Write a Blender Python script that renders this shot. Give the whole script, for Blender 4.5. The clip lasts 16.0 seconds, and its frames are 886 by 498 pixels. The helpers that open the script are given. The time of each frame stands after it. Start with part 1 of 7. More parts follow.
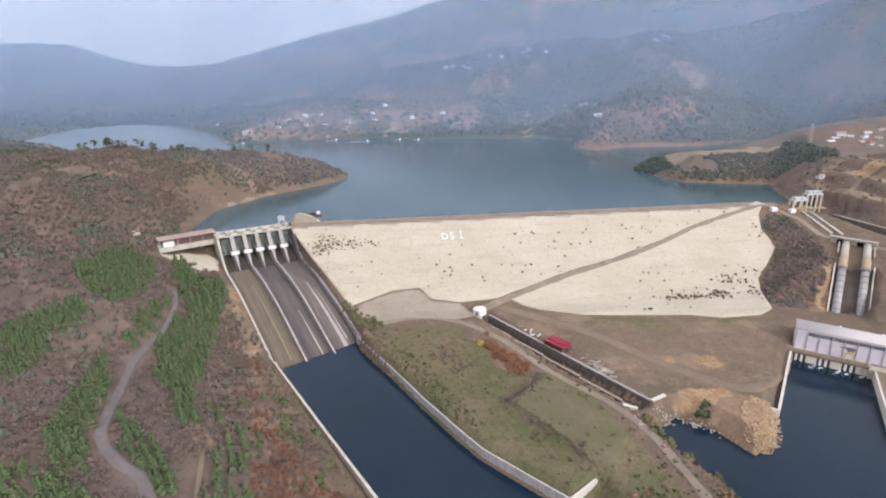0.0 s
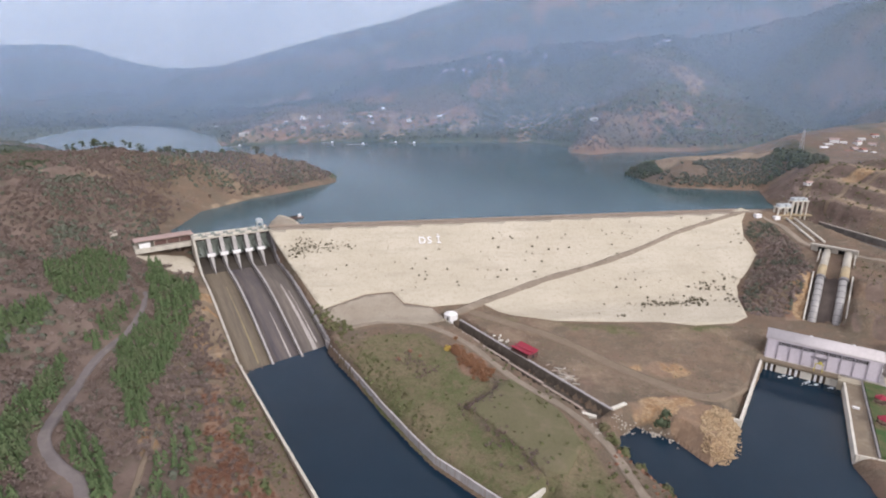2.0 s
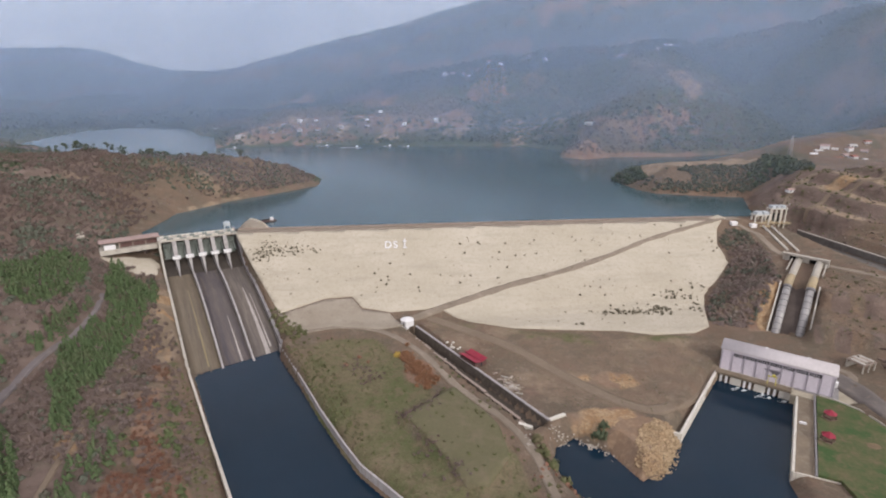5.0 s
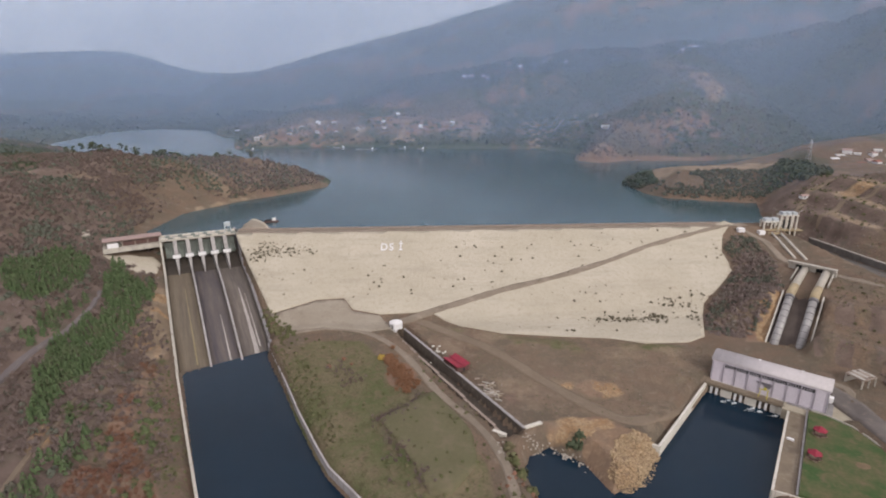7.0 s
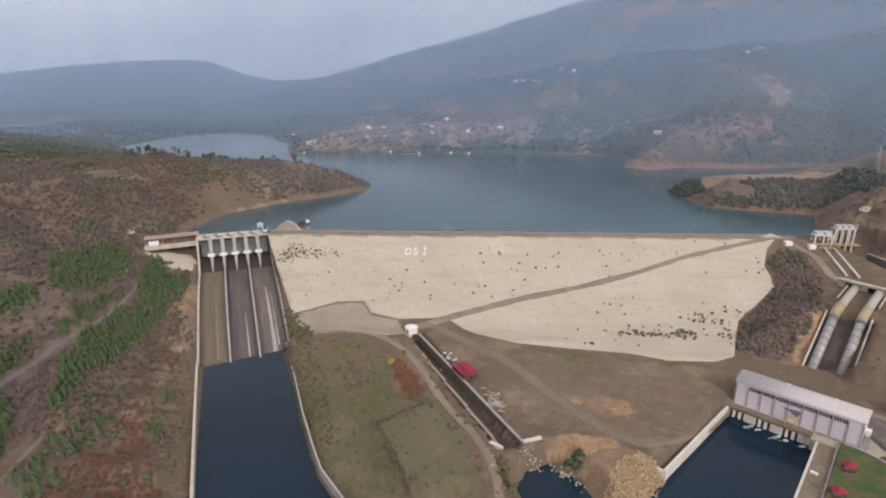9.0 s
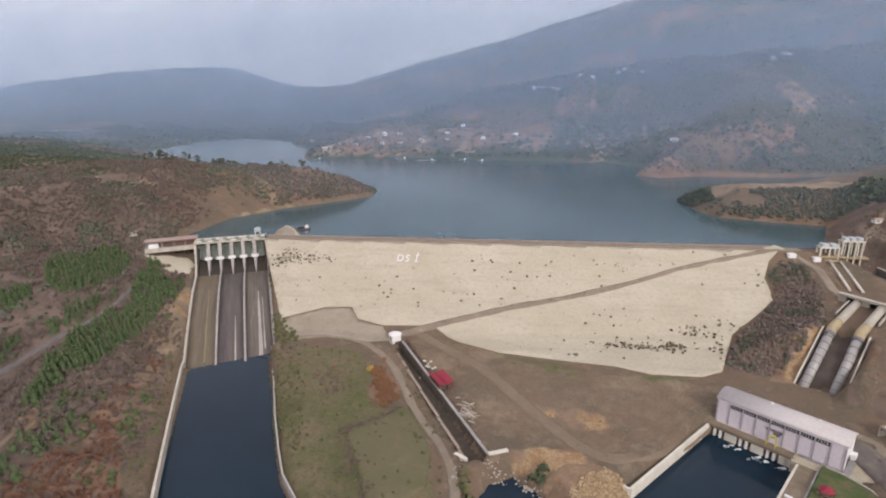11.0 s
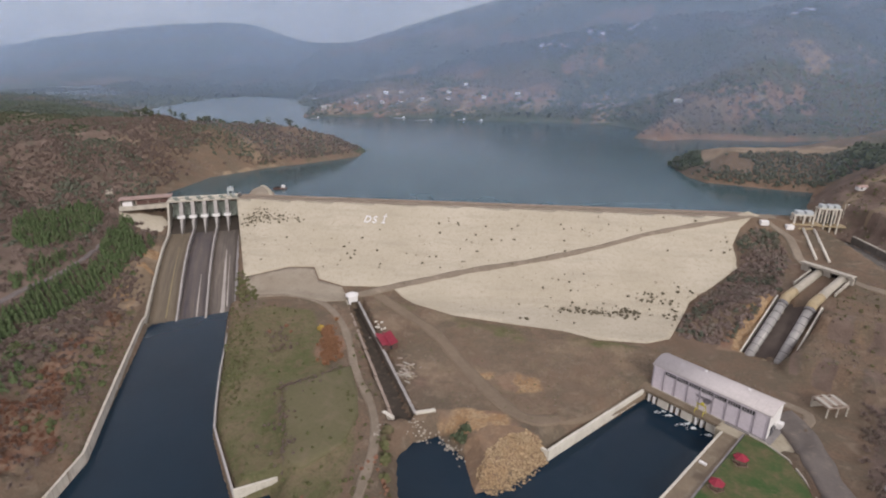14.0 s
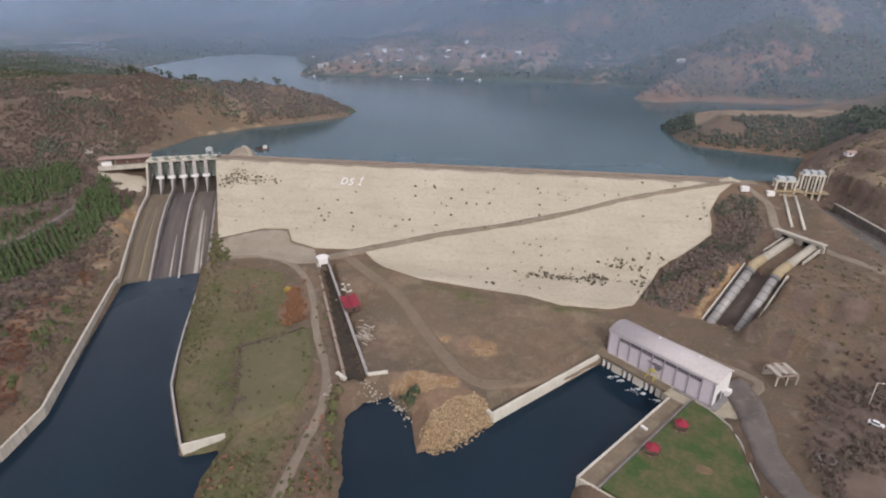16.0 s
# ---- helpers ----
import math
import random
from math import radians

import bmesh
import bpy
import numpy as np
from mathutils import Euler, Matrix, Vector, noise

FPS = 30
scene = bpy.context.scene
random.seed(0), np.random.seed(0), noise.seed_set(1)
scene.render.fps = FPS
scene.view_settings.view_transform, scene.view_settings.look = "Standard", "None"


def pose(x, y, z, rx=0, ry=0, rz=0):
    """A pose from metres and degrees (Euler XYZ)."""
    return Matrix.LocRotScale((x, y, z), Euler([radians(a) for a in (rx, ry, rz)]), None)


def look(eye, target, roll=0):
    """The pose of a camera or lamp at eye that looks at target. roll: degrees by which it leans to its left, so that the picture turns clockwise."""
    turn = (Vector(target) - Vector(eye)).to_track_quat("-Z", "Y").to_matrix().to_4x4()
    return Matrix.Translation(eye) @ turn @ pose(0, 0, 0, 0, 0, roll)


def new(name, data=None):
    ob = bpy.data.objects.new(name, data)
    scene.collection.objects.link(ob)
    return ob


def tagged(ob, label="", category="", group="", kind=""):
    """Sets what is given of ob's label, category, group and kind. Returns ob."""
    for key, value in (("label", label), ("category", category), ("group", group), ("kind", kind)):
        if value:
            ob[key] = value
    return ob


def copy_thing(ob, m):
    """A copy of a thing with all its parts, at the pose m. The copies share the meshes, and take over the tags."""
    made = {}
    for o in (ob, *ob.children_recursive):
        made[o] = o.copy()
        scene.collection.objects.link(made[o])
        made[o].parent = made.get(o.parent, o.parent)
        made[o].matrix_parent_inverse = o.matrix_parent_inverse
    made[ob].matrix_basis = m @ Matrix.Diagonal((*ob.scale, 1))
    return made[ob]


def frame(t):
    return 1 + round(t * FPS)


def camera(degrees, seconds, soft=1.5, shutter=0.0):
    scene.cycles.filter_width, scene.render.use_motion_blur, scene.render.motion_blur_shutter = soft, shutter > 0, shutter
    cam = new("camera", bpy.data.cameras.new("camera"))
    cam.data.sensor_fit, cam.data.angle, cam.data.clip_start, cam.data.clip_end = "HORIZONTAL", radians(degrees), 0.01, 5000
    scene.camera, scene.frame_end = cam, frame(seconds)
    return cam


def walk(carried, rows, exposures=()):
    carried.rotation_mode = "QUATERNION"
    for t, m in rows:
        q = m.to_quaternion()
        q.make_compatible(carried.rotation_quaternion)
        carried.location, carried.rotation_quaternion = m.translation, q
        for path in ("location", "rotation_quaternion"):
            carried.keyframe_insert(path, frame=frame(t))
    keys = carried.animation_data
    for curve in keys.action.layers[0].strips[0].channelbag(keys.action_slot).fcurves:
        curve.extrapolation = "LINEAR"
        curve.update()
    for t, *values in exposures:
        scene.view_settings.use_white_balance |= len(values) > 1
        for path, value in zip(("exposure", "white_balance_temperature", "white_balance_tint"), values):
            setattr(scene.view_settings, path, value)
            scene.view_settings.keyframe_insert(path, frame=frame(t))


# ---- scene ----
cam = camera(79.4, 16.0, soft=2.0)
METRES, EYE, TILT, LEAN, TURN = 165.0, 132.0, -18.2, 0.6, 0.0
ROWS = [
    (0.0, 0.0, 0.0, 0.0, -0.0, 0.0, -0.0),
    (0.5, 0.029, 0.0011, 0.0014, 0.18, 0.09, -0.15),
    (1.0, 0.0576, 0.0028, 0.0029, 0.43, 0.16, -0.28),
    (1.5, 0.0864, 0.0048, 0.004, 0.6, 0.25, -0.42),
    (2.0, 0.1148, 0.007, 0.0057, 0.74, 0.29, -0.57),
    (2.5, 0.1427, 0.0095, 0.0072, 0.85, 0.32, -0.71),
    (3.0, 0.174, 0.0118, 0.0086, 1.03, 0.38, -0.8),
    (3.5, 0.2011, 0.0151, 0.0101, 1.06, 0.42, -0.84),
    (4.0, 0.2309, 0.0178, 0.013, 1.16, 0.47, -0.89),
    (6.5, 0.3806, 0.0346, 0.022, 4.01, 0.7, -1.8),
    (7.0, 0.4085, 0.0392, 0.0241, 4.82, 0.72, -2.04),
    (7.5, 0.4409, 0.0457, 0.026, 6.58, 0.74, -2.5),
    (8.0, 0.4713, 0.0528, 0.0282, 7.96, 0.79, -2.87),
    (8.5, 0.5022, 0.0607, 0.0309, 9.54, 0.85, -3.3),
    (11.0, 0.6596, 0.1051, 0.0477, 13.72, 1.38, -4.58),
    (11.5, 0.6923, 0.1144, 0.0518, 14.03, 1.51, -4.68),
    (12.0, 0.7228, 0.1227, 0.0557, 14.29, 1.64, -4.78),
    (12.5, 0.7558, 0.1319, 0.0569, 14.56, 1.21, -4.91),
    (13.0, 0.7858, 0.1411, 0.0602, 14.76, -0.21, -5.07),
    (13.5, 0.8176, 0.1507, 0.0642, 15.04, -1.58, -5.21),
    (14.0, 0.8479, 0.1606, 0.0679, 15.7, -2.94, -5.43),
    (14.5, 0.8796, 0.1712, 0.0716, 16.2, -4.3, -5.63),
    (15.0, 0.91, 0.1819, 0.0756, 16.45, -5.58, -5.71),
    (15.5, 0.9403, 0.1929, 0.0789, 16.66, -6.85, -5.85),
    (16.0, 0.9696, 0.2039, 0.0845, 16.86, -7.11, -5.96),
]
walk(cam, [(t, pose(0, 0, EYE, TILT, LEAN, TURN) @ pose(METRES * x, METRES * y, METRES * z, 90 + pitch, roll, yaw)) for t, x, y, z, yaw, pitch, roll in ROWS],
     exposures=[(0.0, 0.56, 6100, 10), (1.5, 0.47, 6150, 10), (2.5, 0.38, 6200, 10), (4.0, 0.27, 6250, 10), (7.5, 0.04, 6400, 10), (11.0, 0.16, 6450, 10), (12.0, 0.08, 6450, 10), (13.5, 0.0, 6450, 10), (16.0, 0.05, 6350, 10)])

# ---- world and sun ----
world = bpy.data.worlds.new("hazy_sky")
scene.world = world
world.use_nodes = True
wt = world.node_tree
wt.nodes.clear()
sky = wt.nodes.new("ShaderNodeTexSky")
sky.sky_type = "NISHITA"
sky.sun_disc = False
sky.sun_elevation = radians(26)
sky.sun_rotation = radians(144)
sky.altitude = 200
sky.air_density, sky.dust_density, sky.ozone_density = 1.0, 3.0, 1.5
cloud = wt.nodes.new("ShaderNodeMix")
cloud.data_type = "RGBA"
cloud.inputs[0].default_value = 0.8
cloud.inputs[7].default_value = (10.4, 9.8, 10.1, 1.0)   # even veil of high cloud
bg = wt.nodes.new("ShaderNodeBackground")
bg.inputs[1].default_value = 0.1
wo = wt.nodes.new("ShaderNodeOutputWorld")
wt.links.new(sky.outputs[0], cloud.inputs[6])
wt.links.new(cloud.outputs[2], bg.inputs[0])
wt.links.new(bg.outputs[0], wo.inputs[0])

sun = new("sun", bpy.data.lights.new("sun", "SUN"))
sun.data.energy, sun.data.angle, sun.data.color = 1.9, radians(14), (1.0, 0.95, 0.88)
sun.matrix_world = look((220, -300, 200), (0, 0, 0))


# ---- materials ----
class Mat:
    """A small builder for node materials."""

    def __init__(self, name, rough=0.9, spec=0.2, metal=0.0):
        self.m = bpy.data.materials.new(name)
        self.m.use_nodes = True
        self.t = self.m.node_tree
        self.b = self.t.nodes["Principled BSDF"]
        self.b.inputs["Roughness"].default_value = rough
        self.b.inputs["Specular IOR Level"].default_value = spec
        self.b.inputs["Metallic"].default_value = metal
        self.co = self.t.nodes.new("ShaderNodeNewGeometry").outputs["Position"]

    def link(self, a, b):
        self.t.links.new(a, b)

    def noise(self, scale, detail=5.0, rough=0.6, stretch=None, dist=0.0):
        n = self.t.nodes.new("ShaderNodeTexNoise")
        n.inputs["Scale"].default_value, n.inputs["Detail"].default_value, n.inputs["Roughness"].default_value = scale, detail, rough
        n.inputs["Distortion"].default_value = dist
        co = self.co
        if stretch:
            mp = self.t.nodes.new("ShaderNodeMapping")
            mp.inputs["Scale"].default_value = stretch[:3]
            if len(stretch) > 3:
                mp.vector_type = "TEXTURE"
                mp.inputs["Scale"].default_value = [1 / v for v in stretch[:3]]
                mp.inputs["Rotation"].default_value = (0, 0, -stretch[3])
            self.link(co, mp.inputs[0])
            co = mp.outputs[0]
        self.link(co, n.inputs["Vector"])
        return n.outputs["Fac"]

    def ramp(self, fac, lo=0.35, hi=0.65):
        r = self.t.nodes.new("ShaderNodeMapRange")
        r.inputs[1].default_value, r.inputs[2].default_value = lo, hi
        self.link(fac, r.inputs[0])
        return r.outputs[0]

    def attr(self, name):
        a = self.t.nodes.new("ShaderNodeAttribute")
        a.attribute_name = name
        return a.outputs["Fac"]

    def math(self, op, a, b):
        n = self.t.nodes.new("ShaderNodeMath")
        n.operation = op
        n.use_clamp = op != "SUBTRACT"
        for i, v in enumerate((a, b)):
            if isinstance(v, (int, float)):
                n.inputs[i].default_value = v
            else:
                self.link(v, n.inputs[i])
        return n.outputs[0]

    def mix(self, fac, a, b, blend="MIX"):
        n = self.t.nodes.new("ShaderNodeMix")
        n.data_type, n.blend_type = "RGBA", blend
        for i, v in ((0, fac), (6, a), (7, b)):
            if isinstance(v, (int, float)):
                n.inputs[i].default_value = v
            elif isinstance(v, tuple):
                n.inputs[i].default_value = (*v, 1.0)
            else:
                self.link(v, n.inputs[i])
        return n.outputs[2]

    def random(self):
        return self.t.nodes.new("ShaderNodeObjectInfo").outputs["Random"]

    def island(self):
        return self.t.nodes.new("ShaderNodeNewGeometry").outputs["Random Per Island"]

    def colour(self, c):
        if isinstance(c, tuple):
            self.b.inputs["Base Color"].default_value = (*c, 1.0)
        else:
            self.link(c, self.b.inputs["Base Color"])
        return self

    def bump(self, fac, strength=0.4, distance=0.2):
        n = self.t.nodes.new("ShaderNodeBump")
        n.inputs["Strength"].default_value, n.inputs["Distance"].default_value = strength, distance
        self.link(fac, n.inputs["Height"])
        self.link(n.outputs[0], self.b.inputs["Normal"])
        return self


def two_tone(name, a, b, scale, fine=None, rough=0.9, spec=0.2, bump=0.3, c=None, metal=0.0, distance=0.1):
    """A surface that wanders between two colours, with a finer grain and some stains of a third."""
    m = Mat(name, rough, spec, metal)
    col = m.mix(m.ramp(m.noise(scale)), a, b)
    f = m.noise(fine or scale * 9, 4)
    col = m.mix(m.math("MULTIPLY", m.ramp(f, 0.3, 0.75), 0.45), col, tuple(0.62 * v for v in a))
    if c:
        col = m.mix(m.math("MULTIPLY", m.ramp(m.noise(scale * 2.3, 6, 0.65), 0.52, 0.7), 0.8), col, c)
    m.colour(col).bump(f, bump, distance)
    return m.m


M = {}


def ground_material():
    m = Mat("hill_soil", 0.95, 0.1)
    big, mid, fine = m.noise(0.012, 6, 0.62), m.noise(0.07, 6, 0.65), m.noise(0.9, 5, 0.7)
    soil = m.mix(m.ramp(big), (0.16, 0.11, 0.079), (0.22, 0.158, 0.116))
    soil = m.mix(m.ramp(mid, 0.42, 0.6), soil, (0.145, 0.118, 0.088))
    soil = m.mix(m.math("MULTIPLY", m.ramp(fine, 0.35, 0.7), 0.5), soil, (0.09, 0.068, 0.052))
    patch = m.noise(0.16, 5, 0.65, None, 0.6)
    soil = m.mix(m.math("MULTIPLY", m.ramp(patch, 0.55, 0.68), 0.6), soil, (0.245, 0.192, 0.148))
    soil = m.mix(m.math("MULTIPLY", m.ramp(m.noise(0.035, 4, 0.6), 0.56, 0.7), 0.55), soil, (0.23, 0.145, 0.112))
    grass = m.mix(m.ramp(m.noise(0.045, 5, 0.65), 0.4, 0.6), (0.098, 0.115, 0.05), (0.178, 0.15, 0.093))
    grass = m.mix(m.math("MULTIPLY", m.ramp(m.noise(0.2, 6, 0.7, None, 0.8), 0.48, 0.64), 0.75), grass, (0.19, 0.142, 0.1))
    grass = m.mix(m.math("MULTIPLY", m.ramp(m.noise(0.33, 5, 0.7, None, 0.5), 0.52, 0.68), 0.7), grass, (0.07, 0.068, 0.036))
    grass = m.mix(m.math("MULTIPLY", m.ramp(fine, 0.4, 0.7), 0.5), grass, (0.10, 0.078, 0.046))
    wood = m.mix(m.ramp(mid, 0.4, 0.6), (0.056, 0.076, 0.048), (0.1, 0.1, 0.072))
    red = m.mix(m.ramp(mid, 0.4, 0.62), (0.205, 0.12, 0.085), (0.24, 0.17, 0.125))
    ochre = m.mix(m.ramp(m.noise(0.25, 6, 0.7), 0.4, 0.62), (0.30, 0.185, 0.10), (0.40, 0.29, 0.18))
    ochre = m.mix(m.math("MULTIPLY", m.ramp(fine, 0.45, 0.65), 0.6), ochre, (0.17, 0.115, 0.08))
    pale = m.mix(m.ramp(m.noise(0.15, 6), 0.35, 0.65), (0.25, 0.184, 0.128), (0.33, 0.256, 0.188))
    pale = m.mix(m.math("MULTIPLY", m.ramp(fine, 0.4, 0.7), 0.35), pale, (0.17, 0.125, 0.09))
    pale = m.mix(m.math("MULTIPLY", m.ramp(m.noise(0.055, 6, 0.7, None, 0.7), 0.47, 0.62), 0.65), pale, (0.15, 0.115, 0.08))
    heath = m.mix(m.ramp(mid, 0.38, 0.62), (0.126, 0.092, 0.077), (0.188, 0.14, 0.118))
    heath = m.mix(m.math("MULTIPLY", m.ramp(m.noise(0.11, 5, 0.65), 0.5, 0.66), 0.6), heath, (0.10, 0.095, 0.07))
    edge = m.noise(0.05, 6, 0.7)

    def area(name):
        return m.ramp(m.math("ADD", m.attr(name), m.math("MULTIPLY", m.math("SUBTRACT", edge, 0.5), 0.9)), 0.38, 0.62)
    col = soil
    for name, c in (("heath", heath), ("wooded", wood), ("grassy", grass), ("rusty", red), ("bare", pale), ("ochre", ochre)):
        col = m.mix(area(name), col, c)
    m.colour(col).bump(m.noise(0.5, 6, 0.7), 0.7, 1.2)
    return m.m


def water_material(name, deep, ripple):
    m = Mat(name, 0.08, 0.5 if ripple == 0 else 0.27)
    m.b.inputs["IOR"].default_value = 1.33
    w = m.noise(0.25, 4, 0.6, (1, 1, 1))
    m.colour(m.mix(m.ramp(m.noise(0.012, 4), 0.3, 0.7), deep, tuple(1.35 * v for v in deep)))
    m.bump(w, ripple, 0.2)
    m.link(m.mix(m.ramp(m.noise(0.005, 3, 0.5, (1, 2.0, 1)), 0.3, 0.7), (0.13,) * 3, (0.18,) * 3), m.b.inputs["Roughness"])
    return m.m


M["ground"] = ground_material()
M["lake"] = water_material("lake_water", (0.048, 0.08, 0.092), 0.0)
M["river"] = water_material("river_water", (0.0065, 0.017, 0.03), 0.012)


def rockfill():
    m = Mat("pale_rockfill", 0.95, 0.1)
    turn = -0.137
    col = m.mix(m.ramp(m.noise(0.03, 4), 0.35, 0.65), (0.445, 0.394, 0.311), (0.505, 0.452, 0.37))
    col = m.mix(m.math("MULTIPLY", m.ramp(m.noise(1.0, 5, 0.65, (0.03, 0.14, 0.14, turn)), 0.5, 0.68), 0.75), col, (0.40, 0.355, 0.285))
    col = m.mix(m.math("MULTIPLY", m.ramp(m.noise(0.45, 5, 0.75), 0.5, 0.7), 0.75), col, (0.37, 0.31, 0.235))
    col = m.mix(m.math("MULTIPLY", m.ramp(m.noise(1.3, 3, 0.7), 0.58, 0.7), 0.7), col, (0.30, 0.24, 0.18))
    col = m.mix(m.math("MULTIPLY", m.ramp(m.noise(0.9, 3, 0.7), 0.6, 0.75), 0.5), col, (0.57, 0.52, 0.435))
    m.colour(col).bump(m.noise(0.8, 6, 0.75), 0.9, 0.6)
    return m.m


M["rockfill"] = rockfill()
M["concrete"] = two_tone("weathered_concrete", (0.50, 0.46, 0.40), (0.40, 0.37, 0.33), 0.12, 1.5, c=(0.27, 0.24, 0.21))
M["pale_concrete"] = two_tone("pale_concrete", (0.66, 0.62, 0.55), (0.56, 0.52, 0.46), 0.15, 1.6, c=(0.44, 0.4, 0.35))
M["white"] = two_tone("white_render", (0.78, 0.76, 0.76), (0.70, 0.68, 0.68), 0.1, 1.2, rough=0.7)
M["lilac"] = two_tone("lilac_render", (0.66, 0.60, 0.66), (0.60, 0.55, 0.61), 0.1, 1.2, rough=0.7)
M["roof"] = two_tone("grey_sheet_roof", (0.53, 0.485, 0.49), (0.475, 0.435, 0.44), 0.1, 1.2, rough=0.9, spec=0.1)
M["steel"] = two_tone("silver_painted_steel", (0.43, 0.41, 0.40), (0.33, 0.315, 0.31), 0.3, 2, rough=0.55, metal=0.25)
M["dirt_road"] = two_tone("packed_dirt", (0.26, 0.212, 0.166), (0.2, 0.162, 0.126), 0.08, 0.8, c=(0.29, 0.24, 0.19))
# near-black for dark parts, and for panels painted as shade in openings
M["dark"] = two_tone("near_black_and_shade", (0.03, 0.03, 0.035), (0.05, 0.05, 0.05), 0.4)
M["red_sheet"] = two_tone("red_sheet", (0.31, 0.03, 0.055), (0.24, 0.03, 0.05), 0.4, rough=0.5)
M["lawn"] = two_tone("lawn", (0.05, 0.092, 0.03), (0.13, 0.112, 0.06), 0.13, 0.9, c=(0.15, 0.108, 0.07))
M["grey_soil"] = two_tone("grey_soil", (0.33, 0.285, 0.23), (0.275, 0.23, 0.182), 0.07, 1.0, c=(0.22, 0.18, 0.14))


M["rust_concrete"] = two_tone("rust_stained_concrete", (0.35, 0.285, 0.245), (0.28, 0.22, 0.185), 0.2, 1.5)
M["grey_concrete"] = two_tone("grey_concrete", (0.30, 0.28, 0.28), (0.23, 0.21, 0.21), 0.12, 1.5, c=(0.15, 0.13, 0.13))
M["pier_concrete"] = two_tone("pier_concrete", (0.40, 0.37, 0.36), (0.31, 0.29, 0.28), 0.2, 1.5, c=(0.2, 0.18, 0.17))
M["damp_wall"] = two_tone("damp_brown_wall", (0.15, 0.122, 0.1), (0.105, 0.086, 0.072), 0.2, 1.5, c=(0.2, 0.168, 0.14))
M["silt"] = two_tone("canal_silt", (0.085, 0.068, 0.056), (0.06, 0.05, 0.042), 0.15, 1.2, c=(0.12, 0.095, 0.075))
M["wet_concrete"] = two_tone("wet_concrete", (0.075, 0.062, 0.052), (0.05, 0.042, 0.038), 0.2, 1.5, rough=0.6)
# concrete toned down for damp and for the shade inside the channel
M["channel_side"] = two_tone("damp_shaded_concrete", (0.16, 0.145, 0.135), (0.12, 0.108, 0.1), 0.2, 1.5, c=(0.09, 0.08, 0.075))
M["lilac_dark"] = two_tone("grey_pilaster", (0.36, 0.33, 0.37), (0.31, 0.28, 0.32), 0.2, 1.5, rough=0.7)
M["steel_dark"] = two_tone("dark_steel", (0.22, 0.21, 0.22), (0.16, 0.15, 0.16), 0.4, 2, rough=0.6, metal=0.3)
M["pale_steel"] = two_tone("pale_steel", (0.46, 0.42, 0.36), (0.37, 0.335, 0.285), 0.3, 2, rough=0.6)
M["gate_steel"] = two_tone("gate_steel", (0.25, 0.28, 0.25), (0.19, 0.2, 0.19), 0.3, 2, rough=0.6, metal=0.2)
M["blue_steel"] = two_tone("pale_blue_steel", (0.50, 0.53, 0.55), (0.42, 0.45, 0.47), 0.4, 2, rough=0.5)
M["ochre_concrete"] = two_tone("ochre_concrete", (0.42, 0.33, 0.2), (0.36, 0.3, 0.21), 0.25, 1.5, c=(0.22, 0.17, 0.12))
M["yellow"] = two_tone("yellow_paint", (0.55, 0.48, 0.08), (0.45, 0.38, 0.08), 0.5, 3, rough=0.5)
M["grey_paint"] = two_tone("grey_paint", (0.33, 0.31, 0.34), (0.28, 0.26, 0.3), 0.5, 3)
M["deck"] = two_tone("dirty_deck", (0.23, 0.18, 0.13), (0.17, 0.135, 0.1), 0.15, 1.5, c=(0.25, 0.21, 0.16))
M["red_earth"] = two_tone("red_earth", (0.25, 0.165, 0.108), (0.19, 0.132, 0.094), 0.25, 1.6, c=(0.3, 0.215, 0.145))
M["bed_soil"] = two_tone("bed_soil", (0.2, 0.138, 0.09), (0.155, 0.112, 0.07), 0.3, 2)
M["dark_soil"] = two_tone("dark_soil", (0.10, 0.08, 0.07), (0.07, 0.055, 0.05), 0.2, 1.5)
M["asphalt"] = two_tone("worn_asphalt", (0.165, 0.142, 0.132), (0.132, 0.114, 0.106), 0.12, 1.2, c=(0.2, 0.166, 0.142))
M["dark_red"] = two_tone("dark_red_paint", (0.13, 0.075, 0.065), (0.1, 0.06, 0.055), 0.4, 2, rough=0.6)
M["pink_roof"] = two_tone("pink_roof", (0.40, 0.29, 0.26), (0.33, 0.24, 0.22), 0.2, 1.5)
M["pale_wood"] = two_tone("pale_wood", (0.36, 0.3, 0.235), (0.27, 0.22, 0.165), 0.6, 3)
M["dark_glass"] = two_tone("dark_glass", (0.06, 0.06, 0.075), (0.045, 0.045, 0.055), 0.4, 2, rough=0.3, spec=0.5)


def chute_material(name, a, b, c):
    """Streaks that run down the chute."""
    m = Mat(name, 0.75, 0.3)
    turn = math.atan2(-0.838, 0.5455)
    long = m.noise(1.0, 5, 0.7, (0.035, 0.55, 0.05, -turn))
    broad = m.noise(1.0, 3, 0.6, (0.012, 0.12, 0.02, -turn))
    fine = m.noise(1.0, 4, 0.7, (0.2, 2.4, 0.3, -turn))
    col = m.mix(m.ramp(broad, 0.4, 0.6), a, b)
    col = m.mix(m.math("MULTIPLY", m.ramp(long, 0.42, 0.68), 0.8), col, c)
    col = m.mix(m.math("MULTIPLY", m.ramp(fine, 0.35, 0.7), 0.4), col, tuple(0.5 * v for v in a))
    m.colour(col).bump(fine, 0.3, 0.1)
    return m.m


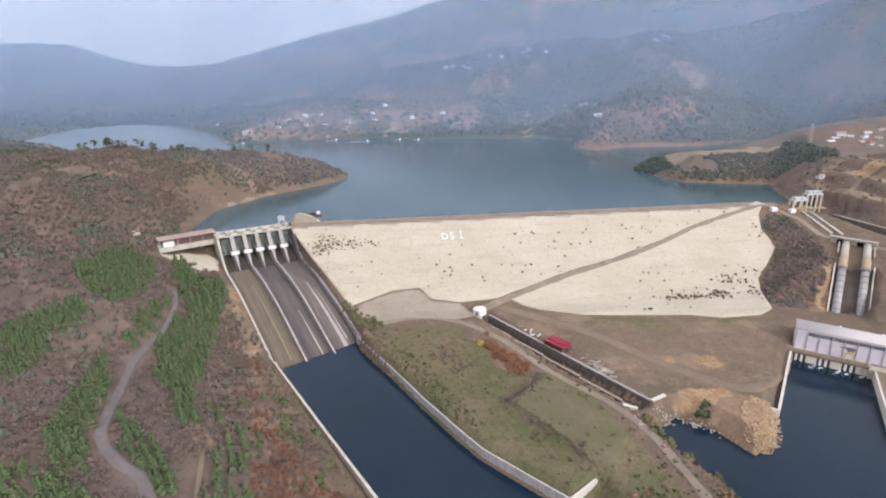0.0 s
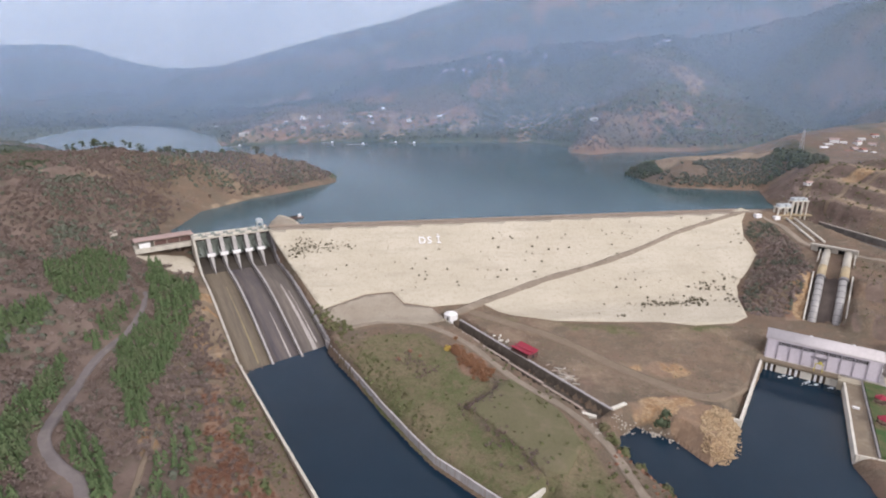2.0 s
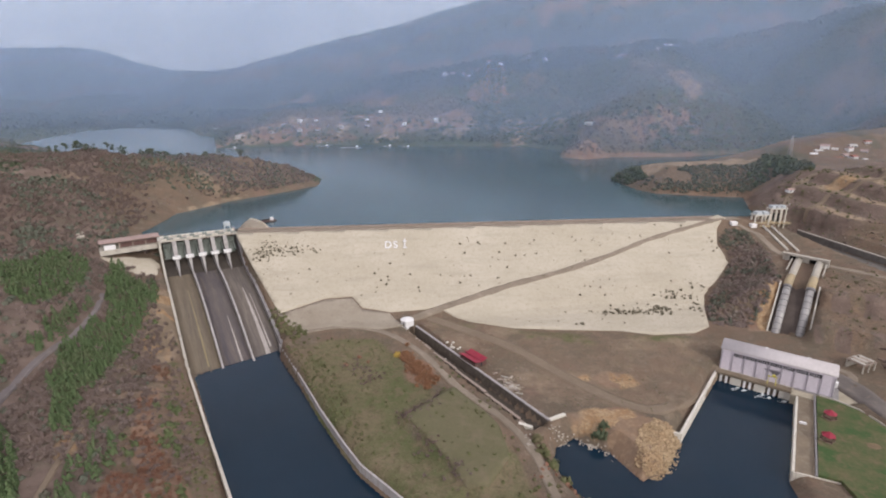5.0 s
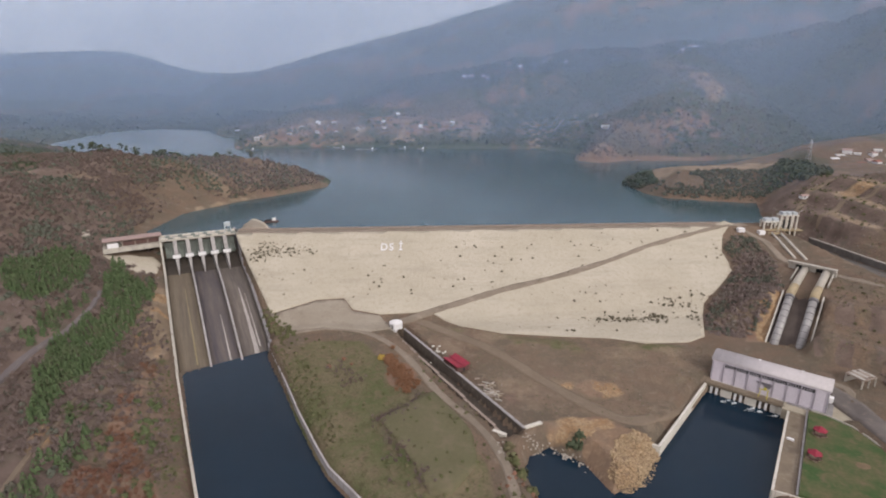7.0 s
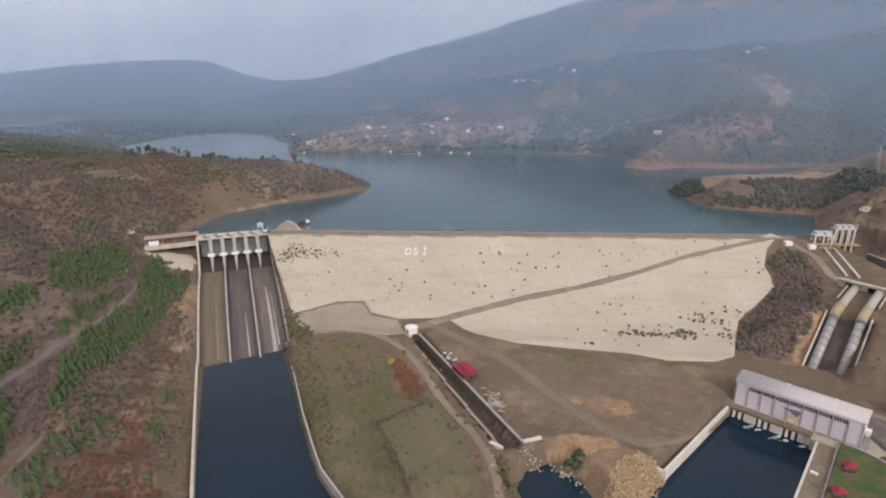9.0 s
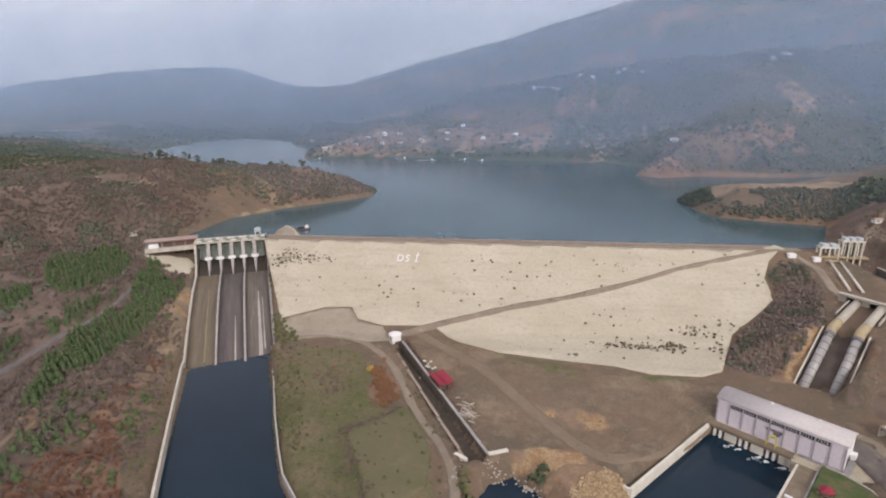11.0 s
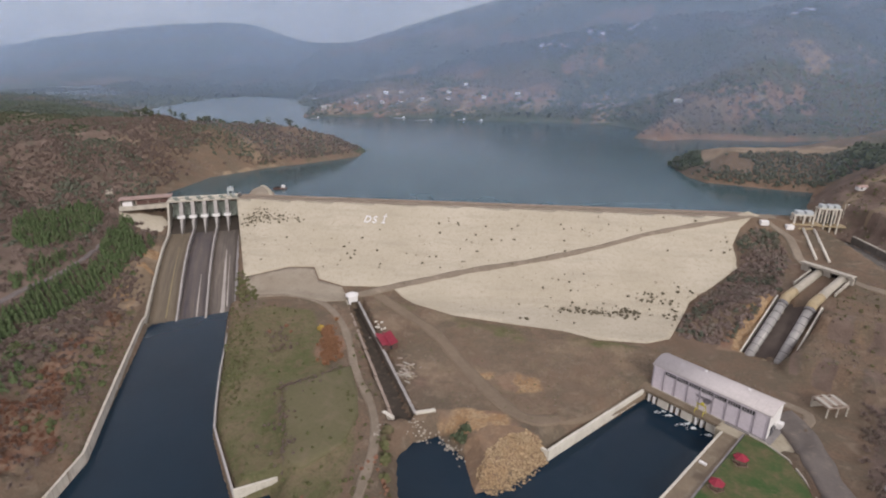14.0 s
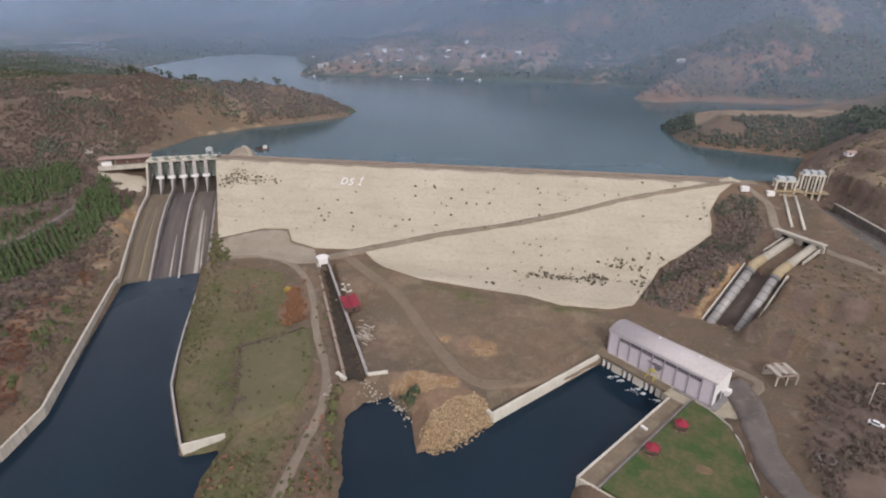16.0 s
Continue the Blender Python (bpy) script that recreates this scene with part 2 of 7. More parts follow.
M["chute_olive"] = chute_material("chute_olive", (0.15, 0.118, 0.085), (0.115, 0.092, 0.072), (0.2, 0.165, 0.12))
M["chute_dark"] = chute_material("chute_dark", (0.10, 0.085, 0.085), (0.07, 0.06, 0.07), (0.16, 0.13, 0.11))
M["chute_brown"] = chute_material("chute_brown", (0.14, 0.115, 0.10), (0.10, 0.085, 0.08), (0.2, 0.17, 0.145))
M["lime_streak"] = chute_material("lime_streak", (0.36, 0.32, 0.30), (0.28, 0.25, 0.23), (0.5, 0.46, 0.43))
M["olive_streak"] = chute_material("olive_streak", (0.27, 0.22, 0.12), (0.22, 0.18, 0.1), (0.3, 0.25, 0.15))


def stained_wall(a, b):
    m = Mat("stained_wall", 0.9, 0.2)
    col = m.mix(m.ramp(m.noise(0.15, 4)), a, b)
    drip = m.noise(1.0, 4, 0.7, (0.9, 0.9, 0.06))
    col = m.mix(m.math("MULTIPLY", m.ramp(drip, 0.5, 0.68), 0.75), col, (0.24, 0.18, 0.14))
    m.colour(col).bump(m.noise(1.2, 4), 0.2, 0.1)
    return m.m


M["stained_wall"] = stained_wall((0.58, 0.53, 0.46), (0.48, 0.44, 0.38))
M["bank_wall"] = stained_wall((0.43, 0.405, 0.4), (0.36, 0.335, 0.33))


def leaf_material(name, a, b, dry=None):
    m = Mat(name, 0.85, 0.15)
    col = m.mix(m.island(), a, b)
    if dry:
        col = m.mix(m.math("MULTIPLY", m.ramp(m.noise(0.08, 4), 0.5, 0.68), 0.6), col, dry)
    m.colour(col)
    return m.m


M["pine"] = leaf_material("pine_needles", (0.062, 0.096, 0.044), (0.115, 0.15, 0.07), (0.125, 0.128, 0.078))
M["scrub"] = leaf_material("evergreen_scrub", (0.085, 0.096, 0.072), (0.132, 0.136, 0.105), (0.14, 0.115, 0.09))
M["olive"] = leaf_material("olive_scrub", (0.092, 0.1, 0.045), (0.142, 0.138, 0.07), (0.16, 0.125, 0.082))
M["dark_leaf"] = leaf_material("dark_foliage", (0.05, 0.07, 0.04), (0.095, 0.105, 0.065), (0.12, 0.10, 0.075))
M["brush"] = leaf_material("bare_brush", (0.165, 0.124, 0.112), (0.215, 0.168, 0.15), (0.18, 0.124, 0.102))
M["dark_brush"] = leaf_material("dark_brush", (0.19, 0.155, 0.132), (0.265, 0.22, 0.19), (0.17, 0.15, 0.118))
M["rusty_brush"] = leaf_material("rusty_brush", (0.205, 0.1, 0.068), (0.25, 0.142, 0.1), (0.175, 0.118, 0.08))
M["gloom_brush"] = leaf_material("gloom_brush", (0.128, 0.1, 0.082), (0.175, 0.138, 0.114), (0.12, 0.1, 0.078))
M["mound_grass"] = two_tone("mound_grass", (0.142, 0.126, 0.074), (0.122, 0.115, 0.062), 0.06, 0.9, c=(0.168, 0.134, 0.09))
M["cream_ground"] = two_tone("cream_ground", (0.43, 0.38, 0.295), (0.35, 0.305, 0.235), 0.15, 1.2, c=(0.26, 0.22, 0.165))
M["orange_leaf"] = leaf_material("orange_leaf", (0.24, 0.122, 0.07), (0.3, 0.168, 0.1), (0.22, 0.14, 0.088))
M["yellow_leaf"] = leaf_material("yellow_leaf", (0.36, 0.24, 0.05), (0.42, 0.3, 0.09))
M["far_leaf"] = leaf_material("far_foliage", (0.062, 0.08, 0.052), (0.102, 0.115, 0.076), (0.135, 0.107, 0.082))
M["tuft"] = leaf_material("dry_grass", (0.122, 0.118, 0.062), (0.16, 0.142, 0.085), (0.165, 0.13, 0.09))
M["far_brush"] = leaf_material("far_bare_woods", (0.12, 0.105, 0.085), (0.16, 0.138, 0.112), (0.15, 0.112, 0.09))
M["bark"] = two_tone("bark", (0.12, 0.085, 0.06), (0.08, 0.06, 0.045), 2, 9)
M["thicket_leaf"] = leaf_material("thicket_twigs", (0.165, 0.135, 0.115), (0.215, 0.178, 0.152), (0.145, 0.132, 0.1))
M["face_leaf"] = leaf_material("dry_olive_shrub", (0.125, 0.11, 0.075), (0.175, 0.152, 0.108), (0.15, 0.12, 0.09))
M["bank_leaf"] = leaf_material("green_shrub", (0.075, 0.095, 0.042), (0.12, 0.138, 0.066), (0.13, 0.115, 0.07))
M["tan_rock"] = leaf_material("tan_rock", (0.25, 0.175, 0.105), (0.46, 0.35, 0.225), (0.32, 0.21, 0.12))
M["white_rock"] = two_tone("white_rock", (0.47, 0.42, 0.36), (0.35, 0.31, 0.265), 0.5, 3)
M["far_wall"] = two_tone("weathered_farm_wall", (0.56, 0.53, 0.5), (0.45, 0.42, 0.4), 0.2, 1.5)
M["tile_roof"] = two_tone("tile_roof", (0.32, 0.13, 0.09), (0.25, 0.11, 0.08), 0.3, 2)
M["car_white"] = two_tone("car_white", (0.8, 0.8, 0.8), (0.76, 0.76, 0.77), 0.5, 3, rough=0.3, spec=0.5)
M["foam"] = two_tone("foam", (0.75, 0.78, 0.8), (0.6, 0.65, 0.68), 0.8, 4)
M["grey_track"] = two_tone("grey_gravel", (0.185, 0.158, 0.155), (0.145, 0.125, 0.122), 0.1, 0.9, c=(0.205, 0.175, 0.16))
M["yard_dirt"] = two_tone("yard_dirt", (0.218, 0.168, 0.124), (0.186, 0.142, 0.104), 0.08, 0.9, c=(0.165, 0.125, 0.092))


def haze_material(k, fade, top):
    """Tint for flat sheets that stand in for haze: lets most light through and scatters the rest, thinning out towards
    the water.
    """
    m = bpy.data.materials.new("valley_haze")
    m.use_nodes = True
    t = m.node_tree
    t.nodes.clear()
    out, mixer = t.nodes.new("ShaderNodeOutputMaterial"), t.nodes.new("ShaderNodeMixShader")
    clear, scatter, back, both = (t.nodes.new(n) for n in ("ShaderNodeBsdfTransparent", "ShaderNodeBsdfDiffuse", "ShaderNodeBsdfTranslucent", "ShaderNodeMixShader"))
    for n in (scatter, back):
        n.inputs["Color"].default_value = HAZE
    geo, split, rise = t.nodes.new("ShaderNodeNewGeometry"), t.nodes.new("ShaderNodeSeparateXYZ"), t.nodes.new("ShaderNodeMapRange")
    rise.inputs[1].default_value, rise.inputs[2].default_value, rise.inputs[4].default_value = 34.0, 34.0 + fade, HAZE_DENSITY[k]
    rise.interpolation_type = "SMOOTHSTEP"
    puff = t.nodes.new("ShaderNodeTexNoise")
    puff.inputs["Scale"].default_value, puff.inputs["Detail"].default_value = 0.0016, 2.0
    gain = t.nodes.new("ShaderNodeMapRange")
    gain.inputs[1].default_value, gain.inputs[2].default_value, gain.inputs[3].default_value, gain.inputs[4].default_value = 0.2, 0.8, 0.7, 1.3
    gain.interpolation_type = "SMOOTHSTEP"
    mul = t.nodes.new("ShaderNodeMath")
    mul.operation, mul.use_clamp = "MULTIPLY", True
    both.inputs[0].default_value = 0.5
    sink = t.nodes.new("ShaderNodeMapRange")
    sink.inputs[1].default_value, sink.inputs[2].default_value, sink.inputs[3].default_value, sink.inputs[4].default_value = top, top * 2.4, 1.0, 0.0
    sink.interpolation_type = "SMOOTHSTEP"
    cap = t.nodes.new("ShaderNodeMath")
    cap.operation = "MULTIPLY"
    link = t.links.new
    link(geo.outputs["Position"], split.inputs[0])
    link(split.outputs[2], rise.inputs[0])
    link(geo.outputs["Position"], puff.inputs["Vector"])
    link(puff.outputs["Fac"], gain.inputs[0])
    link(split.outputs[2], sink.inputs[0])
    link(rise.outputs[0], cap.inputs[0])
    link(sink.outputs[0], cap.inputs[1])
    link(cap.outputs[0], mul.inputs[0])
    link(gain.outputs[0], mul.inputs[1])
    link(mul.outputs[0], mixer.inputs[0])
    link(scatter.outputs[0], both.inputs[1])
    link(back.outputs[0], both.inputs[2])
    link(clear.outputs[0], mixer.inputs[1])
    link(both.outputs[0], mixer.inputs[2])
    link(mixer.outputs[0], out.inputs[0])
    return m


# bluish tint of the haze sheets, and how much each one covers
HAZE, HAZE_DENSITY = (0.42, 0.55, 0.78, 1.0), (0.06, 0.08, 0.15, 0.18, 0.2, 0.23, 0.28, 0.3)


# ---- mesh helpers ----
def link_mesh(name, me, material, parent=None, label=""):
    ob = new(name, me)
    if material:
        me.materials.append(M[material] if isinstance(material, str) else material)
    if parent:
        ob.parent = parent
    if label:
        ob["label"] = label
    return ob


def part(name, bm, material, parent, label=""):
    me = bpy.data.meshes.new(name)
    bm.to_mesh(me)
    bm.free()
    return link_mesh(name, me, material, parent, label)


def data(name, verts, faces, smooth=False):
    me = bpy.data.meshes.new(name)
    me.from_pydata([tuple(v) for v in verts], [], faces)
    me.update()
    if smooth:
        me.shade_smooth()
    return me


def box(bm, size, m=None, bevel=0.0):
    """A box of that size whose middle is at m's origin."""
    r = bmesh.ops.create_cube(bm, size=1.0, matrix=(m or Matrix()) @ Matrix.Diagonal((*size, 1)))
    if bevel:
        edges = list({e for v in r["verts"] for e in v.link_edges})
        bmesh.ops.bevel(bm, geom=edges, offset=bevel, segments=1, affect="EDGES")
    return bm


def boxed(size, m=None, bevel=0.0):
    return box(bmesh.new(), size, m, bevel)


def prism(poly, z0, z1):
    """An upright prism over a polygon in plan; z0 and z1 may be lists."""
    n = len(poly)
    a = z0 if isinstance(z0, (list, tuple)) else [z0] * n
    b = z1 if isinstance(z1, (list, tuple)) else [z1] * n
    v = [(x, y, a[i]) for i, (x, y) in enumerate(poly)] + [(x, y, b[i]) for i, (x, y) in enumerate(poly)]
    f = [list(range(n))[::-1], list(range(n, 2 * n))] + [[i, (i + 1) % n, n + (i + 1) % n, n + i] for i in range(n)]
    bm = bmesh.new()
    vs = [bm.verts.new(p) for p in v]
    for q in f:
        bm.faces.new([vs[i] for i in q])
    bmesh.ops.recalc_face_normals(bm, faces=bm.faces)
    return bm


def beam(a, b, w, h, up=(0, 0, 1)):
    """A straight bar from a to b, w wide and h high."""
    a, b = Vector(a), Vector(b)
    d = (b - a).normalized()
    side = d.cross(Vector(up)).normalized()
    top = side.cross(d)
    m = Matrix((side, d, top)).transposed().to_4x4()
    m.translation = (a + b) / 2
    return boxed((w, (b - a).length, h), m)


def tube(points, radius, sides=12, caps=True):
    """A round pipe along a line of points."""
    pts = [Vector(p) for p in points]
    bm = bmesh.new()
    rings = []
    for i, p in enumerate(pts):
        d = (pts[min(i + 1, len(pts) - 1)] - pts[max(i - 1, 0)]).normalized()
        side = d.cross(Vector((0, 0, 1)))
        side = side.normalized() if side.length > 0.01 else Vector((1, 0, 0))
        top = side.cross(d)
        r = radius[i] if isinstance(radius, (list, tuple)) else radius
        rings.append([bm.verts.new(p + r * (math.cos(2 * math.pi * k / sides) * side + math.sin(2 * math.pi * k / sides) * top)) for k in range(sides)])
    for a, b in zip(rings, rings[1:]):
        for k in range(sides):
            bm.faces.new((a[k], a[(k + 1) % sides], b[(k + 1) % sides], b[k])).smooth = sides > 6
    if caps:
        bm.faces.new(rings[0][::-1])
        bm.faces.new(rings[-1])
    bmesh.ops.recalc_face_normals(bm, faces=bm.faces)
    return bm


def thing(name, label, category, at=(0, 0, 0), turn=0.0, group="", kind=""):
    """An empty at a thing's base, which carries its parts."""
    ob = new(name)
    ob.empty_display_size = 0.5
    ob.matrix_world = pose(*at, 0, 0, turn)
    return tagged(ob, label, category, group, kind)


# ---- the lie of the land ----
TAIL, LAKE, CREST = 0.0, 35.0, 38.5
CREST_A, CREST_B = (-100.0, 331.0), (228.0, 376.0)          # downstream edge of the dam's crest
GATE_A, GATE_B, FOOT_A, FOOT_B = (-134.9, 306.1), (-96.5, 327.7), (-80.5, 222.5), (-43.5, 245.5)  # spillway: line of the gate pins, line of its foot
RUN = 99.5                                                  # from pins to foot
CHUTE = [(-145, 321.5), FOOT_A, FOOT_B, (-106.3, 343)]
RESERVOIR = [(-150, 322), (-168, 342), (-173, 396), (-150, 440), (-118, 480), (-94, 515), (-100, 548), (-135, 562), (-190, 556), (-235, 536), (-285, 528),
             (-350, 572), (-420, 640), (-520, 735), (-672, 838), (-695, 925), (-728, 1080), (-685, 1165), (-605, 1190), (-545, 1160), (-470, 1025), (-408, 980), (-352, 852), (-322, 800),
             (-209, 846), (-103, 853), (-47, 836), (76, 845), (152, 832), (187, 785), (174, 716), (200, 697), (239, 722), (337, 727), (424, 762),
             (540, 800), (540, 690), (390, 645), (300, 612), (230, 592), (198, 556), (209, 505), (220, 486), (258, 475), (290, 470), (275, 431),
             (268, 400), (226, 390), (-97, 345), (-112, 346), (-142, 322)]
FACE = [(-99, 330.6), (-52, 268), (-30, 281), (-15, 284), (-8, 276), (8, 274), (35, 279), (52, 268), (75, 261), (101, 260), (130, 260), (146, 256), (168, 259), (178, 266),
        (184, 285), (190, 302), (203, 316), (217, 333), (216, 350), (222, 366), (229, 375.6)]
PAD = [(166, 229), (191, 211), (199, 206), (207, 200), (216, 202), (219, 212), (213, 222), (178, 246)]
TRENCH = [(206, 264), (224, 255), (241, 279), (224.5, 291)]
GARDEN = [(191, 212), (199, 208), (204, 204.5), (209, 197), (211, 189), (212.5, 178), (214.5, 166), (220.5, 135), (160, 135), (161, 160)]
HILL_CUT = [(-325, 322), (-304, 326), (-290, 350), (-298, 394), (-312, 398), (-306, 354)]   # pale cut near the hilltop
CANAL = [(15, 266), (23, 266), (82, 183.5), (75, 178)]         # outlet canal at the toe
CHANNEL = [(276.5, 380), (283, 380), (302, 300), (288, 298)]   # trench below the second intake tower
RIVER = [(-78, 221), (-22, 135), (-10, 60), (-10, -600), (150, -600), (150, 90), (162, 161), (192, 211), (166, 227.6), (132, 181), (120, 163),
         (111, 160), (104, 174), (92, 182), (84, 176), (81, 167), (87, 152), (93, 142), (100, 110), (80, 80), (60, 108), (51, 130), (49.5, 141), (38.5, 134), (25.5, 146.2), (12.5, 158.2), (4, 169.6), (-10.3, 190.4), (-23.3, 211), (-46.5, 246.6)]
PONDS = [[(-1290, 1110), (-1220, 1102), (-1045, 1135), (-1085, 1200), (-1170, 1258), (-1300, 1245)], [(-983, 1140), (-940, 1150), (-960, 1190), (-1000, 1180)], [(-1500, 1310), (-1300, 1290), (-1180, 1330), (-1400, 1440), (-1560, 1420)]]
BANK = [(-52, 252), (-21, 210), (6, 171), (16, 159), (40, 137.5), (52, 147), (52, 168), (12, 220), (-30, 264)]   # ground held up by the basin wall


def signed(poly, X, Y):
    """Distance to a polygon's edge, negative inside."""
    best = np.full(X.shape, 1e9)
    inside = np.zeros(X.shape, bool)
    for (x0, y0), (x1, y1) in zip(poly, poly[1:] + poly[:1]):
        dx, dy = x1 - x0, y1 - y0
        t = np.clip(((X - x0) * dx + (Y - y0) * dy) / (dx * dx + dy * dy), 0, 1)
        best = np.minimum(best, np.hypot(X - x0 - t * dx, Y - y0 - t * dy))
        if y0 != y1:
            inside ^= ((y0 > Y) != (y1 > Y)) & (X < x0 + (Y - y0) / (y1 - y0) * dx)
    return np.where(inside, -best, best)


def value_noise(X, Y, seed=0):
    i, j = np.floor(X).astype(np.int64), np.floor(Y).astype(np.int64)
    u, v = X - i, Y - j
    u, v = u * u * (3 - 2 * u), v * v * (3 - 2 * v)

    def h(a, b):
        k = (a * 374761393 + b * 668265263 + seed * 974634777) & 0xFFFFFFFF
        k = ((k ^ (k >> 13)) * 1274126177) & 0xFFFFFFFF
        return ((k ^ (k >> 16)) & 0xFFFF) / 65535.0
    return (h(i, j) * (1 - u) + h(i + 1, j) * u) * (1 - v) + (h(i, j + 1) * (1 - u) + h(i + 1, j + 1) * u) * v - 0.5


def fbm(X, Y, size, octaves=4, seed=0):
    out, amp = 0.0, 1.0
    for k in range(octaves):
        out = out + amp * value_noise(X / size + 17.3 * k, Y / size - 9.1 * k, seed + k)
        size, amp = size / 2.1, amp * 0.5
    return out


def ramp(v, a, b):
    t = np.clip((v - a) / (b - a), 0, 1)
    return t * t * (3 - 2 * t)


def hump(X, Y, x, y, height, rx, ry=None, turn=0.0):
    c, s = math.cos(radians(turn)), math.sin(radians(turn))
    u, v = (X - x) * c + (Y - y) * s, (Y - y) * c - (X - x) * s
    return height * np.exp(-0.5 * ((u / rx) ** 2 + (v / (ry or rx)) ** 2))


def crest_y(X):
    return CREST_A[1] + (X - CREST_A[0]) * (CREST_B[1] - CREST_A[1]) / (CREST_B[0] - CREST_A[0])


def dam_face(X, Y):
    """Height of the dam's body: downstream face, crest and upstream face."""
    run = crest_y(X) - Y
    down = CREST - np.where(run < 25, 0.43 * run, 10.75 + 0.37 * (run - 25))
    up = CREST - 0.45 * (-run - 9)
    return np.where(run > 0, down, np.minimum(CREST, up))


def chute_level(v):
    """Height of the spillway's floor, v metres downstream of the gate pins."""
    return np.interp(v, (-20, -14, -8, 0, 7, 20, 35, 54, 70, 83, 101), (21, 24, 25.4, 22.5, 19.4, 18.4, 16.9, 12.8, 8.3, 4.2, -1.6))


def land(X, Y):
    X, Y = np.asarray(X, float), np.asarray(Y, float)
    dres, driv = signed(RESERVOIR, X, Y), signed(RIVER, X, Y)
    dd = np.maximum(dres, 0)
    # hillside beside the spillway
    d = (X + 78) * -0.838 + (Y - 221) * -0.546
    s = (X + 78) * -0.546 + (Y - 221) * 0.838
    west = 4 + 0.42 * d + 0.17 * np.maximum(s, 0) + 5 * ramp(s, 20, 45) * ramp(-s, -75, -55) * ramp(d, 2, 8) * ramp(-d, -28, -12)
    west = west - 5 * ramp(d, 40, 60) * ramp(-s, -30, 10) + 5 * fbm(X, Y, 90, 3, 21) * ramp(west, 25, 45)
    cape = LAKE + 0.56 * dd + 5 * fbm(X, Y, 60, 3, 22) * ramp(dd, 5, 40)
    v = (X - GATE_A[0]) * 0.5455 - (Y - GATE_A[1]) * 0.838
    west = np.maximum(west, np.where((v > 4) & (v < 99) & (d > -6) & (d < 40), chute_level(v) + 1.6 + 0.12 * np.maximum(d + 3, 0) - 0.5 * np.maximum(d - 15, 0), 0))
    west = west + (np.maximum(west, cape) - west) * ramp(s, 130, 190)
    west = np.where((X < -300) & (Y > 440), np.minimum(west, LAKE + 24 + 0.22 * dd), west)
    west = west + hump(X, Y, -288, 345, 9, 22, 60) + hump(X, Y, -285, 440, 4, 24, 40) + hump(X, Y, -192, 430, 6, 14, 40, 25) - hump(X, Y, -206, 270, 10, 30, 25) - hump(X, Y, -232, 468, 7, 20, 26) - hump(X, Y, -244, 352, 8, 8, 18)
    west = np.where(west > 64, 64 + 0.75 * (west - 64), west)
    west = west - 9 * ramp(-X, 272, 300) * ramp(Y, 250, 300)
    west = np.where(west > 74, 74 + 0.06 * (west - 74), west)
    west = west - 3.4 * np.maximum(0.22 - np.abs(value_noise(s / 8.5, d / 46.0, 35)), 0) / 0.22 * ramp(d, 3, 12) * ramp(-d, -40, -26) * ramp(-s, -75, -45)
    # gullies that furrow the hill and the cape, and the worn bench with the pale cut
    furrow = np.abs(fbm(X + 0.4 * Y, Y - 0.3 * X, 42, 4, 90)) - 0.16
    west = west + 9 * np.minimum(furrow, 0.12) * ramp(west, 32, 48) * ramp(-X, 120, 150)
    # flats below the dam
    flat = 1.9 * ramp(-signed([(24, 184), (44, 205), (62, 181), (66, 160), (54, 142), (42, 158)], X, Y), -1.5, 1.5) + 5 + 3.2 * ramp(Y, 190, 265) + 1.5 * ramp(X, 20, 60) * ramp(-Y, -220, -190) + 0.0 * X
    # the bluff with the penstocks, and the terraced hillside east of it
    e = (X - 207) * 0.43 + (Y - 272) * 0.9
    f = (X - 207) * 0.9 - (Y - 272) * 0.43
    w = ((X - 180) * 93 - (Y - 275) * 42) / 102.0
    side = ramp(f, 16, 24)
    cut = e + side * (5.5 * np.abs(value_noise(f / 5.5, e / 70.0, 31)) + 6 * fbm(X, Y, 34, 2, 32))
    smooth = 6 + 20 * ramp(e, -8, 24)
    scarps = 6.5 + 9.5 * ramp(cut, -15, -7) + 2.5 * ramp(cut, -7, 11) + 8 * ramp(cut, 11, 16)
    east = smooth * (1 - side) + scarps * side + 0.1 * np.maximum(e - 24, 0) - 0.5 * np.maximum(-w, 0)
    east = np.minimum(east, np.where(X > 150, np.maximum(dam_face(X, Y), 7) + 0.3 + 0.62 * np.maximum(signed(FACE, X, Y), 0), 99.0))
    east = east + 4.5 * ramp(f, 42, 75) * ramp(-e, 6, 34)
    hill = np.maximum(X - 270 + 0.35 * (Y - 390), 0) * ramp(Y, 300, 380)
    steps = 7.0 * (np.floor(hill / 24) + ramp(hill / 24 - np.floor(hill / 24), 0.55, 0.95))
    east = east + np.where(hill < 130, steps, steps[hill < 130].max() if np.any(hill < 130) else 0.0)
    east = np.minimum(east, 66 + 0.05 * np.maximum(X - 300, 0))
    # the low field-topped headland and the far side of the lake
    head = np.minimum(LAKE + 21.5 * ramp(dd, 0, 17) + 0.02 * dd, 57.5 - 0.32 * np.maximum(Y - 528, 0) + 60 * ramp(X, 352, 400))
    head = np.maximum(head, LAKE + 1.0)
    ridge = np.interp(X, (-1500, -900, -560, -420, -300, -70, 0, 120, 190, 230, 400, 500, 900, 2000), (40, 40, 46, 76, 122, 152, 162, 180, 186, 192, 200, 212, 270, 430))
    front = LAKE + (ridge - LAKE) * np.interp(dd, (0, 60, 110, 240, 330, 430, 480, 620), (0, 0.24, 0.33, 0.5, 0.8, 1.0, 1.0, 0.88))
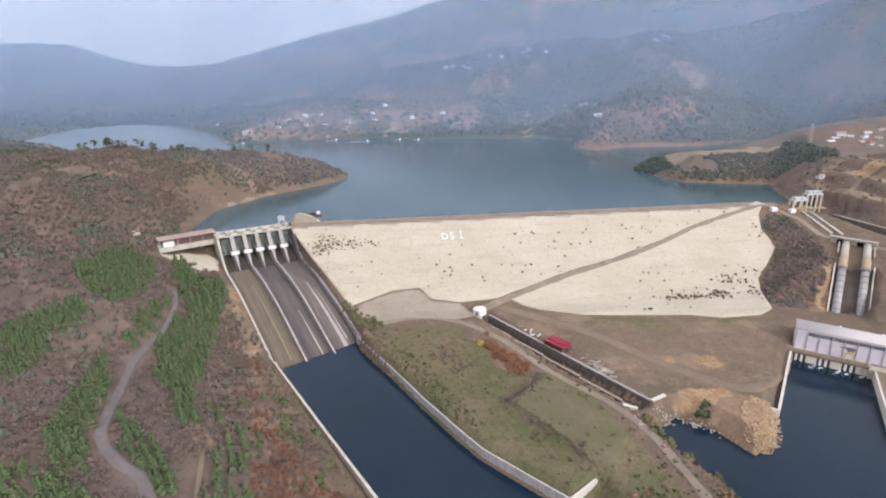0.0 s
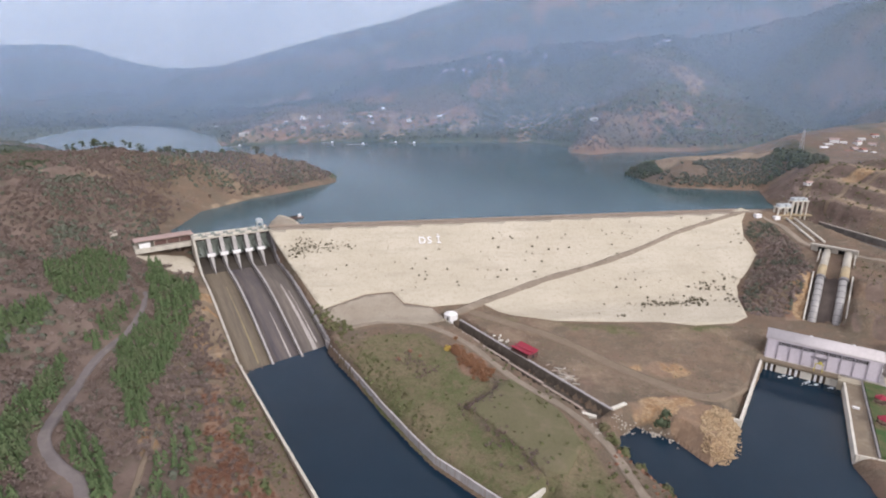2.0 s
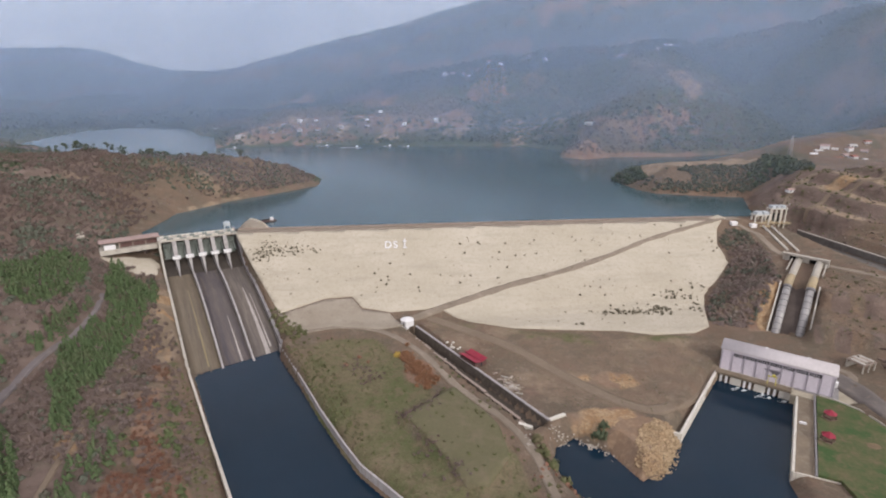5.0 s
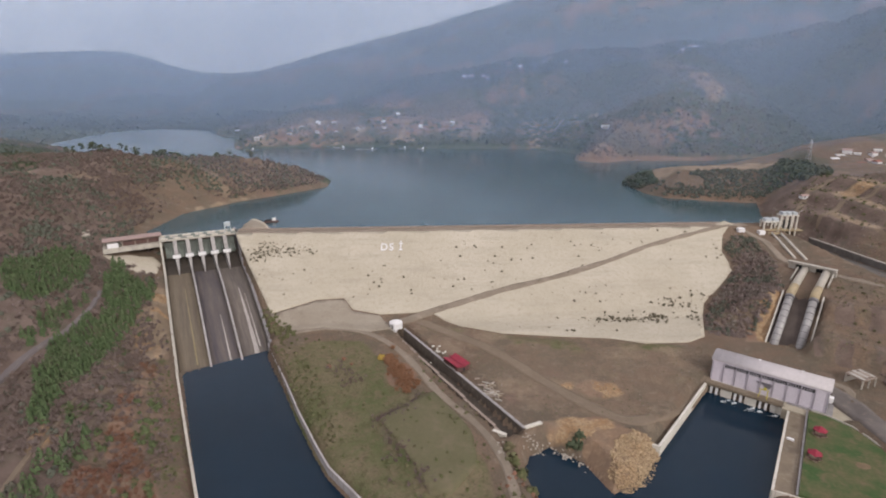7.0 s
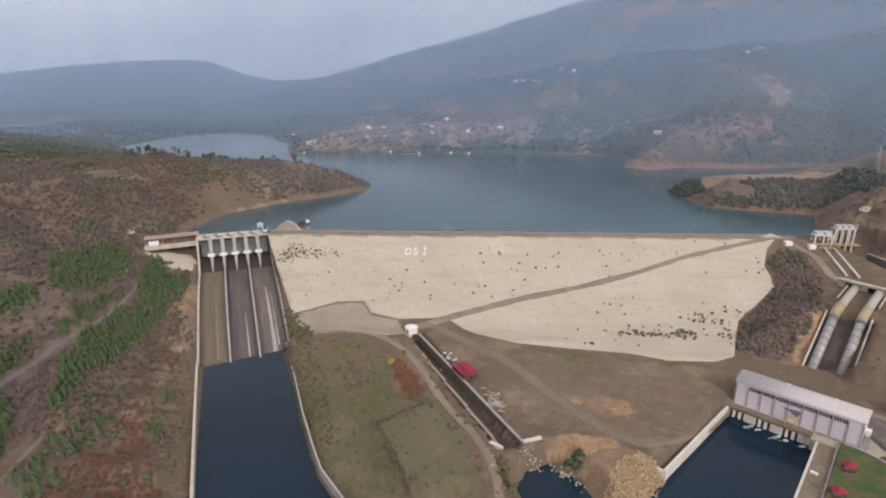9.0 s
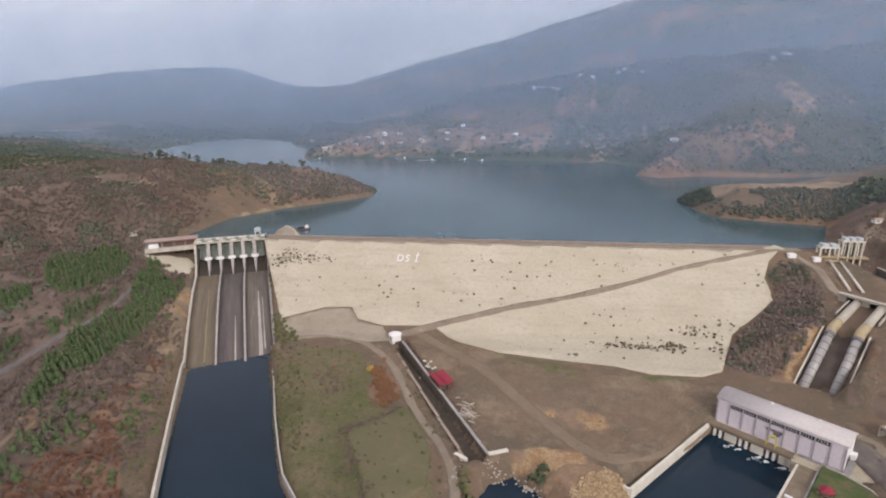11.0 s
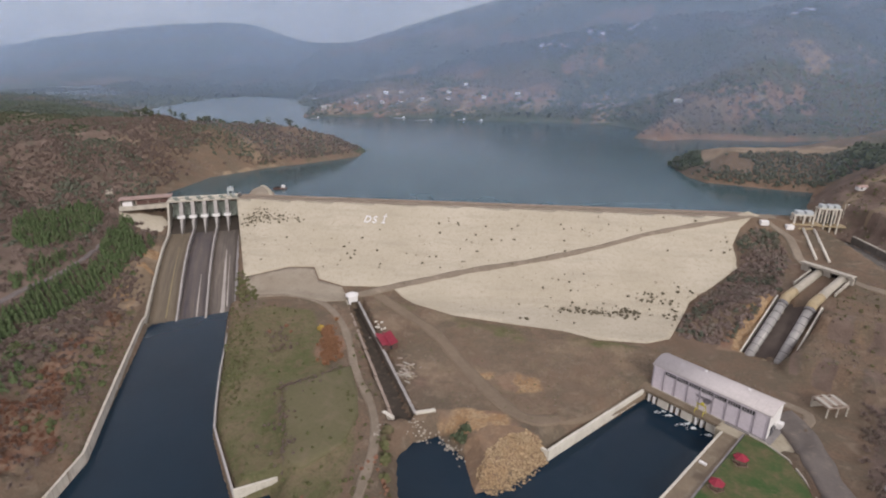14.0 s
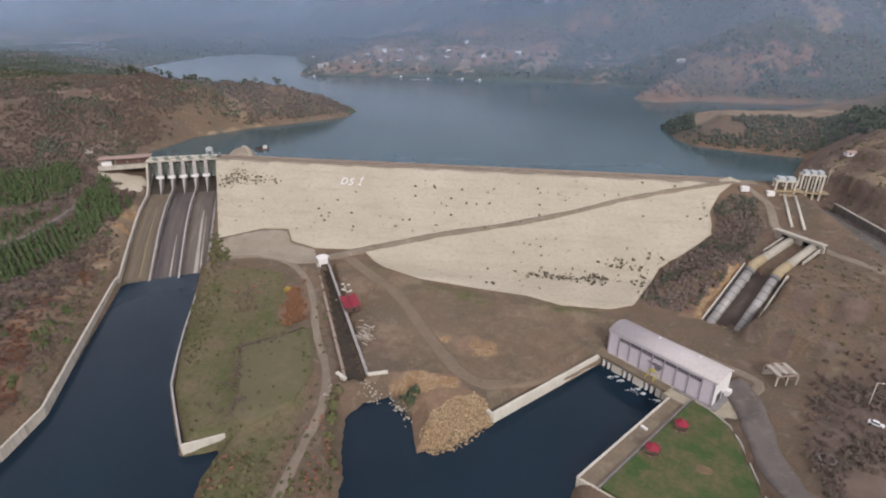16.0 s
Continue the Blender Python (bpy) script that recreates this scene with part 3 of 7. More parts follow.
    front = front + (18 * fbm(X, Y, 170, 5, 3) - 30 * (np.abs(fbm(X, Y, 130, 4, 44)) - 0.15)) * ramp(dd, 20, 200)
    front = front + hump(X, Y, 385, 970, 46, 95, 105) - hump(X, Y, 610, 1010, 70, 70, 160) + hump(X, Y, 120, 1120, 14, 60, 50) + hump(X, Y, 203, 724, 4, 16, 10) + hump(X, Y, -500, 1215, 26, 75, 60)
    front = np.where(Y < 1010, np.minimum(front, np.interp(X, (-420, -300, 20, 70, 180), (70, 84, 80, 94, 300)) - 0.22 * np.maximum(985 - Y, 0) + 6 * fbm(X, Y, 70, 3, 12)), front)
    wide = 80 + (X - 80) * 2600 / np.maximum(Y, 900)
    crest = np.interp(wide, (-4200, -3300, -3070, -2540, -2200, -1890, -1715, -1590, -1460, -1370, -1200, -1030, -850, -630, -465, -256, -77, 0, 145, 222, 700, 1500, 3000), (200, 208, 226, 262, 280, 287, 281, 252, 206, 186, 173, 189, 233, 292, 329, 375, 424, 442, 480, 498, 600, 700, 760))
    remote = ramp(-wide, 1180, 1480)                       # the ranges at the head of the valley lie farther off
    crest = crest + remote * 0.38 * (crest - 136)
    rise = np.interp(Y - 950 * remote, (700, 1000, 1350, 1700, 2600, 3400, 4400), (0, 0.05, 0.2, 0.46, 1.0, 0.97, 0.9))
    back = LAKE + (crest - LAKE) * rise + (46 * fbm(X, Y, 420, 5, 8) - 60 * (np.abs(fbm(X, Y, 300, 4, 47)) - 0.15)) * (0.2 + 0.8 * ramp(Y, 1250, 1600) * ramp(-Y, -2500, -2000))
    far = np.maximum(front, back)
    north = ramp(Y + 0.12 * X, 570, 640)
    right = np.where((Y > 430) & (X > 150), np.minimum(head, 60), east)
    mix = ramp(X, 300, 340) * ramp(Y, 425, 440)
    right = right * (1 - mix) + np.maximum(np.minimum(head, 62), np.minimum(east, 62)) * mix
    right = np.where((X > 150) & (X < 410) & (Y > 528), np.minimum(right, np.maximum(57.5 - 0.32 * (Y - 528), LAKE + 1) + 60 * ramp(X, 356, 400)), right)
    near = np.maximum(np.maximum(west, flat), right)
    body = dam_face(X, Y)
    near = np.where((X > -112) & (X < 262) & (w < 40), np.maximum(near, np.minimum(body, CREST)), near)
    h = near * (1 - north) + far * north
    h = np.where((X < -700) & (Y > 950) & (Y < 1500), np.minimum(h, 36.5 + 0.02 * np.maximum(-X - 700, 0) * ramp(Y, 1280, 1500)), h)
    h = h + 2.4 * fbm(X, Y, 28, 4, 11) * ramp(h, 9, 22) * ramp(np.abs(body - h), 0.5, 3)
    # banks
    h = np.where((dres > 0) & (Y > crest_y(X) + 6), np.clip(h, LAKE + 0.25, LAKE + 0.25 + 0.7 * dd), h)
    h = np.where(driv > 0, np.minimum(h, 0.6 + np.where(signed(BANK, X, Y) < 0, 9.0, 1.1) * driv), h)
    h = np.where(dres <= 0, LAKE - np.minimum(10, 0.3 - 0.4 * dres), h)
    h = np.where(driv <= 0, TAIL - np.minimum(6, 0.2 - 0.8 * driv), h)
    for pond in PONDS:
        h = np.where(signed(pond, X, Y) < 0, 34.2, h)
    # garden terrace
    h = np.where(signed(GARDEN, X, Y) < 0, np.minimum(h, 4.0), h)
    h = np.where(signed(PAD, X, Y) < 0, np.minimum(h, 4.4), h)
    # the trench of the penstocks
    up = ((X - 212) * 20 + (Y - 259) * 25) / 1025
    h = np.where(signed(TRENCH, X, Y) < 0, np.minimum(h, 7.7 + 19 * up - 3.4), h)
    # the cuts for the outlet canal, the intake channel and the spillway
    h = np.where(signed(CANAL, X, Y) < 0, 2.2, h)
    dcut = signed(CHANNEL, X, Y)
    h = np.where(dcut < 11, np.minimum(h, 26.5 + 0.85 * np.maximum(dcut, 0)), h)
    (ax, ay), (bx, by) = GATE_A, FOOT_A
    sc = ((X - ax) * (bx - ax) + (Y - ay) * (by - ay)) / RUN
    dch = signed(CHUTE, X, Y)
    h = np.where(dch < 1.4, np.minimum(h, chute_level(sc) - 3.0 + 5.0 * np.maximum(dch, 0)), h)
    return h


def height(x, y):
    return float(land(np.array([x]), np.array([y]))[0])


def graded(lo, a, b, hi, step, grow=1.09):
    core = list(np.arange(a, b + 0.1, step))
    left, right, s = [], [], step
    p = a
    while p > lo:
        s *= grow
        p -= s
        left.append(p)
    p, s = b, step
    while p < hi:
        s *= grow
        p += s
        right.append(p)
    return np.array(left[::-1] + core + right)


def ground():
    xs = graded(-4200, -260, 330, 4200, 2.0, 1.035)
    ys = graded(-1500, 110, 560, 4400, 2.0, 1.03)
    X, Y = np.meshgrid(xs, ys)
    Z = land(X, Y)
    n, k = len(xs), len(ys)
    verts = np.stack([X, Y, Z], -1).reshape(-1, 3)
    i = np.arange(n * (k - 1)).reshape(k - 1, n)[:, :-1].reshape(-1)
    faces = np.stack([i, i + 1, i + n + 1, i + n], 1)
    me = bpy.data.meshes.new("ground")
    me.from_pydata(verts.tolist(), [], faces.tolist())
    me.update()
    me.shade_smooth()
    x, y = X.reshape(-1), Y.reshape(-1)
    d = (x + 78) * -0.838 + (y - 221) * -0.546
    tongue = -signed([(-45, 238), (-20, 246), (3, 248), (15, 238), (26, 220), (44, 206), (60, 182), (68, 164), (74, 140), (80, 120), (60, 100), (38, 136), (4, 166)], x, y)
    yard = -signed([(-60, 262), (8, 262), (40, 276), (100, 257), (176, 258), (200, 250), (168, 232), (131, 183), (112, 188), (88, 188), (56, 224), (22, 258), (5, 252), (-30, 246)], x, y)
    slip = -signed([(-118, 262), (-100, 262), (-80, 222), (-50, 175), (-30, 120), (-60, 120), (-74, 160), (-92, 205)], x, y)
    cape = ramp(-y, -600, -560) * ramp(y, 400, 480) * ramp(-x, 60, 90)
    bluff = ramp(-signed([(225, 262), (262, 238), (330, 205), (345, 300), (262, 300), (243, 285)], x, y), -4, 6)
    phase = np.maximum(x - 270 + 0.35 * (y - 390), 0) / 24
    bench = ramp(-np.abs(phase - np.floor(phase) - 0.3), -0.28, -0.15) * ramp(x, 275, 290) * ramp(y, 330, 380) * ramp(-y, -470, -430)
    shore = np.abs(signed(RESERVOIR, x, y) - 2)
    lumps = fbm(x, y, 45, 4, 61)
    masks = {
        "wooded": np.clip(ramp(fbm(x, y, 140, 4, 5), -0.12, 0.2) * (0.25 * ramp(d, 25, 60) * ramp(-y, -560, -500) + ramp(y, 600, 660)) + 0.42 * ramp(y, 600, 680) * ramp(-y, -1250, -1100) + ramp(y, 1050, 1200) * ramp(fbm(x, y, 190, 4, 62), -0.22, 0.12) + 0.4 * ramp(-np.hypot(x - 385, y - 930), -220, -120) + 0.7 * cape * ramp(y - 0.5 * x, 560, 620), 0, 1),
        "grassy": np.clip(0.5 * ramp(-signed([(22, 268), (60, 262), (120, 258), (172, 256), (160, 248), (120, 244), (84, 250), (50, 262)], x, y), -3, 4) * ramp(fbm(x, y, 30, 3, 95), -0.25, 0.1) + ramp(tongue, -4, 6) * (0.45 + 0.5 * ramp(lumps, -0.2, 0.15)) + 0.9 * ramp(-signed([(212, 540), (222, 512), (300, 505), (330, 520), (330, 560), (240, 575)], x, y), -4, 4), 0, 1),
        "rusty": np.clip(ramp(slip, -5, 8) * (0.35 + 0.6 * ramp(lumps, -0.1, 0.2)) + 0.8 * ramp(-np.hypot((x - 29) / 1.0, (y - 219) / 1.5), -10, -4) + 0.45 * ramp(-shore, -9, -3) * ramp(x, 150, 240) * ramp(y, 440, 470)
                         + 0.42 * ramp(fbm(x, y, 40, 3, 66), -0.1, 0.3) * ramp(-np.abs(y - 780 - 0.2 * (x - 330)), -60, -10) * ramp(-np.abs(x - 340), -90, -30)
                         + 0.9 * ramp(-signed([(196, 262), (206, 262), (226, 288), (220, 292), (204, 276)], x, y), -2, 2) + 0.6 * ramp(-signed([(104, 216), (112, 224), (122, 222), (120, 208), (110, 207)], x, y), -3, 3)
                         + 0.55 * ramp(-signed([(84, 190), (100, 192), (125, 190), (112, 178), (92, 184)], x, y), -3, 3)
                         + 0.45 * bluff * ramp(fbm(x, y, 30, 3, 64), -0.05, 0.25)
                         + 0.55 * ramp(x, -520, -420) * ramp(fbm(x, y, 150, 4, 71), 0.12, 0.26) * ramp(y, 700, 800) * ramp(-y, -1500, -1350), 0, 1),
        "bare": np.clip(0.42 * ramp(yard, -6, 8) + 0.36 * ramp(-shore, -4, -1) * ramp(y, 330, 420) * ramp(-y, -680, -600) + 0.95 * ramp(-signed([(-268, 278), (-253, 284), (-250, 345), (-256, 356), (-267, 350)], x, y), -3, 5) + 0.5 * ramp(fbm(x, y, 34, 3, 97), 0.08, 0.25) * ramp(-x, 130, 160) * ramp(x, -262, -240) * ramp(y, 330, 380) * ramp(-y, -560, -520)
                        + 0.8 * bench * ramp(fbm(x, y, 40, 3, 81), -0.3, 0.1) + 0.2 * bluff * ramp(fbm(x, y, 24, 3, 65), 0.0, 0.3)
                        + 0.72 * ramp(-signed([(212, 540), (222, 512), (300, 505), (330, 520), (330, 560), (240, 575)], x, y), -4, 4)
                        + 0.6 * ramp(fbm(x, y, 130, 3, 91), 0.25, 0.4) * ramp(x, -520, -420) * ramp(y, 760, 860) * ramp(-y, -1450, -1300), 0, 1),
    }
    def blot(poly, soft=3.0):
        return ramp(-signed(poly, x, y), -soft, soft)

    masks["ochre"] = np.clip(0.65 * ramp(fbm(x, y, 9, 3, 74), -0.25, 0.1) * blot([(97, 217), (110, 223), (124, 221), (128, 212), (116, 206), (103, 209)]) + 0.9 * blot([(203, 264), (208, 262), (226, 286), (222, 296), (214, 290), (206, 274)], 2)
                             + 0.3 * ramp(fbm(x, y, 10, 3, 75), -0.15, 0.15) * blot([(86, 189), (100, 193), (112, 196), (122, 192), (128, 186), (112, 182), (100, 178), (92, 184)])
                             + 0.6 * ramp(slip, 2, 10) * ramp(y, 190, 225) * ramp(fbm(x, y, 12, 3, 68), 0.05, 0.3) + 0.12 * ramp(slip, 0, 6) * ramp(fbm(x, y, 18, 3, 69), 0.0, 0.3)
                             + 0.8 * ramp(-np.hypot(x - 390, y - 900), -75, -20) * ramp(fbm(x, y, 30, 4, 72), 0.0, 0.2), 0, 1)
    masks["wooded"] = np.clip(masks["wooded"] + 0.15 * blot([(236, 215), (243, 238), (262, 240), (300, 230), (300, 120), (234, 120), (228, 160), (227, 195)], 5)
                              + 0.4 * cape * ramp(fbm(x, y, 36, 3, 83), -0.05, 0.2) + 0.3 * blot([(181, 270), (206, 317), (219, 352), (241, 366), (241, 335), (207, 274)], 3), 0, 1)
    mound = signed([(24, 184), (44, 205), (62, 181), (66, 160), (54, 142), (42, 158)], x, y)
    # brown band puts the step's missing shading into the ground colour
    rim = ramp(-np.abs(mound), -2.6, -0.6) * ramp(-(x - 26) * 0.3 - (y - 184) * -0.3, -9, -2)
    masks["heath"] = np.clip(0.35 * bluff + 0.95 * ramp(-signed([(238, 212), (246, 236), (264, 238), (310, 228), (320, 110), (230, 110), (227, 160), (229, 195)], x, y), -4, 6) + 0.25 * cape + 0.75 * ramp(d, 14, 40) * ramp(-y, -640, -600) * ramp(-x, 40, 70) + 0.9 * ramp(y, 330, 380) * ramp(x, 268, 285) * ramp(-y, -480, -450), 0, 1)
    masks["grassy"] = np.clip(masks["grassy"] + 0.38 * bluff * ramp(fbm(x, y, 30, 3, 84), -0.3, 0.05) + 0.6 * blot([(-80, 222), (-94, 226), (-62, 170), (-40, 132), (-24, 132)], 4) * ramp(fbm(x, y, 26, 3, 85), -0.25, 0.05) - 0.4 * rim - 0.12 * ramp(-mound, 0, 3), 0, 1)
    masks["rusty"] = np.clip(masks["rusty"] + 0.4 * rim + 0.5 * ramp(-np.abs(y - 935 - 0.1 * x), -110, -30) * ramp(-x, -130, -60) * ramp(x, -420, -300) * ramp(fbm(x, y, 60, 3, 73), -0.1, 0.15), 0, 1)
    # red terraced fields and pale cuts across the lake, the scar on the round hill, the cut terraces east of the dam
    fields = blot([(-350, 862), (-318, 806), (-200, 842), (-100, 858), (-45, 842), (40, 852), (75, 905), (40, 965), (-120, 985), (-300, 965)], 14)
    scar = blot([(285, 772), (300, 760), (345, 765), (385, 790), (372, 830), (338, 832), (305, 805)], 10) * ramp(fbm(x, y, 22, 4, 72), -0.25, 0.12)
    terrace = ramp(y, 335, 375) * ramp(x, 268, 285) * ramp(-y, -480, -450)
    masks["rusty"] = np.clip(masks["rusty"] + 0.5 * fields * ramp(fbm(x, y, 48, 4, 93), -0.2, 0.2) + 0.16 * terrace * (1 - bench) + 0.45 * scar
                             + 0.75 * blot([(180, 715), (200, 700), (236, 722), (225, 745), (190, 745)], 6) + 0.7 * ramp(fbm(x, y, 95, 3, 92), 0.1, 0.26) * ramp(y, 880, 960) * ramp(-y, -2300, -1900) * ramp(x, -450, -350), 0, 1)
    masks["bare"] = np.clip(masks["bare"] + 0.8 * blot([(-97, 852), (-53, 856), (-55, 880), (-95, 878)], 5) + 0.75 * blot([(310, 785), (322, 780), (332, 800), (318, 806)], 5) + 0.5 * scar * ramp(fbm(x, y, 14, 3, 94), 0.05, 0.2)
                            + 0.55 * fields * ramp(fbm(x, y, 26, 3, 96), 0.1, 0.3) + 0.7 * blot([(60, 900), (110, 930), (130, 980), (100, 985), (70, 940)], 12), 0, 1)
    masks["wooded"] = np.clip(masks["wooded"] * (1 - 0.45 * fields) * (1 - 0.7 * scar), 0, 1)
    ee, ff = (x - 207) * 0.43 + (y - 272) * 0.9, (x - 207) * 0.9 - (y - 272) * 0.43
    scarp = (ramp(ee, -20, -15) * ramp(-ee, 3, 8) + ramp(ee, 6, 11) * ramp(-ee, -20, -15)) * ramp(ff, 17, 24) * ramp(-ff, -80, -60)
    # streaks along the flutes: dark ones paint in their shade, ochre the pale ribs
    gash = value_noise(ff / 5.5 + 0.5, 0 * ee + 3.3, 31) + 0.45 * fbm(x, y, 11, 3, 67)
    masks["ochre"] = np.clip(masks["ochre"] + 0.4 * scarp * ramp(gash, 0.05, 0.3), 0, 1)
    masks["heath"] = np.clip(masks["heath"] + 0.95 * scarp * ramp(-gash, 0.02, 0.2), 0, 1)
    masks["wooded"] = np.clip(masks["wooded"] + 0.5 * blot([(335, 530), (350, 600), (600, 700), (700, 560), (460, 500), (380, 500)], 20) * ramp(fbm(x, y, 50, 3, 58), -0.2, 0.1), 0, 1)
    rust_run = blot([(-93, 214), (-83, 212), (-71, 176), (-46, 147), (-30, 132), (-30, 112), (-54, 112), (-62, 147), (-76, 176)], 4)
    crag = blot([(-128, 279), (-114, 283), (-100, 261), (-86, 228), (-88, 208), (-104, 224)], 3)
    masks["rusty"] = np.clip(np.where(slip > -4, 0.2 * masks["rusty"], masks["rusty"]) + 0.95 * rust_run * ramp(fbm(x, y, 10, 3, 98), -0.35, 0.05), 0, 1)
    masks["ochre"] = np.clip(masks["ochre"] + 0.85 * crag * ramp(fbm(x, y, 9, 3, 99), -0.2, 0.12) + 0.6 * blot([(-84, 146), (-82, 157), (-74, 149), (-72, 137), (-77, 133)], 3)
                             + 0.4 * ramp(fbm(x, y, 7, 3, 76), -0.2, 0.15) * blot([(84, 188), (100, 194), (114, 197), (124, 192), (112, 181), (100, 177), (91, 182)], 3) + 0.55 * blot([(316, 404), (338, 404), (339, 416), (318, 417)], 2), 0, 1)
    masks["bare"] = np.clip(masks["bare"] + 0.55 * crag + 0.4 * blot([(-106, 160), (-101, 168), (-80, 138), (-86, 133)], 3), 0, 1)
    masks["bare"] = np.clip(masks["bare"] + 0.9 * blot(HILL_CUT, 3), 0, 1)
    tipped = blot([(90, 183), (100, 190), (110, 196), (117, 195), (115, 186), (110, 178), (100, 176)], 3) * ramp(fbm(x, y, 8, 3, 78), -0.3, 0.05)
    masks["rusty"] = np.clip(masks["rusty"] + 0.55 * tipped, 0, 1)
    masks["ochre"] = np.clip(masks["ochre"] + 0.25 * tipped, 0, 1)
    masks["grassy"] = np.clip(masks["grassy"] + 0.4 * ramp(yard, -2, 6) * ramp(fbm(x, y, 22, 4, 79), 0.0, 0.22), 0, 1)
    for key, v in masks.items():
        a = me.attributes.new(key, "FLOAT", "POINT")
        a.data.foreach_set("value", np.broadcast_to(v, x.shape).astype(np.float32))
    return tagged(link_mesh("ground", me, "ground"), "brown winter hillsides and river flats of soil and dry grass", "ground", kind="structure")


def sheet(name, poly, z, material, label, grow=0.0):
    bm = bmesh.new()
    bm.faces.new([bm.verts.new((x, y, z)) for x, y in poly])
    bmesh.ops.triangulate(bm, faces=bm.faces)
    me = bpy.data.meshes.new(name)
    bm.normal_update()
    if bm.faces and sum(f.normal.z for f in bm.faces) < 0:
        bmesh.ops.reverse_faces(bm, faces=bm.faces)
    bm.to_mesh(me)
    bm.free()
    return tagged(link_mesh(name, me, material), label, "water", kind="structure")


def widened(poly, d):
    """The polygon with its corners moved out by d (in for the other sense of turn)."""
    area = sum(x0 * y1 - x1 * y0 for (x0, y0), (x1, y1) in zip(poly, poly[1:] + poly[:1]))
    sgn = 1 if area > 0 else -1
    out = []
    for p, q, r in zip(poly[-1:] + poly[:-1], poly, poly[1:] + poly[:1]):
        a, b = (Vector(q) - Vector(p)).normalized(), (Vector(r) - Vector(q)).normalized()
        n = Vector((a.y + b.y, -a.x - b.x)) * sgn
        n = n.normalized() if n.length > 0.05 else Vector((a.y, -a.x)) * sgn
        out.append((q[0] + d * n.x, q[1] + d * n.y))
    return out


ground()
sheet("lake_water", widened(RESERVOIR, 1.5), LAKE, "lake", "still blue-grey reservoir water")
for pond in PONDS:
    sheet("pond_water", pond, 35.6, "lake", "pale still water on the flats at the head of the lake")
sheet("river_water", widened(RIVER, 1.2), TAIL, "river", "dark blue calm tailwater")


# ---- dam ----
def draped(name, poly, step, lift, material, label, category, kind="structure", rough=0.0, on=None):
    """A skin over the land inside a polygon in plan, with a short rim that goes into the ground."""
    bm = bmesh.new()
    bm.faces.new([bm.verts.new((x, y, 0)) for x, y in poly])
    bm.normal_update()
    if sum(f.normal.z for f in bm.faces) < 0:
        bmesh.ops.reverse_faces(bm, faces=bm.faces)
    x0, x1 = min(p[0] for p in poly), max(p[0] for p in poly)
    y0, y1 = min(p[1] for p in poly), max(p[1] for p in poly)
    for axis, lo, hi in (((1, 0, 0), x0, x1), ((0, 1, 0), y0, y1)):
        for k in range(1, int((hi - lo) / step) + 1):
            c = lo + k * step
            bmesh.ops.bisect_plane(bm, geom=list(bm.verts) + list(bm.edges) + list(bm.faces), plane_co=(c * axis[0], c * axis[1], 0), plane_no=axis)
    vs = list(bm.verts)
    x, y = np.array([v.co.x for v in vs]), np.array([v.co.y for v in vs])
    z = (np.maximum(dam_face(x, y), 8) if name == "dam_face" else (on or land)(x, y)) + lift + rough * fbm(x, y, 6, 3, 8)
    for v, h in zip(vs, z):
        v.co.z = h
    made = bmesh.ops.extrude_edge_only(bm, edges=[e for e in bm.edges if e.is_boundary])["geom"]
    for v in made:
        if isinstance(v, bmesh.types.BMVert):
            v.co.z -= lift + 0.8
    me = bpy.data.meshes.new(name)
    bm.to_mesh(me)
    bm.free()
    me.shade_smooth()
    return tagged(link_mesh(name, me, material), label, category, kind=kind)


def strip(name, line, width, lift, material, label, category="road", on=None, rough=0.0):
    """A road laid over the land along a line in plan."""
    pts = [Vector(p) for p in line]
    fine = []
    for i in range(len(pts) - 1):
        p0, p1, p2, p3 = pts[max(i - 1, 0)], pts[i], pts[i + 1], pts[min(i + 2, len(pts) - 1)]
        n = max(2, int((p2 - p1).length / 3))
        for k in range(n):
            t = k / n
            fine.append(0.5 * (2 * p1 + (p2 - p0) * t + (2 * p0 - 5 * p1 + 4 * p2 - p3) * t * t + (3 * p1 - p0 - 3 * p2 + p3) * t ** 3))
    fine.append(pts[-1])
    cols, verts = (-0.5, -0.46, -0.25, 0, 0.25, 0.46, 0.5), []
    for i, p in enumerate(fine):
        d = (fine[min(i + 1, len(fine) - 1)] - fine[max(i - 1, 0)]).normalized()
        wide = (width(i / (len(fine) - 1)) if callable(width) else width) * (1 + rough * noise.noise((p.x * 0.12, p.y * 0.12, 3.1)))
        for c in cols:
            verts.append((p.x - d.y * wide * c, p.y + d.x * wide * c))
    v = np.array(verts)
    z = (on or land)(v[:, 0], v[:, 1]).reshape(len(fine), len(cols))
    z = z * 0.25 + 0.75 * z.mean(axis=1, keepdims=True) if on is None else z
    z = z + lift
    z[:, 0] -= lift + 0.8
    z[:, -1] -= lift + 0.8
    n = len(cols)
    faces = [(i * n + k, (i + 1) * n + k, (i + 1) * n + k + 1, i * n + k + 1)[::-1] for i in range(len(fine) - 1) for k in range(n - 1)]
    me = data(name, np.column_stack([v, z.reshape(-1)]), faces, True)
    return tagged(link_mesh(name, me, material), label, category, kind="structure")


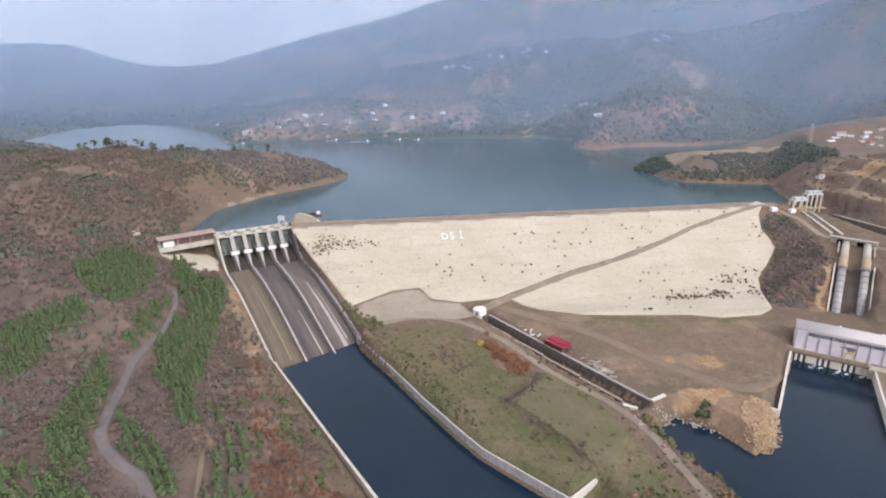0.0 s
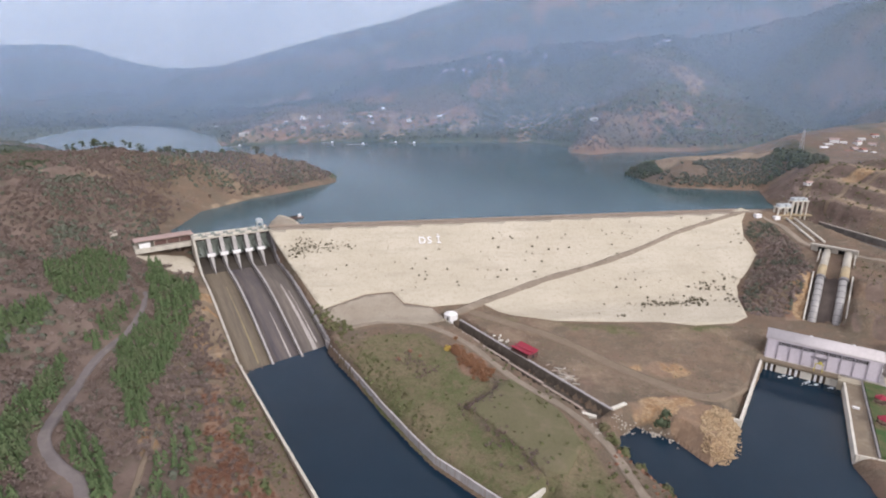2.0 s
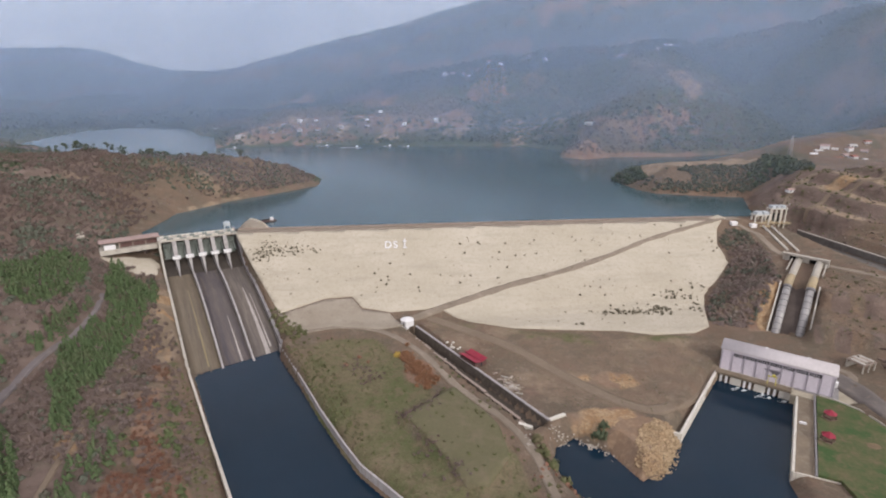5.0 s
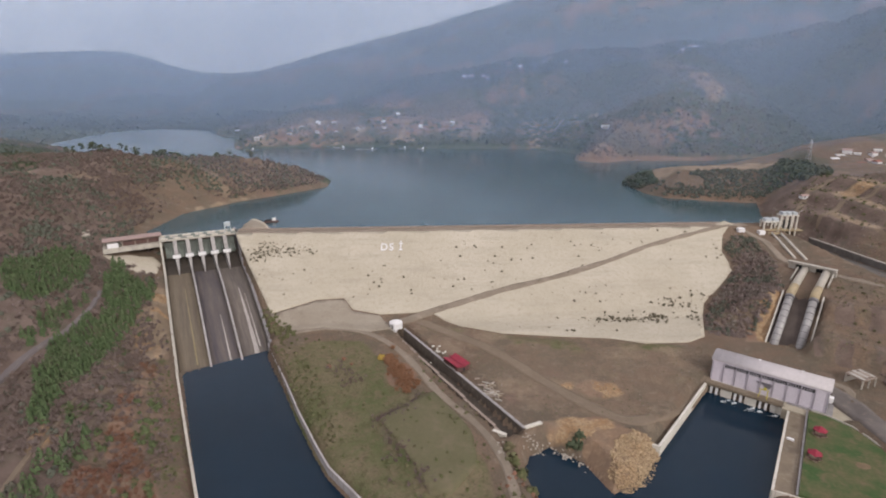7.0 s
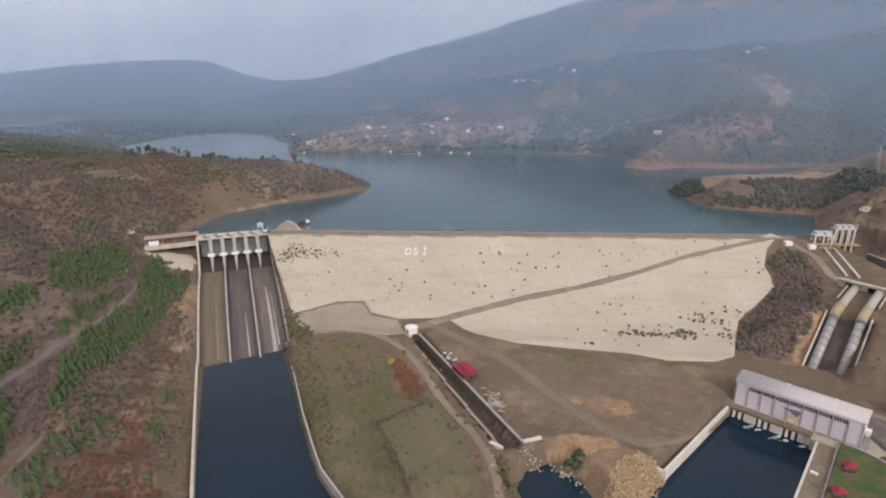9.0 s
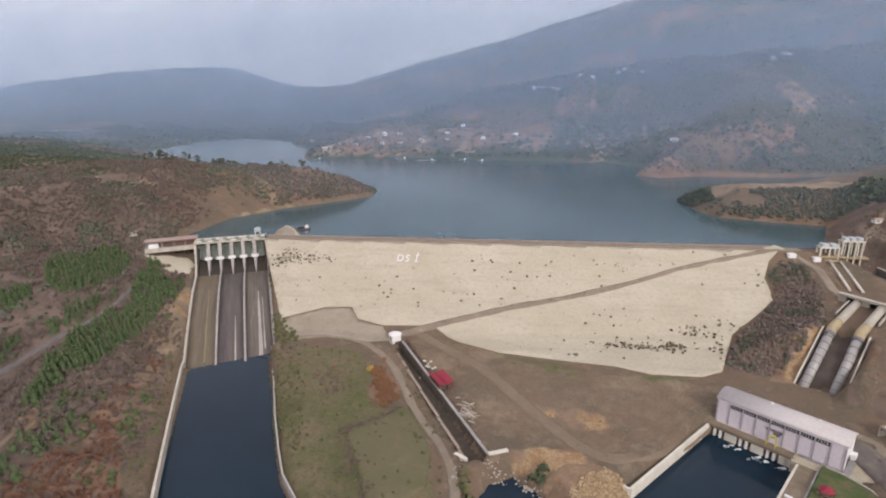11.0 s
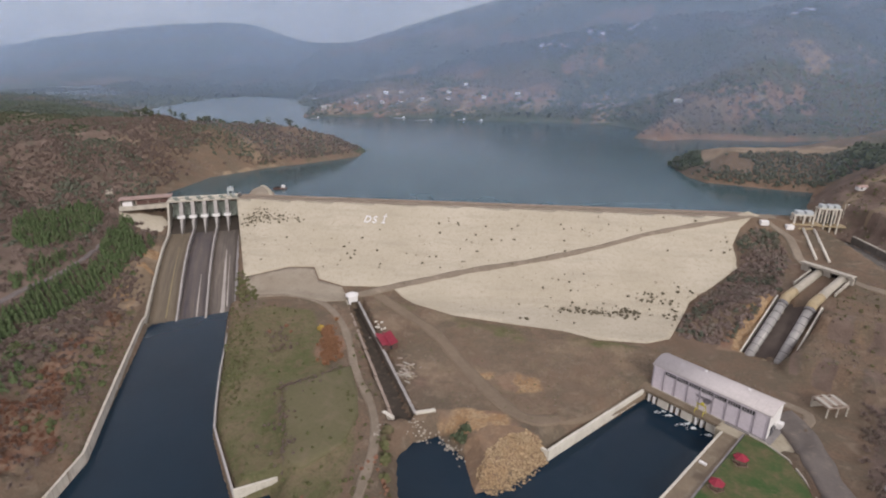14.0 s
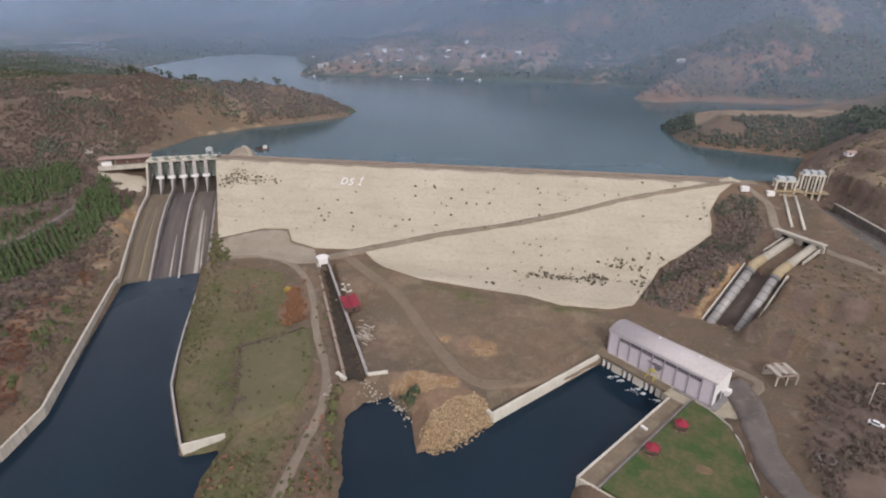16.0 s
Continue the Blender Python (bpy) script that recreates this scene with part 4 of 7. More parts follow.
draped("dam_face", FACE, 4.0, 0.6, "rockfill", "pale cream rockfill slope of the embankment dam", "dam", rough=0.5)
draped("toe_apron", [(-52, 267), (-30, 280), (-15, 283), (-8, 275), (8, 273), (18, 262), (5, 257), (-20, 260), (-38, 254), (-46, 262)], 3.0, 0.25, "grey_soil",
       "grey gravelly apron at the toe of the dam", "ground", rough=0.2)
strip("face_road", [(231, 378), (200, 364), (169, 349), (139, 331), (109, 315), (74, 299), (50, 286), (33, 277), (18, 268)], lambda t: 2.5 + 2.0 * t, 0.55 + 0.35, "dirt_road",
      "dirt track running diagonally up the dam face", on=lambda x, y: np.maximum(dam_face(x, y), 8), rough=0.4)


def along(u, v, z):
    """A point of the crest: u from its left end, v upstream of its downstream edge."""
    ax, ay = CREST_A
    d = Vector((CREST_B[0] - ax, CREST_B[1] - ay)).normalized()
    return (ax + u * d.x - v * d.y, ay + u * d.y + v * d.x, z)


LENGTH = math.hypot(CREST_B[0] - CREST_A[0], CREST_B[1] - CREST_A[1])
bm = prism([along(u, v, 0)[:2] for u, v in ((0, 0.5), (LENGTH + 16, 0.5), (LENGTH + 16, 8.5), (0, 8.5))], CREST - 0.5, CREST + 0.15)
tagged(part("crest_road", bm, "dirt_road", None), "packed gravel road along the dam crest", "road", kind="structure")
for v, m, lab in ((0.3, "rust_concrete", "low rust-stained concrete kerb along the crest"), (8.6, "rust_concrete", "low stained concrete wave wall along the crest")):
    wall = tagged(new("crest_parapet"), lab, "parapet", kind="structure")
    n = 66
    for k in range(n):
        u0, u1 = LENGTH * k / n + 0.06, LENGTH * (k + 1) / n - 0.06
        part("kerb_block", prism([along(u, w, 0)[:2] for u, w in ((u0, v), (u1, v), (u1, v + 0.5), (u0, v + 0.5))], CREST - 0.4, CREST + (0.7 if v < 1 else 1.0)), m, wall)

# letters of stone on the face
for ch, x, y in (("D", -1.9, 325.2), ("S", 3.6, 325.9), ("I", 9.6, 326.7)):
    cu = bpy.data.curves.new("letter", "FONT")
    cu.body, cu.size, cu.extrude, cu.bevel_depth, cu.offset = ch if ch != "I" else "\u0130", 9.6, 0.15, 0.0, 0.1
    tmp = new("letter", cu)
    me = bpy.data.meshes.new_from_object(tmp.evaluated_get(bpy.context.evaluated_depsgraph_get()))
    bpy.data.objects.remove(tmp)
    ob = link_mesh("stone_letter", me, "white")
    ob.matrix_world = pose(x, y, float(dam_face(np.array([x]), np.array([y]))[0]) + 1.15, 23.3, 0, 7.5) @ Matrix.Diagonal((0.66, 1, 1, 1))
    tagged(ob, "white painted stone letter lying on the dam face", "letter", group="letters on the dam")

# ---- spillway ----
GA, GB, FA, FB = (Vector(p) for p in (GATE_A, GATE_B, FOOT_A, FOOT_B))


def chute(v, w, z=None, over=0.0):
    """A point of the spillway: v downstream of the gate pins, w across it from 0 (hill side) to 1 (dam side)."""
    p = (GA.lerp(FA, v / RUN)).lerp(GB.lerp(FB, v / RUN), w)
    return Vector((p.x, p.y, (float(chute_level(v)) if z is None else z) + over))


ACROSS = math.degrees(math.atan2(GB.y - GA.y, GB.x - GA.x))
SPAN = (GB - GA).length
spillway = thing("spillway", "six-bay concrete spillway with a stained chute down to the river", "spillway", (0, 0, 0), kind="structure")
VS = [-20, -17, -14, -11, -8, -5, -2, 1, 4, 7] + [10 + 3.5 * k for k in range(27)]


def slab(w0, w1, vs, depth=1.5):
    bm = bmesh.new()
    rows = [[bm.verts.new(chute(v, w0 + (w1 - w0) * k / 4)) for k in range(5)] + [bm.verts.new(chute(v, w, over=-depth)) for w in (w0, w1)] for v in vs]
    for a, b in zip(rows, rows[1:]):
        for k in range(4):
            bm.faces.new((a[k], b[k], b[k + 1], a[k + 1])).smooth = True
        bm.faces.new((a[5], b[5], b[0], a[0]))
        bm.faces.new((a[4], b[4], b[6], a[6]))
    bmesh.ops.recalc_face_normals(bm, faces=bm.faces)
    return bm


for k, m in enumerate(("chute_olive", "chute_dark", "chute_brown")):
    part("chute_floor", slab(k / 3, (k + 1) / 3, VS[9:]), m, spillway, ("olive-stained chute floor", "dark purple-stained chute floor", "brown-stained chute floor")[k])
for k in range(6):
    part("ogee_sill", slab(k / 6, (k + 1) / 6, VS[:10]), "wet_concrete", spillway, "dark wet gate sill")


def ribbon(w, half, vs, low, high):
    """A wall along the chute between the heights low(v) and high(v)."""
    bm = bmesh.new()
    e = half / SPAN
    rows = [[bm.verts.new(chute(v, w + s * e, z)) for s, z in ((-1, low(v)), (1, low(v)), (1, high(v)), (-1, high(v)))] for v in vs]
    for a, b in zip(rows, rows[1:]):
        for k in range(4):
            bm.faces.new((a[k], a[(k + 1) % 4], b[(k + 1) % 4], b[k]))
    bm.faces.new(rows[0][::-1])
    bm.faces.new(rows[-1])
    bmesh.ops.recalc_face_normals(bm, faces=bm.faces)
    return bm


def level(v):
    return float(chute_level(v))


def side_top(v):
    return max(level(v) + 1.8 + 1.4 * max(0.0, (v - 60) / 40), float(np.interp(v, (-20, -4, 0, 5, 12, 30), (38.4, 38.4, 31.5, 25.0, 20.8, 0.0))))


part("chute_wall", ribbon(-0.014, 0.6, VS, lambda v: level(v) - 3, side_top), "concrete", spillway, "weathered concrete side wall")
part("chute_wall", ribbon(1.014, 0.7, VS, lambda v: level(v) - 3, lambda v: side_top(v) + 0.9), "grey_concrete", spillway, "grey concrete side wall")
for w in (1 / 3, 2 / 3):
    part("divider_wall", ribbon(w, 0.5, VS[9:], lambda v: level(v) - 0.5, lambda v: level(v) + 2.9 - 1.2 * max(0, (v - 60) / 40)), "pier_concrete", spillway, "stained concrete divider wall")
for k, (w, v0, v1, wd) in enumerate(((0.85, 38, 100, 1.5), (0.55, 62, 100, 0.6), (0.2, 30, 96, 0.5), (0.90, 45, 92, 0.5))):
    bm = bmesh.new()
    n = 16
    rows = [[bm.verts.new(chute(v0 + (v1 - v0) * i / n, w + s * wd * (0.25 + 0.75 * i / n) * (0.8 + 0.4 * noise.noise((i * 0.7, k, s))) / SPAN, over=0.03)) for s in (-1, 1)] for i in range(n + 1)]
    for a, b in zip(rows, rows[1:]):
        bm.faces.new((a[0], b[0], b[1], a[1]))
    bmesh.ops.recalc_face_normals(bm, faces=bm.faces)
    part("trickle", bm, ("lime_streak", "lime_streak", "olive_streak", "lime_streak")[k], spillway, "pale lime streak left by trickling water")


def pier(k):
    """A gate pier with its rounded nose, sloping back and tail."""
    w = k / 6
    half = 1.15
    outline = [(-19, 0.4), (-18, 0.9), (-16, half), (-4, half), (0, half), (3, half * 0.8), (9.5, 0.15)]
    tops = [38.2, 38.2, 38.2, 38.2, 30.0, 28.0, 20.0]
    bm = bmesh.new()
    rows = [[bm.verts.new(chute(v, w + s * h / SPAN, z)) for s, z in ((-1, level(v) - 1), (1, level(v) - 1), (1, top), (-1, top))] for (v, h), top in zip(outline, tops)]
    for a, b in zip(rows, rows[1:]):
        for j in range(4):
            bm.faces.new((a[j], a[(j + 1) % 4], b[(j + 1) % 4], b[j]))
    bm.faces.new(rows[0][::-1])
    bm.faces.new(rows[-1])
    bmesh.ops.recalc_face_normals(bm, faces=bm.faces)
    ob = part("pier", bm, "pier_concrete", spillway, "grey concrete gate pier")
    m = Matrix.Translation(chute(1.2, w, 29.2)) @ pose(0, 0, 0, 0, 0, ACROSS)
    part("pin_block", boxed((4.6, 2.4, 1.7), m, 0.12), "white", ob, "white painted pin block")


for k in range(1, 6):
    pier(k)
for k in range(6):
    w0, w1 = (k + 0.17) / 6, (k + 0.83) / 6
    bm = bmesh.new()
    n = 9
    rows = []
    for i in range(n + 1):
        a = radians(-24 + 64 * i / n)
        for r in (10.4, 10.0):
            rows.append([bm.verts.new(chute(-r * math.cos(a), w, 29.7 + r * math.sin(a))) for w in (w0, w1)])
    for i in range(n):
        for j, s in ((0, 1), (1, -1)):
            a, b = rows[2 * i + j], rows[2 * i + 2 + j]
            bm.faces.new((a[0], a[1], b[1], b[0]))
    bm.faces.new((*rows[-2], *rows[-1][::-1]))
    bmesh.ops.recalc_face_normals(bm, faces=bm.faces)
    gate = part("radial_gate", bm, "gate_steel", spillway, "green-grey steel radial gate")
    for w in (w0 + 0.02, w1 - 0.02):
        for a in (-12, 22):
            part("gate_arm", beam(chute(0.3, w, 29.6), chute(-9.8 * math.cos(radians(a)), w, 29.7 + 9.8 * math.sin(radians(a))), 0.5, 0.6), "gate_steel", gate)
    for a in (-14, 2, 18, 32):
        p, q = (chute(-9.7 * math.cos(radians(a)), w, 29.7 + 9.7 * math.sin(radians(a))) for w in (w0, w1))
        part("gate_rib", beam(p, q, 0.35, 0.35), "gate_steel", gate)
bridge = part("bridge_deck", prism([chute(v, w, 0).xy[:] for v, w in ((-12.5, -0.03), (-12.5, 1.03), (-4.2, 1.03), (-4.2, -0.03))], 38.2, 39.3), "concrete", spillway, "concrete service bridge over the gates")
for v in (-12.2, -4.5):
    for k in range(12):
        p, q = (chute(v, (k + e) / 12, 39.75) for e in (0.04, 0.96))
        part("bridge_parapet", beam(p, q, 0.3, 0.9), ("pale_concrete", "gate_steel")[k % 2 if v > -6 else 0], bridge)
for k in range(6):
    m = Matrix.Translation(chute(-8.3, (k + 0.5) / 6, 40.0)) @ pose(0, 0, 0, 0, 0, ACROSS)
    part("hoist_box", boxed((2.6, 1.8, 1.4), m, 0.1), "gate_steel", bridge, "small green-grey hoist housing")


def gate_crane():
    t = thing("gate_crane", "pale blue steel gantry crane on the spillway bridge", "crane", chute(-9.5, 0.9, 39.3), ACROSS)
    for x in (-1.5, 1.5):
        for y in (-2, 2):
            part("leg", beam((x * 1.25, y * 1.2, 0), (x, y, 4.2), 0.4, 0.4, (1, 0, 0)), "blue_steel", t)
    part("machine_house", boxed((3.8, 4.6, 2.0), pose(0, 0, 5.1), 0.1), "blue_steel", t, "pale blue machine house")
    part("trolley_beam", boxed((0.6, 5.6, 0.5), pose(0, 0, 6.3)), "blue_steel", t)
    return t


gate_crane()


def wall_run(name, line, top, foot, thick, material, label, parts="wall_panel", step=6.0):
    """A retaining wall along a line in plan, cast in panels with open joints."""
    t = tagged(new(name), label, "wall", kind="structure")
    for p, q in zip(line, line[1:]):
        p, q = Vector(p), Vector(q)
        n = max(1, round((q - p).length / step))
        d = (q - p).normalized()
        s = Vector((d.y, -d.x)) * thick / 2
        for k in range(n):
            a, b = p.lerp(q, k / n) + d * 0.03, p.lerp(q, (k + 1) / n) - d * 0.03
            part(parts, prism([(a + s)[:], (b + s)[:], (b - s)[:], (a - s)[:]], foot, top + 0.05 * ((k * 7) % 3 - 1)), material, t)
    return t


wall_run("basin_wall_hill", [(-80.3, 221.5), (-77, 216), (-47, 172), (-21.5, 135), (-15.5, 116), (-9.5, 60)], 4.2, -5, 1.0, "stained_wall", "pale stained concrete wall along the stilling basin")
wall_run("basin_wall_bank", [(-45.8, 247.2), (-22.6, 211.6), (-9.6, 191), (4.6, 170.3), (13, 158.9), (25.8, 147), (38.6, 135.2)], 4.4, -5, 0.7, "bank_wall", "grey concrete wall of the stilling basin with rust streaks")
wall_run("basin_end_wall", [(38.9, 135), (49.4, 143.6)], 4.5, -5, 0.9, "pale_concrete", "pale concrete return wall at the end of the basin")
wall_run("tailrace_wall", [(131.6, 180.6), (165.6, 228)], 4.4, -5, 1.0, "pale_concrete", "sunlit pale concrete tailrace wall")
wall_run("tailrace_end_wall", [(131.6, 180.6), (121, 185.5)], 4.4, -5, 0.9, "pale_concrete", "pale concrete return wall beside the rock pile")


# ---- power house ----
def power_house():
    t = thing("power_house", "long lilac power house with a pale arched roof", "power house", (168.0, 230.6, 4.6), -33.2)
    L, W, H = 43.4, 11.8, 9.8
    # arched hall with gables
    arch = [(0, H)] + [(W * k / 10, H + 1.7 * math.sin(math.pi * k / 10)) for k in range(1, 10)] + [(W, H)]
    for x, lab in ((0, ""), (L - 0.4, "sunlit white gable wall")):
        bm = bmesh.new()
        ring = [(0, -2), *arch, (W, -2)]
        a = [bm.verts.new((x, y, z)) for y, z in ring]
        b = [bm.verts.new((x + 0.4, y, z)) for y, z in ring]
        bm.faces.new(a)
        bm.faces.new(b[::-1])
        for i in range(len(ring)):
            bm.faces.new((a[i], a[(i + 1) % len(ring)], b[(i + 1) % len(ring)], b[i]))
        bmesh.ops.recalc_face_normals(bm, faces=bm.faces)
        part("gable_wall", bm, "white", t, lab)
    part("rear_wall", boxed((L - 0.8, 0.4, H + 2), pose(L / 2, W - 0.2, H / 2 - 1)), "lilac", t)
    # dark block behind the windows paints in the unlit hall
    part("core", boxed((L - 0.9, W - 1.2, H + 1.4), pose(L / 2, W / 2, H / 2 - 1.2)), "dark", t, "near-black block that stands for the unlit interior")
    bm = bmesh.new()
    over = [(-0.2, H - 0.02), *arch[1:-1], (W + 0.2, H - 0.02)]
    rings = [[bm.verts.new((x, y, z + dz)) for y, z in over] for x in (-0.5, L + 0.5) for dz in (0.05, 0.4)]
    for i in range(len(over) - 1):
        bm.faces.new((rings[1][i], rings[3][i], rings[3][i + 1], rings[1][i + 1])).smooth = True
        bm.faces.new((rings[0][i], rings[0][i + 1], rings[2][i + 1], rings[2][i]))
        for a, b in ((0, 1), (2, 3)):
            bm.faces.new((rings[a][i], rings[a][i + 1], rings[b][i + 1], rings[b][i]))
    for i in (0, -1):
        bm.faces.new((rings[0][i], rings[1][i], rings[3][i], rings[2][i]))
    bmesh.ops.recalc_face_normals(bm, faces=bm.faces)
    roof = part("roof", bm, "roof", t, "pale grey sheet roof")
    for k in range(1, 15):
        x = L * k / 15
        bm = bmesh.new()
        for (y0, z0), (y1, z1) in zip(over, over[1:]):
            v = [bm.verts.new(p) for p in ((x - 0.05, y0, z0 + 0.40), (x + 0.05, y0, z0 + 0.40), (x + 0.05, y1, z1 + 0.40), (x - 0.05, y1, z1 + 0.40),
                                           (x - 0.05, y0, z0 + 0.43), (x + 0.05, y0, z0 + 0.43), (x + 0.05, y1, z1 + 0.43), (x - 0.05, y1, z1 + 0.43))]
            for q in ((4, 5, 6, 7), (0, 4, 7, 3), (1, 2, 6, 5)):
                bm.faces.new([v[i] for i in q])
        part("roof_seam", bm, "roof", roof)
    for x in (17.0, 33.0):
        part("roof_vent", boxed((0.9, 0.9, 0.9), pose(x, W / 2 + 1.8, H + 1.9)), "white", roof, "small white roof vent")
    part("eaves_beam", boxed((L, 0.4, 0.55), pose(L / 2, 0.16, H - 0.34)), "lilac", t)
    bay = L / 9
    for k in range(9):
        x0 = bay * k
        if 1 <= k <= 7:
            part("wall_panel", boxed((bay - 0.5, 0.3, H - 2.6), pose(x0 + bay / 2, 0.2, (H - 2.6) / 2)), "lilac", t)
            n = 5
            for j in range(n):
                xw = x0 + 0.25 + (bay - 0.5) * (j + 0.5) / n
                win = part("window", boxed(((bay - 0.5) / n - 0.2, 0.16, 1.7), pose(xw, 0.1, H - 1.45)), "dark", t)
                part("mullion", boxed((0.18, 0.22, 1.7), pose(x0 + 0.25 + (bay - 0.5) * j / n, 0.1, H - 1.45)), "lilac", win)
            part("sill", boxed((bay - 0.5, 0.36, 0.15), pose(x0 + bay / 2, 0.15, H - 2.58)), "lilac", t)
        else:
            part("wall_panel", boxed((bay - 0.5, 0.3, H - 0.6), pose(x0 + bay / 2, 0.2, (H - 0.6) / 2)), "lilac", t)
    for k in range(10):
        part("pilaster", boxed((0.45, 0.5, H - 0.6), pose(min(max(bay * k, 0.3), L - 0.3), 0.05, (H - 0.6) / 2)), "lilac_dark", t, "greyer pilaster strip")
    part("plinth", boxed((L + 1.0, 1.0, 2.6), pose(L / 2, -0.1, -1.3)), "concrete", t)
    # east door and its step
    part("door", boxed((0.2, 3.2, 4.0), pose(L + 0.08, 4.2, 2.0)), "dark_glass", t, "dark roller door in the gable")
    part("door_leaf", boxed((0.2, 1.1, 2.2), pose(L + 0.08, 7.6, 1.1)), "dark_glass", t)
    part("annex", boxed((1.8, 2.4, 2.8), pose(L + 0.8, 10.2, 1.4), 0.05), "white", t, "small white annex")
    part("forecourt", prism([(29, -6.5), (L + 6, -6.5), (L + 9, 2), (L + 7, W), (L, W), (L, -0.6), (29, -0.6)], -4.5, 0.1), "cream_ground", t, "cream packed ground beside the gable")
    part("terrace_kerb", prism([(30, -1.8), (L + 2.2, -1.8), (L + 2.2, 11), (L + 0.1, 11), (L + 0.1, -0.62), (30, -0.62)], -0.5, 0.5), "grey_concrete", t, "grey concrete terrace round the gable")
    # deck and draft tube piers
    part("deck", boxed((30.5, 4.2, 0.8), pose(14.4, -2.6, -0.5)), "deck", t, "brown stained draft tube deck")
    part("deck_kerb", boxed((30.5, 0.35, 0.5), pose(14.4, -4.55, 0.1)), "deck", t)
    # black panel behind the piers paints in the shade of the outlets
    part("recess", boxed((30, 0.6, 8), pose(14.4, -0.95, -5)), "dark", t, "near-black panel painted for the shade in the outlets")
    for k in range(3):
        x = 1.8 + 9.6 * k
        for dx, wd, m in ((0, 0.9, "white"), (2.2, 1.0, "white"), (6.0, 4.4, "pale_concrete")):
            part("outlet_pier", boxed((wd, 2.6, 7.5), pose(x + dx, -3.0, -4.6), 0.08), m, t)
    for k in range(2):
        part("outlet_pier", boxed((0.9, 2.6, 7.5), pose(29.0 - 1.7 * k, -3.0, -4.6), 0.08), "pale_concrete", t)
    return t


power_house()
PHM = pose(168.0, 230.6, 4.6, 0, 0, -33.2)


def hoist():
    t = thing("deck_hoist", "yellow steel gantry hoist on the draft tube deck", "hoist", PHM @ Vector((21.4, -2.6, -0.1)), -33.2)
    for x in (-1.6, 1.6):
        for y in (-1.3, 1.3):
            part("leg", beam((x, y, 0), (x * 0.8, y * 0.5, 3.6), 0.18, 0.18, (1, 0, 0)), "yellow", t)
        part("brace", beam((x, -1.3, 1.2), (x, 1.3, 1.2), 0.2, 0.2), "yellow", t)
    part("girder", boxed((3.6, 0.3, 0.35), pose(0, 0, 3.8)), "yellow", t)
    part("winch", boxed((1.1, 0.9, 0.8), pose(0.3, 0, 4.4), 0.08), "yellow", t)


hoist()
# thin irregular grey shape set on the front wall
em = bmesh.new()
em.faces.new([em.verts.new((x, -0.02, z)) for x, z in ((17.2, 5.2), (18.6, 4.4), (20.6, 4.2), (21.0, 3.0), (22.6, 2.6), (23.4, 4.0), (24.2, 4.9), (23.0, 5.5), (20.4, 5.4))])
em = part("wall_patch", bmesh.ops.solidify(em, geom=em.faces[:], thickness=0.05) and em, "lilac_dark", None)
em.matrix_world = PHM @ pose(0, 0, 0.3)
tagged(em, "irregular grey patch on the lilac wall", "wall painting")


# ---- quay, lawn and garden ----
wall_run("quay_wall", [(192.2, 210.6), (162.2, 161)], 4.4, -5, 0.8, "pale_concrete", "concrete quay wall along the tailrace")
wall_run("quay_kerb", [(197.6, 207.6), (168.5, 158.5)], 5.2, 2, 0.6, "grey_concrete", "low grey concrete garden wall behind the quay")
wall_run("quay_end_wall", [(162.2, 161), (168.5, 158.5), (175, 156)], 4.4, -5, 0.7, "stained_wall", "stained concrete end wall of the quay")
tagged(part("quay_top", prism([(191.9, 210.9), (197.2, 207.6), (168.2, 158.9), (162.4, 161.4)], 1, 4.3), "deck", None), "brown dirt-covered quay top", "quay", kind="structure")
b = part("quay_box", boxed((2.4, 0.9, 0.8), pose(181.6, 188.6, 4.7, 0, 0, -33), 0.08), "white", None)
tagged(b, "white concrete box across the quay top", "box")
LAWN = [(198.2, 207.5), (203, 204), (208.5, 197), (210.5, 189), (212, 178), (214, 166), (220, 140), (175, 140), (175, 156), (169, 158.5)]
tagged(part("lawn", prism(LAWN, 1, 5.4), "lawn", None), "patchy green lawn with worn brown soil", "lawn", kind="structure")
for x, y, rx, ry in ((198.5, 174.5, 2.4, 1.9),):
    bm = bmesh.new()
    bmesh.ops.create_circle(bm, cap_ends=True, segments=24, radius=1.0, matrix=pose(x, y, 5.41, 0, 0, 20) @ Matrix.Diagonal((rx, ry, 1, 1)))
    for v in bm.verts:
        v.co.x += 0.5 * noise.noise(v.co * 0.5)
        v.co.y += 0.5 * noise.noise(v.co * 0.6 + Vector((9, 0, 0)))
    tagged(part("flower_bed", bm, "bed_soil", None), "bare brown soil bed in the lawn", "flower bed", group="beds in the lawn", kind="structure")
wall_run("garden_wall", [(199, 207), (203.4, 203.8), (208.9, 197), (211, 189), (212.5, 178), (214.5, 166), (220.5, 140)], 5.75, 3, 0.45, "concrete", "low pale wall between lawn and road", step=4)


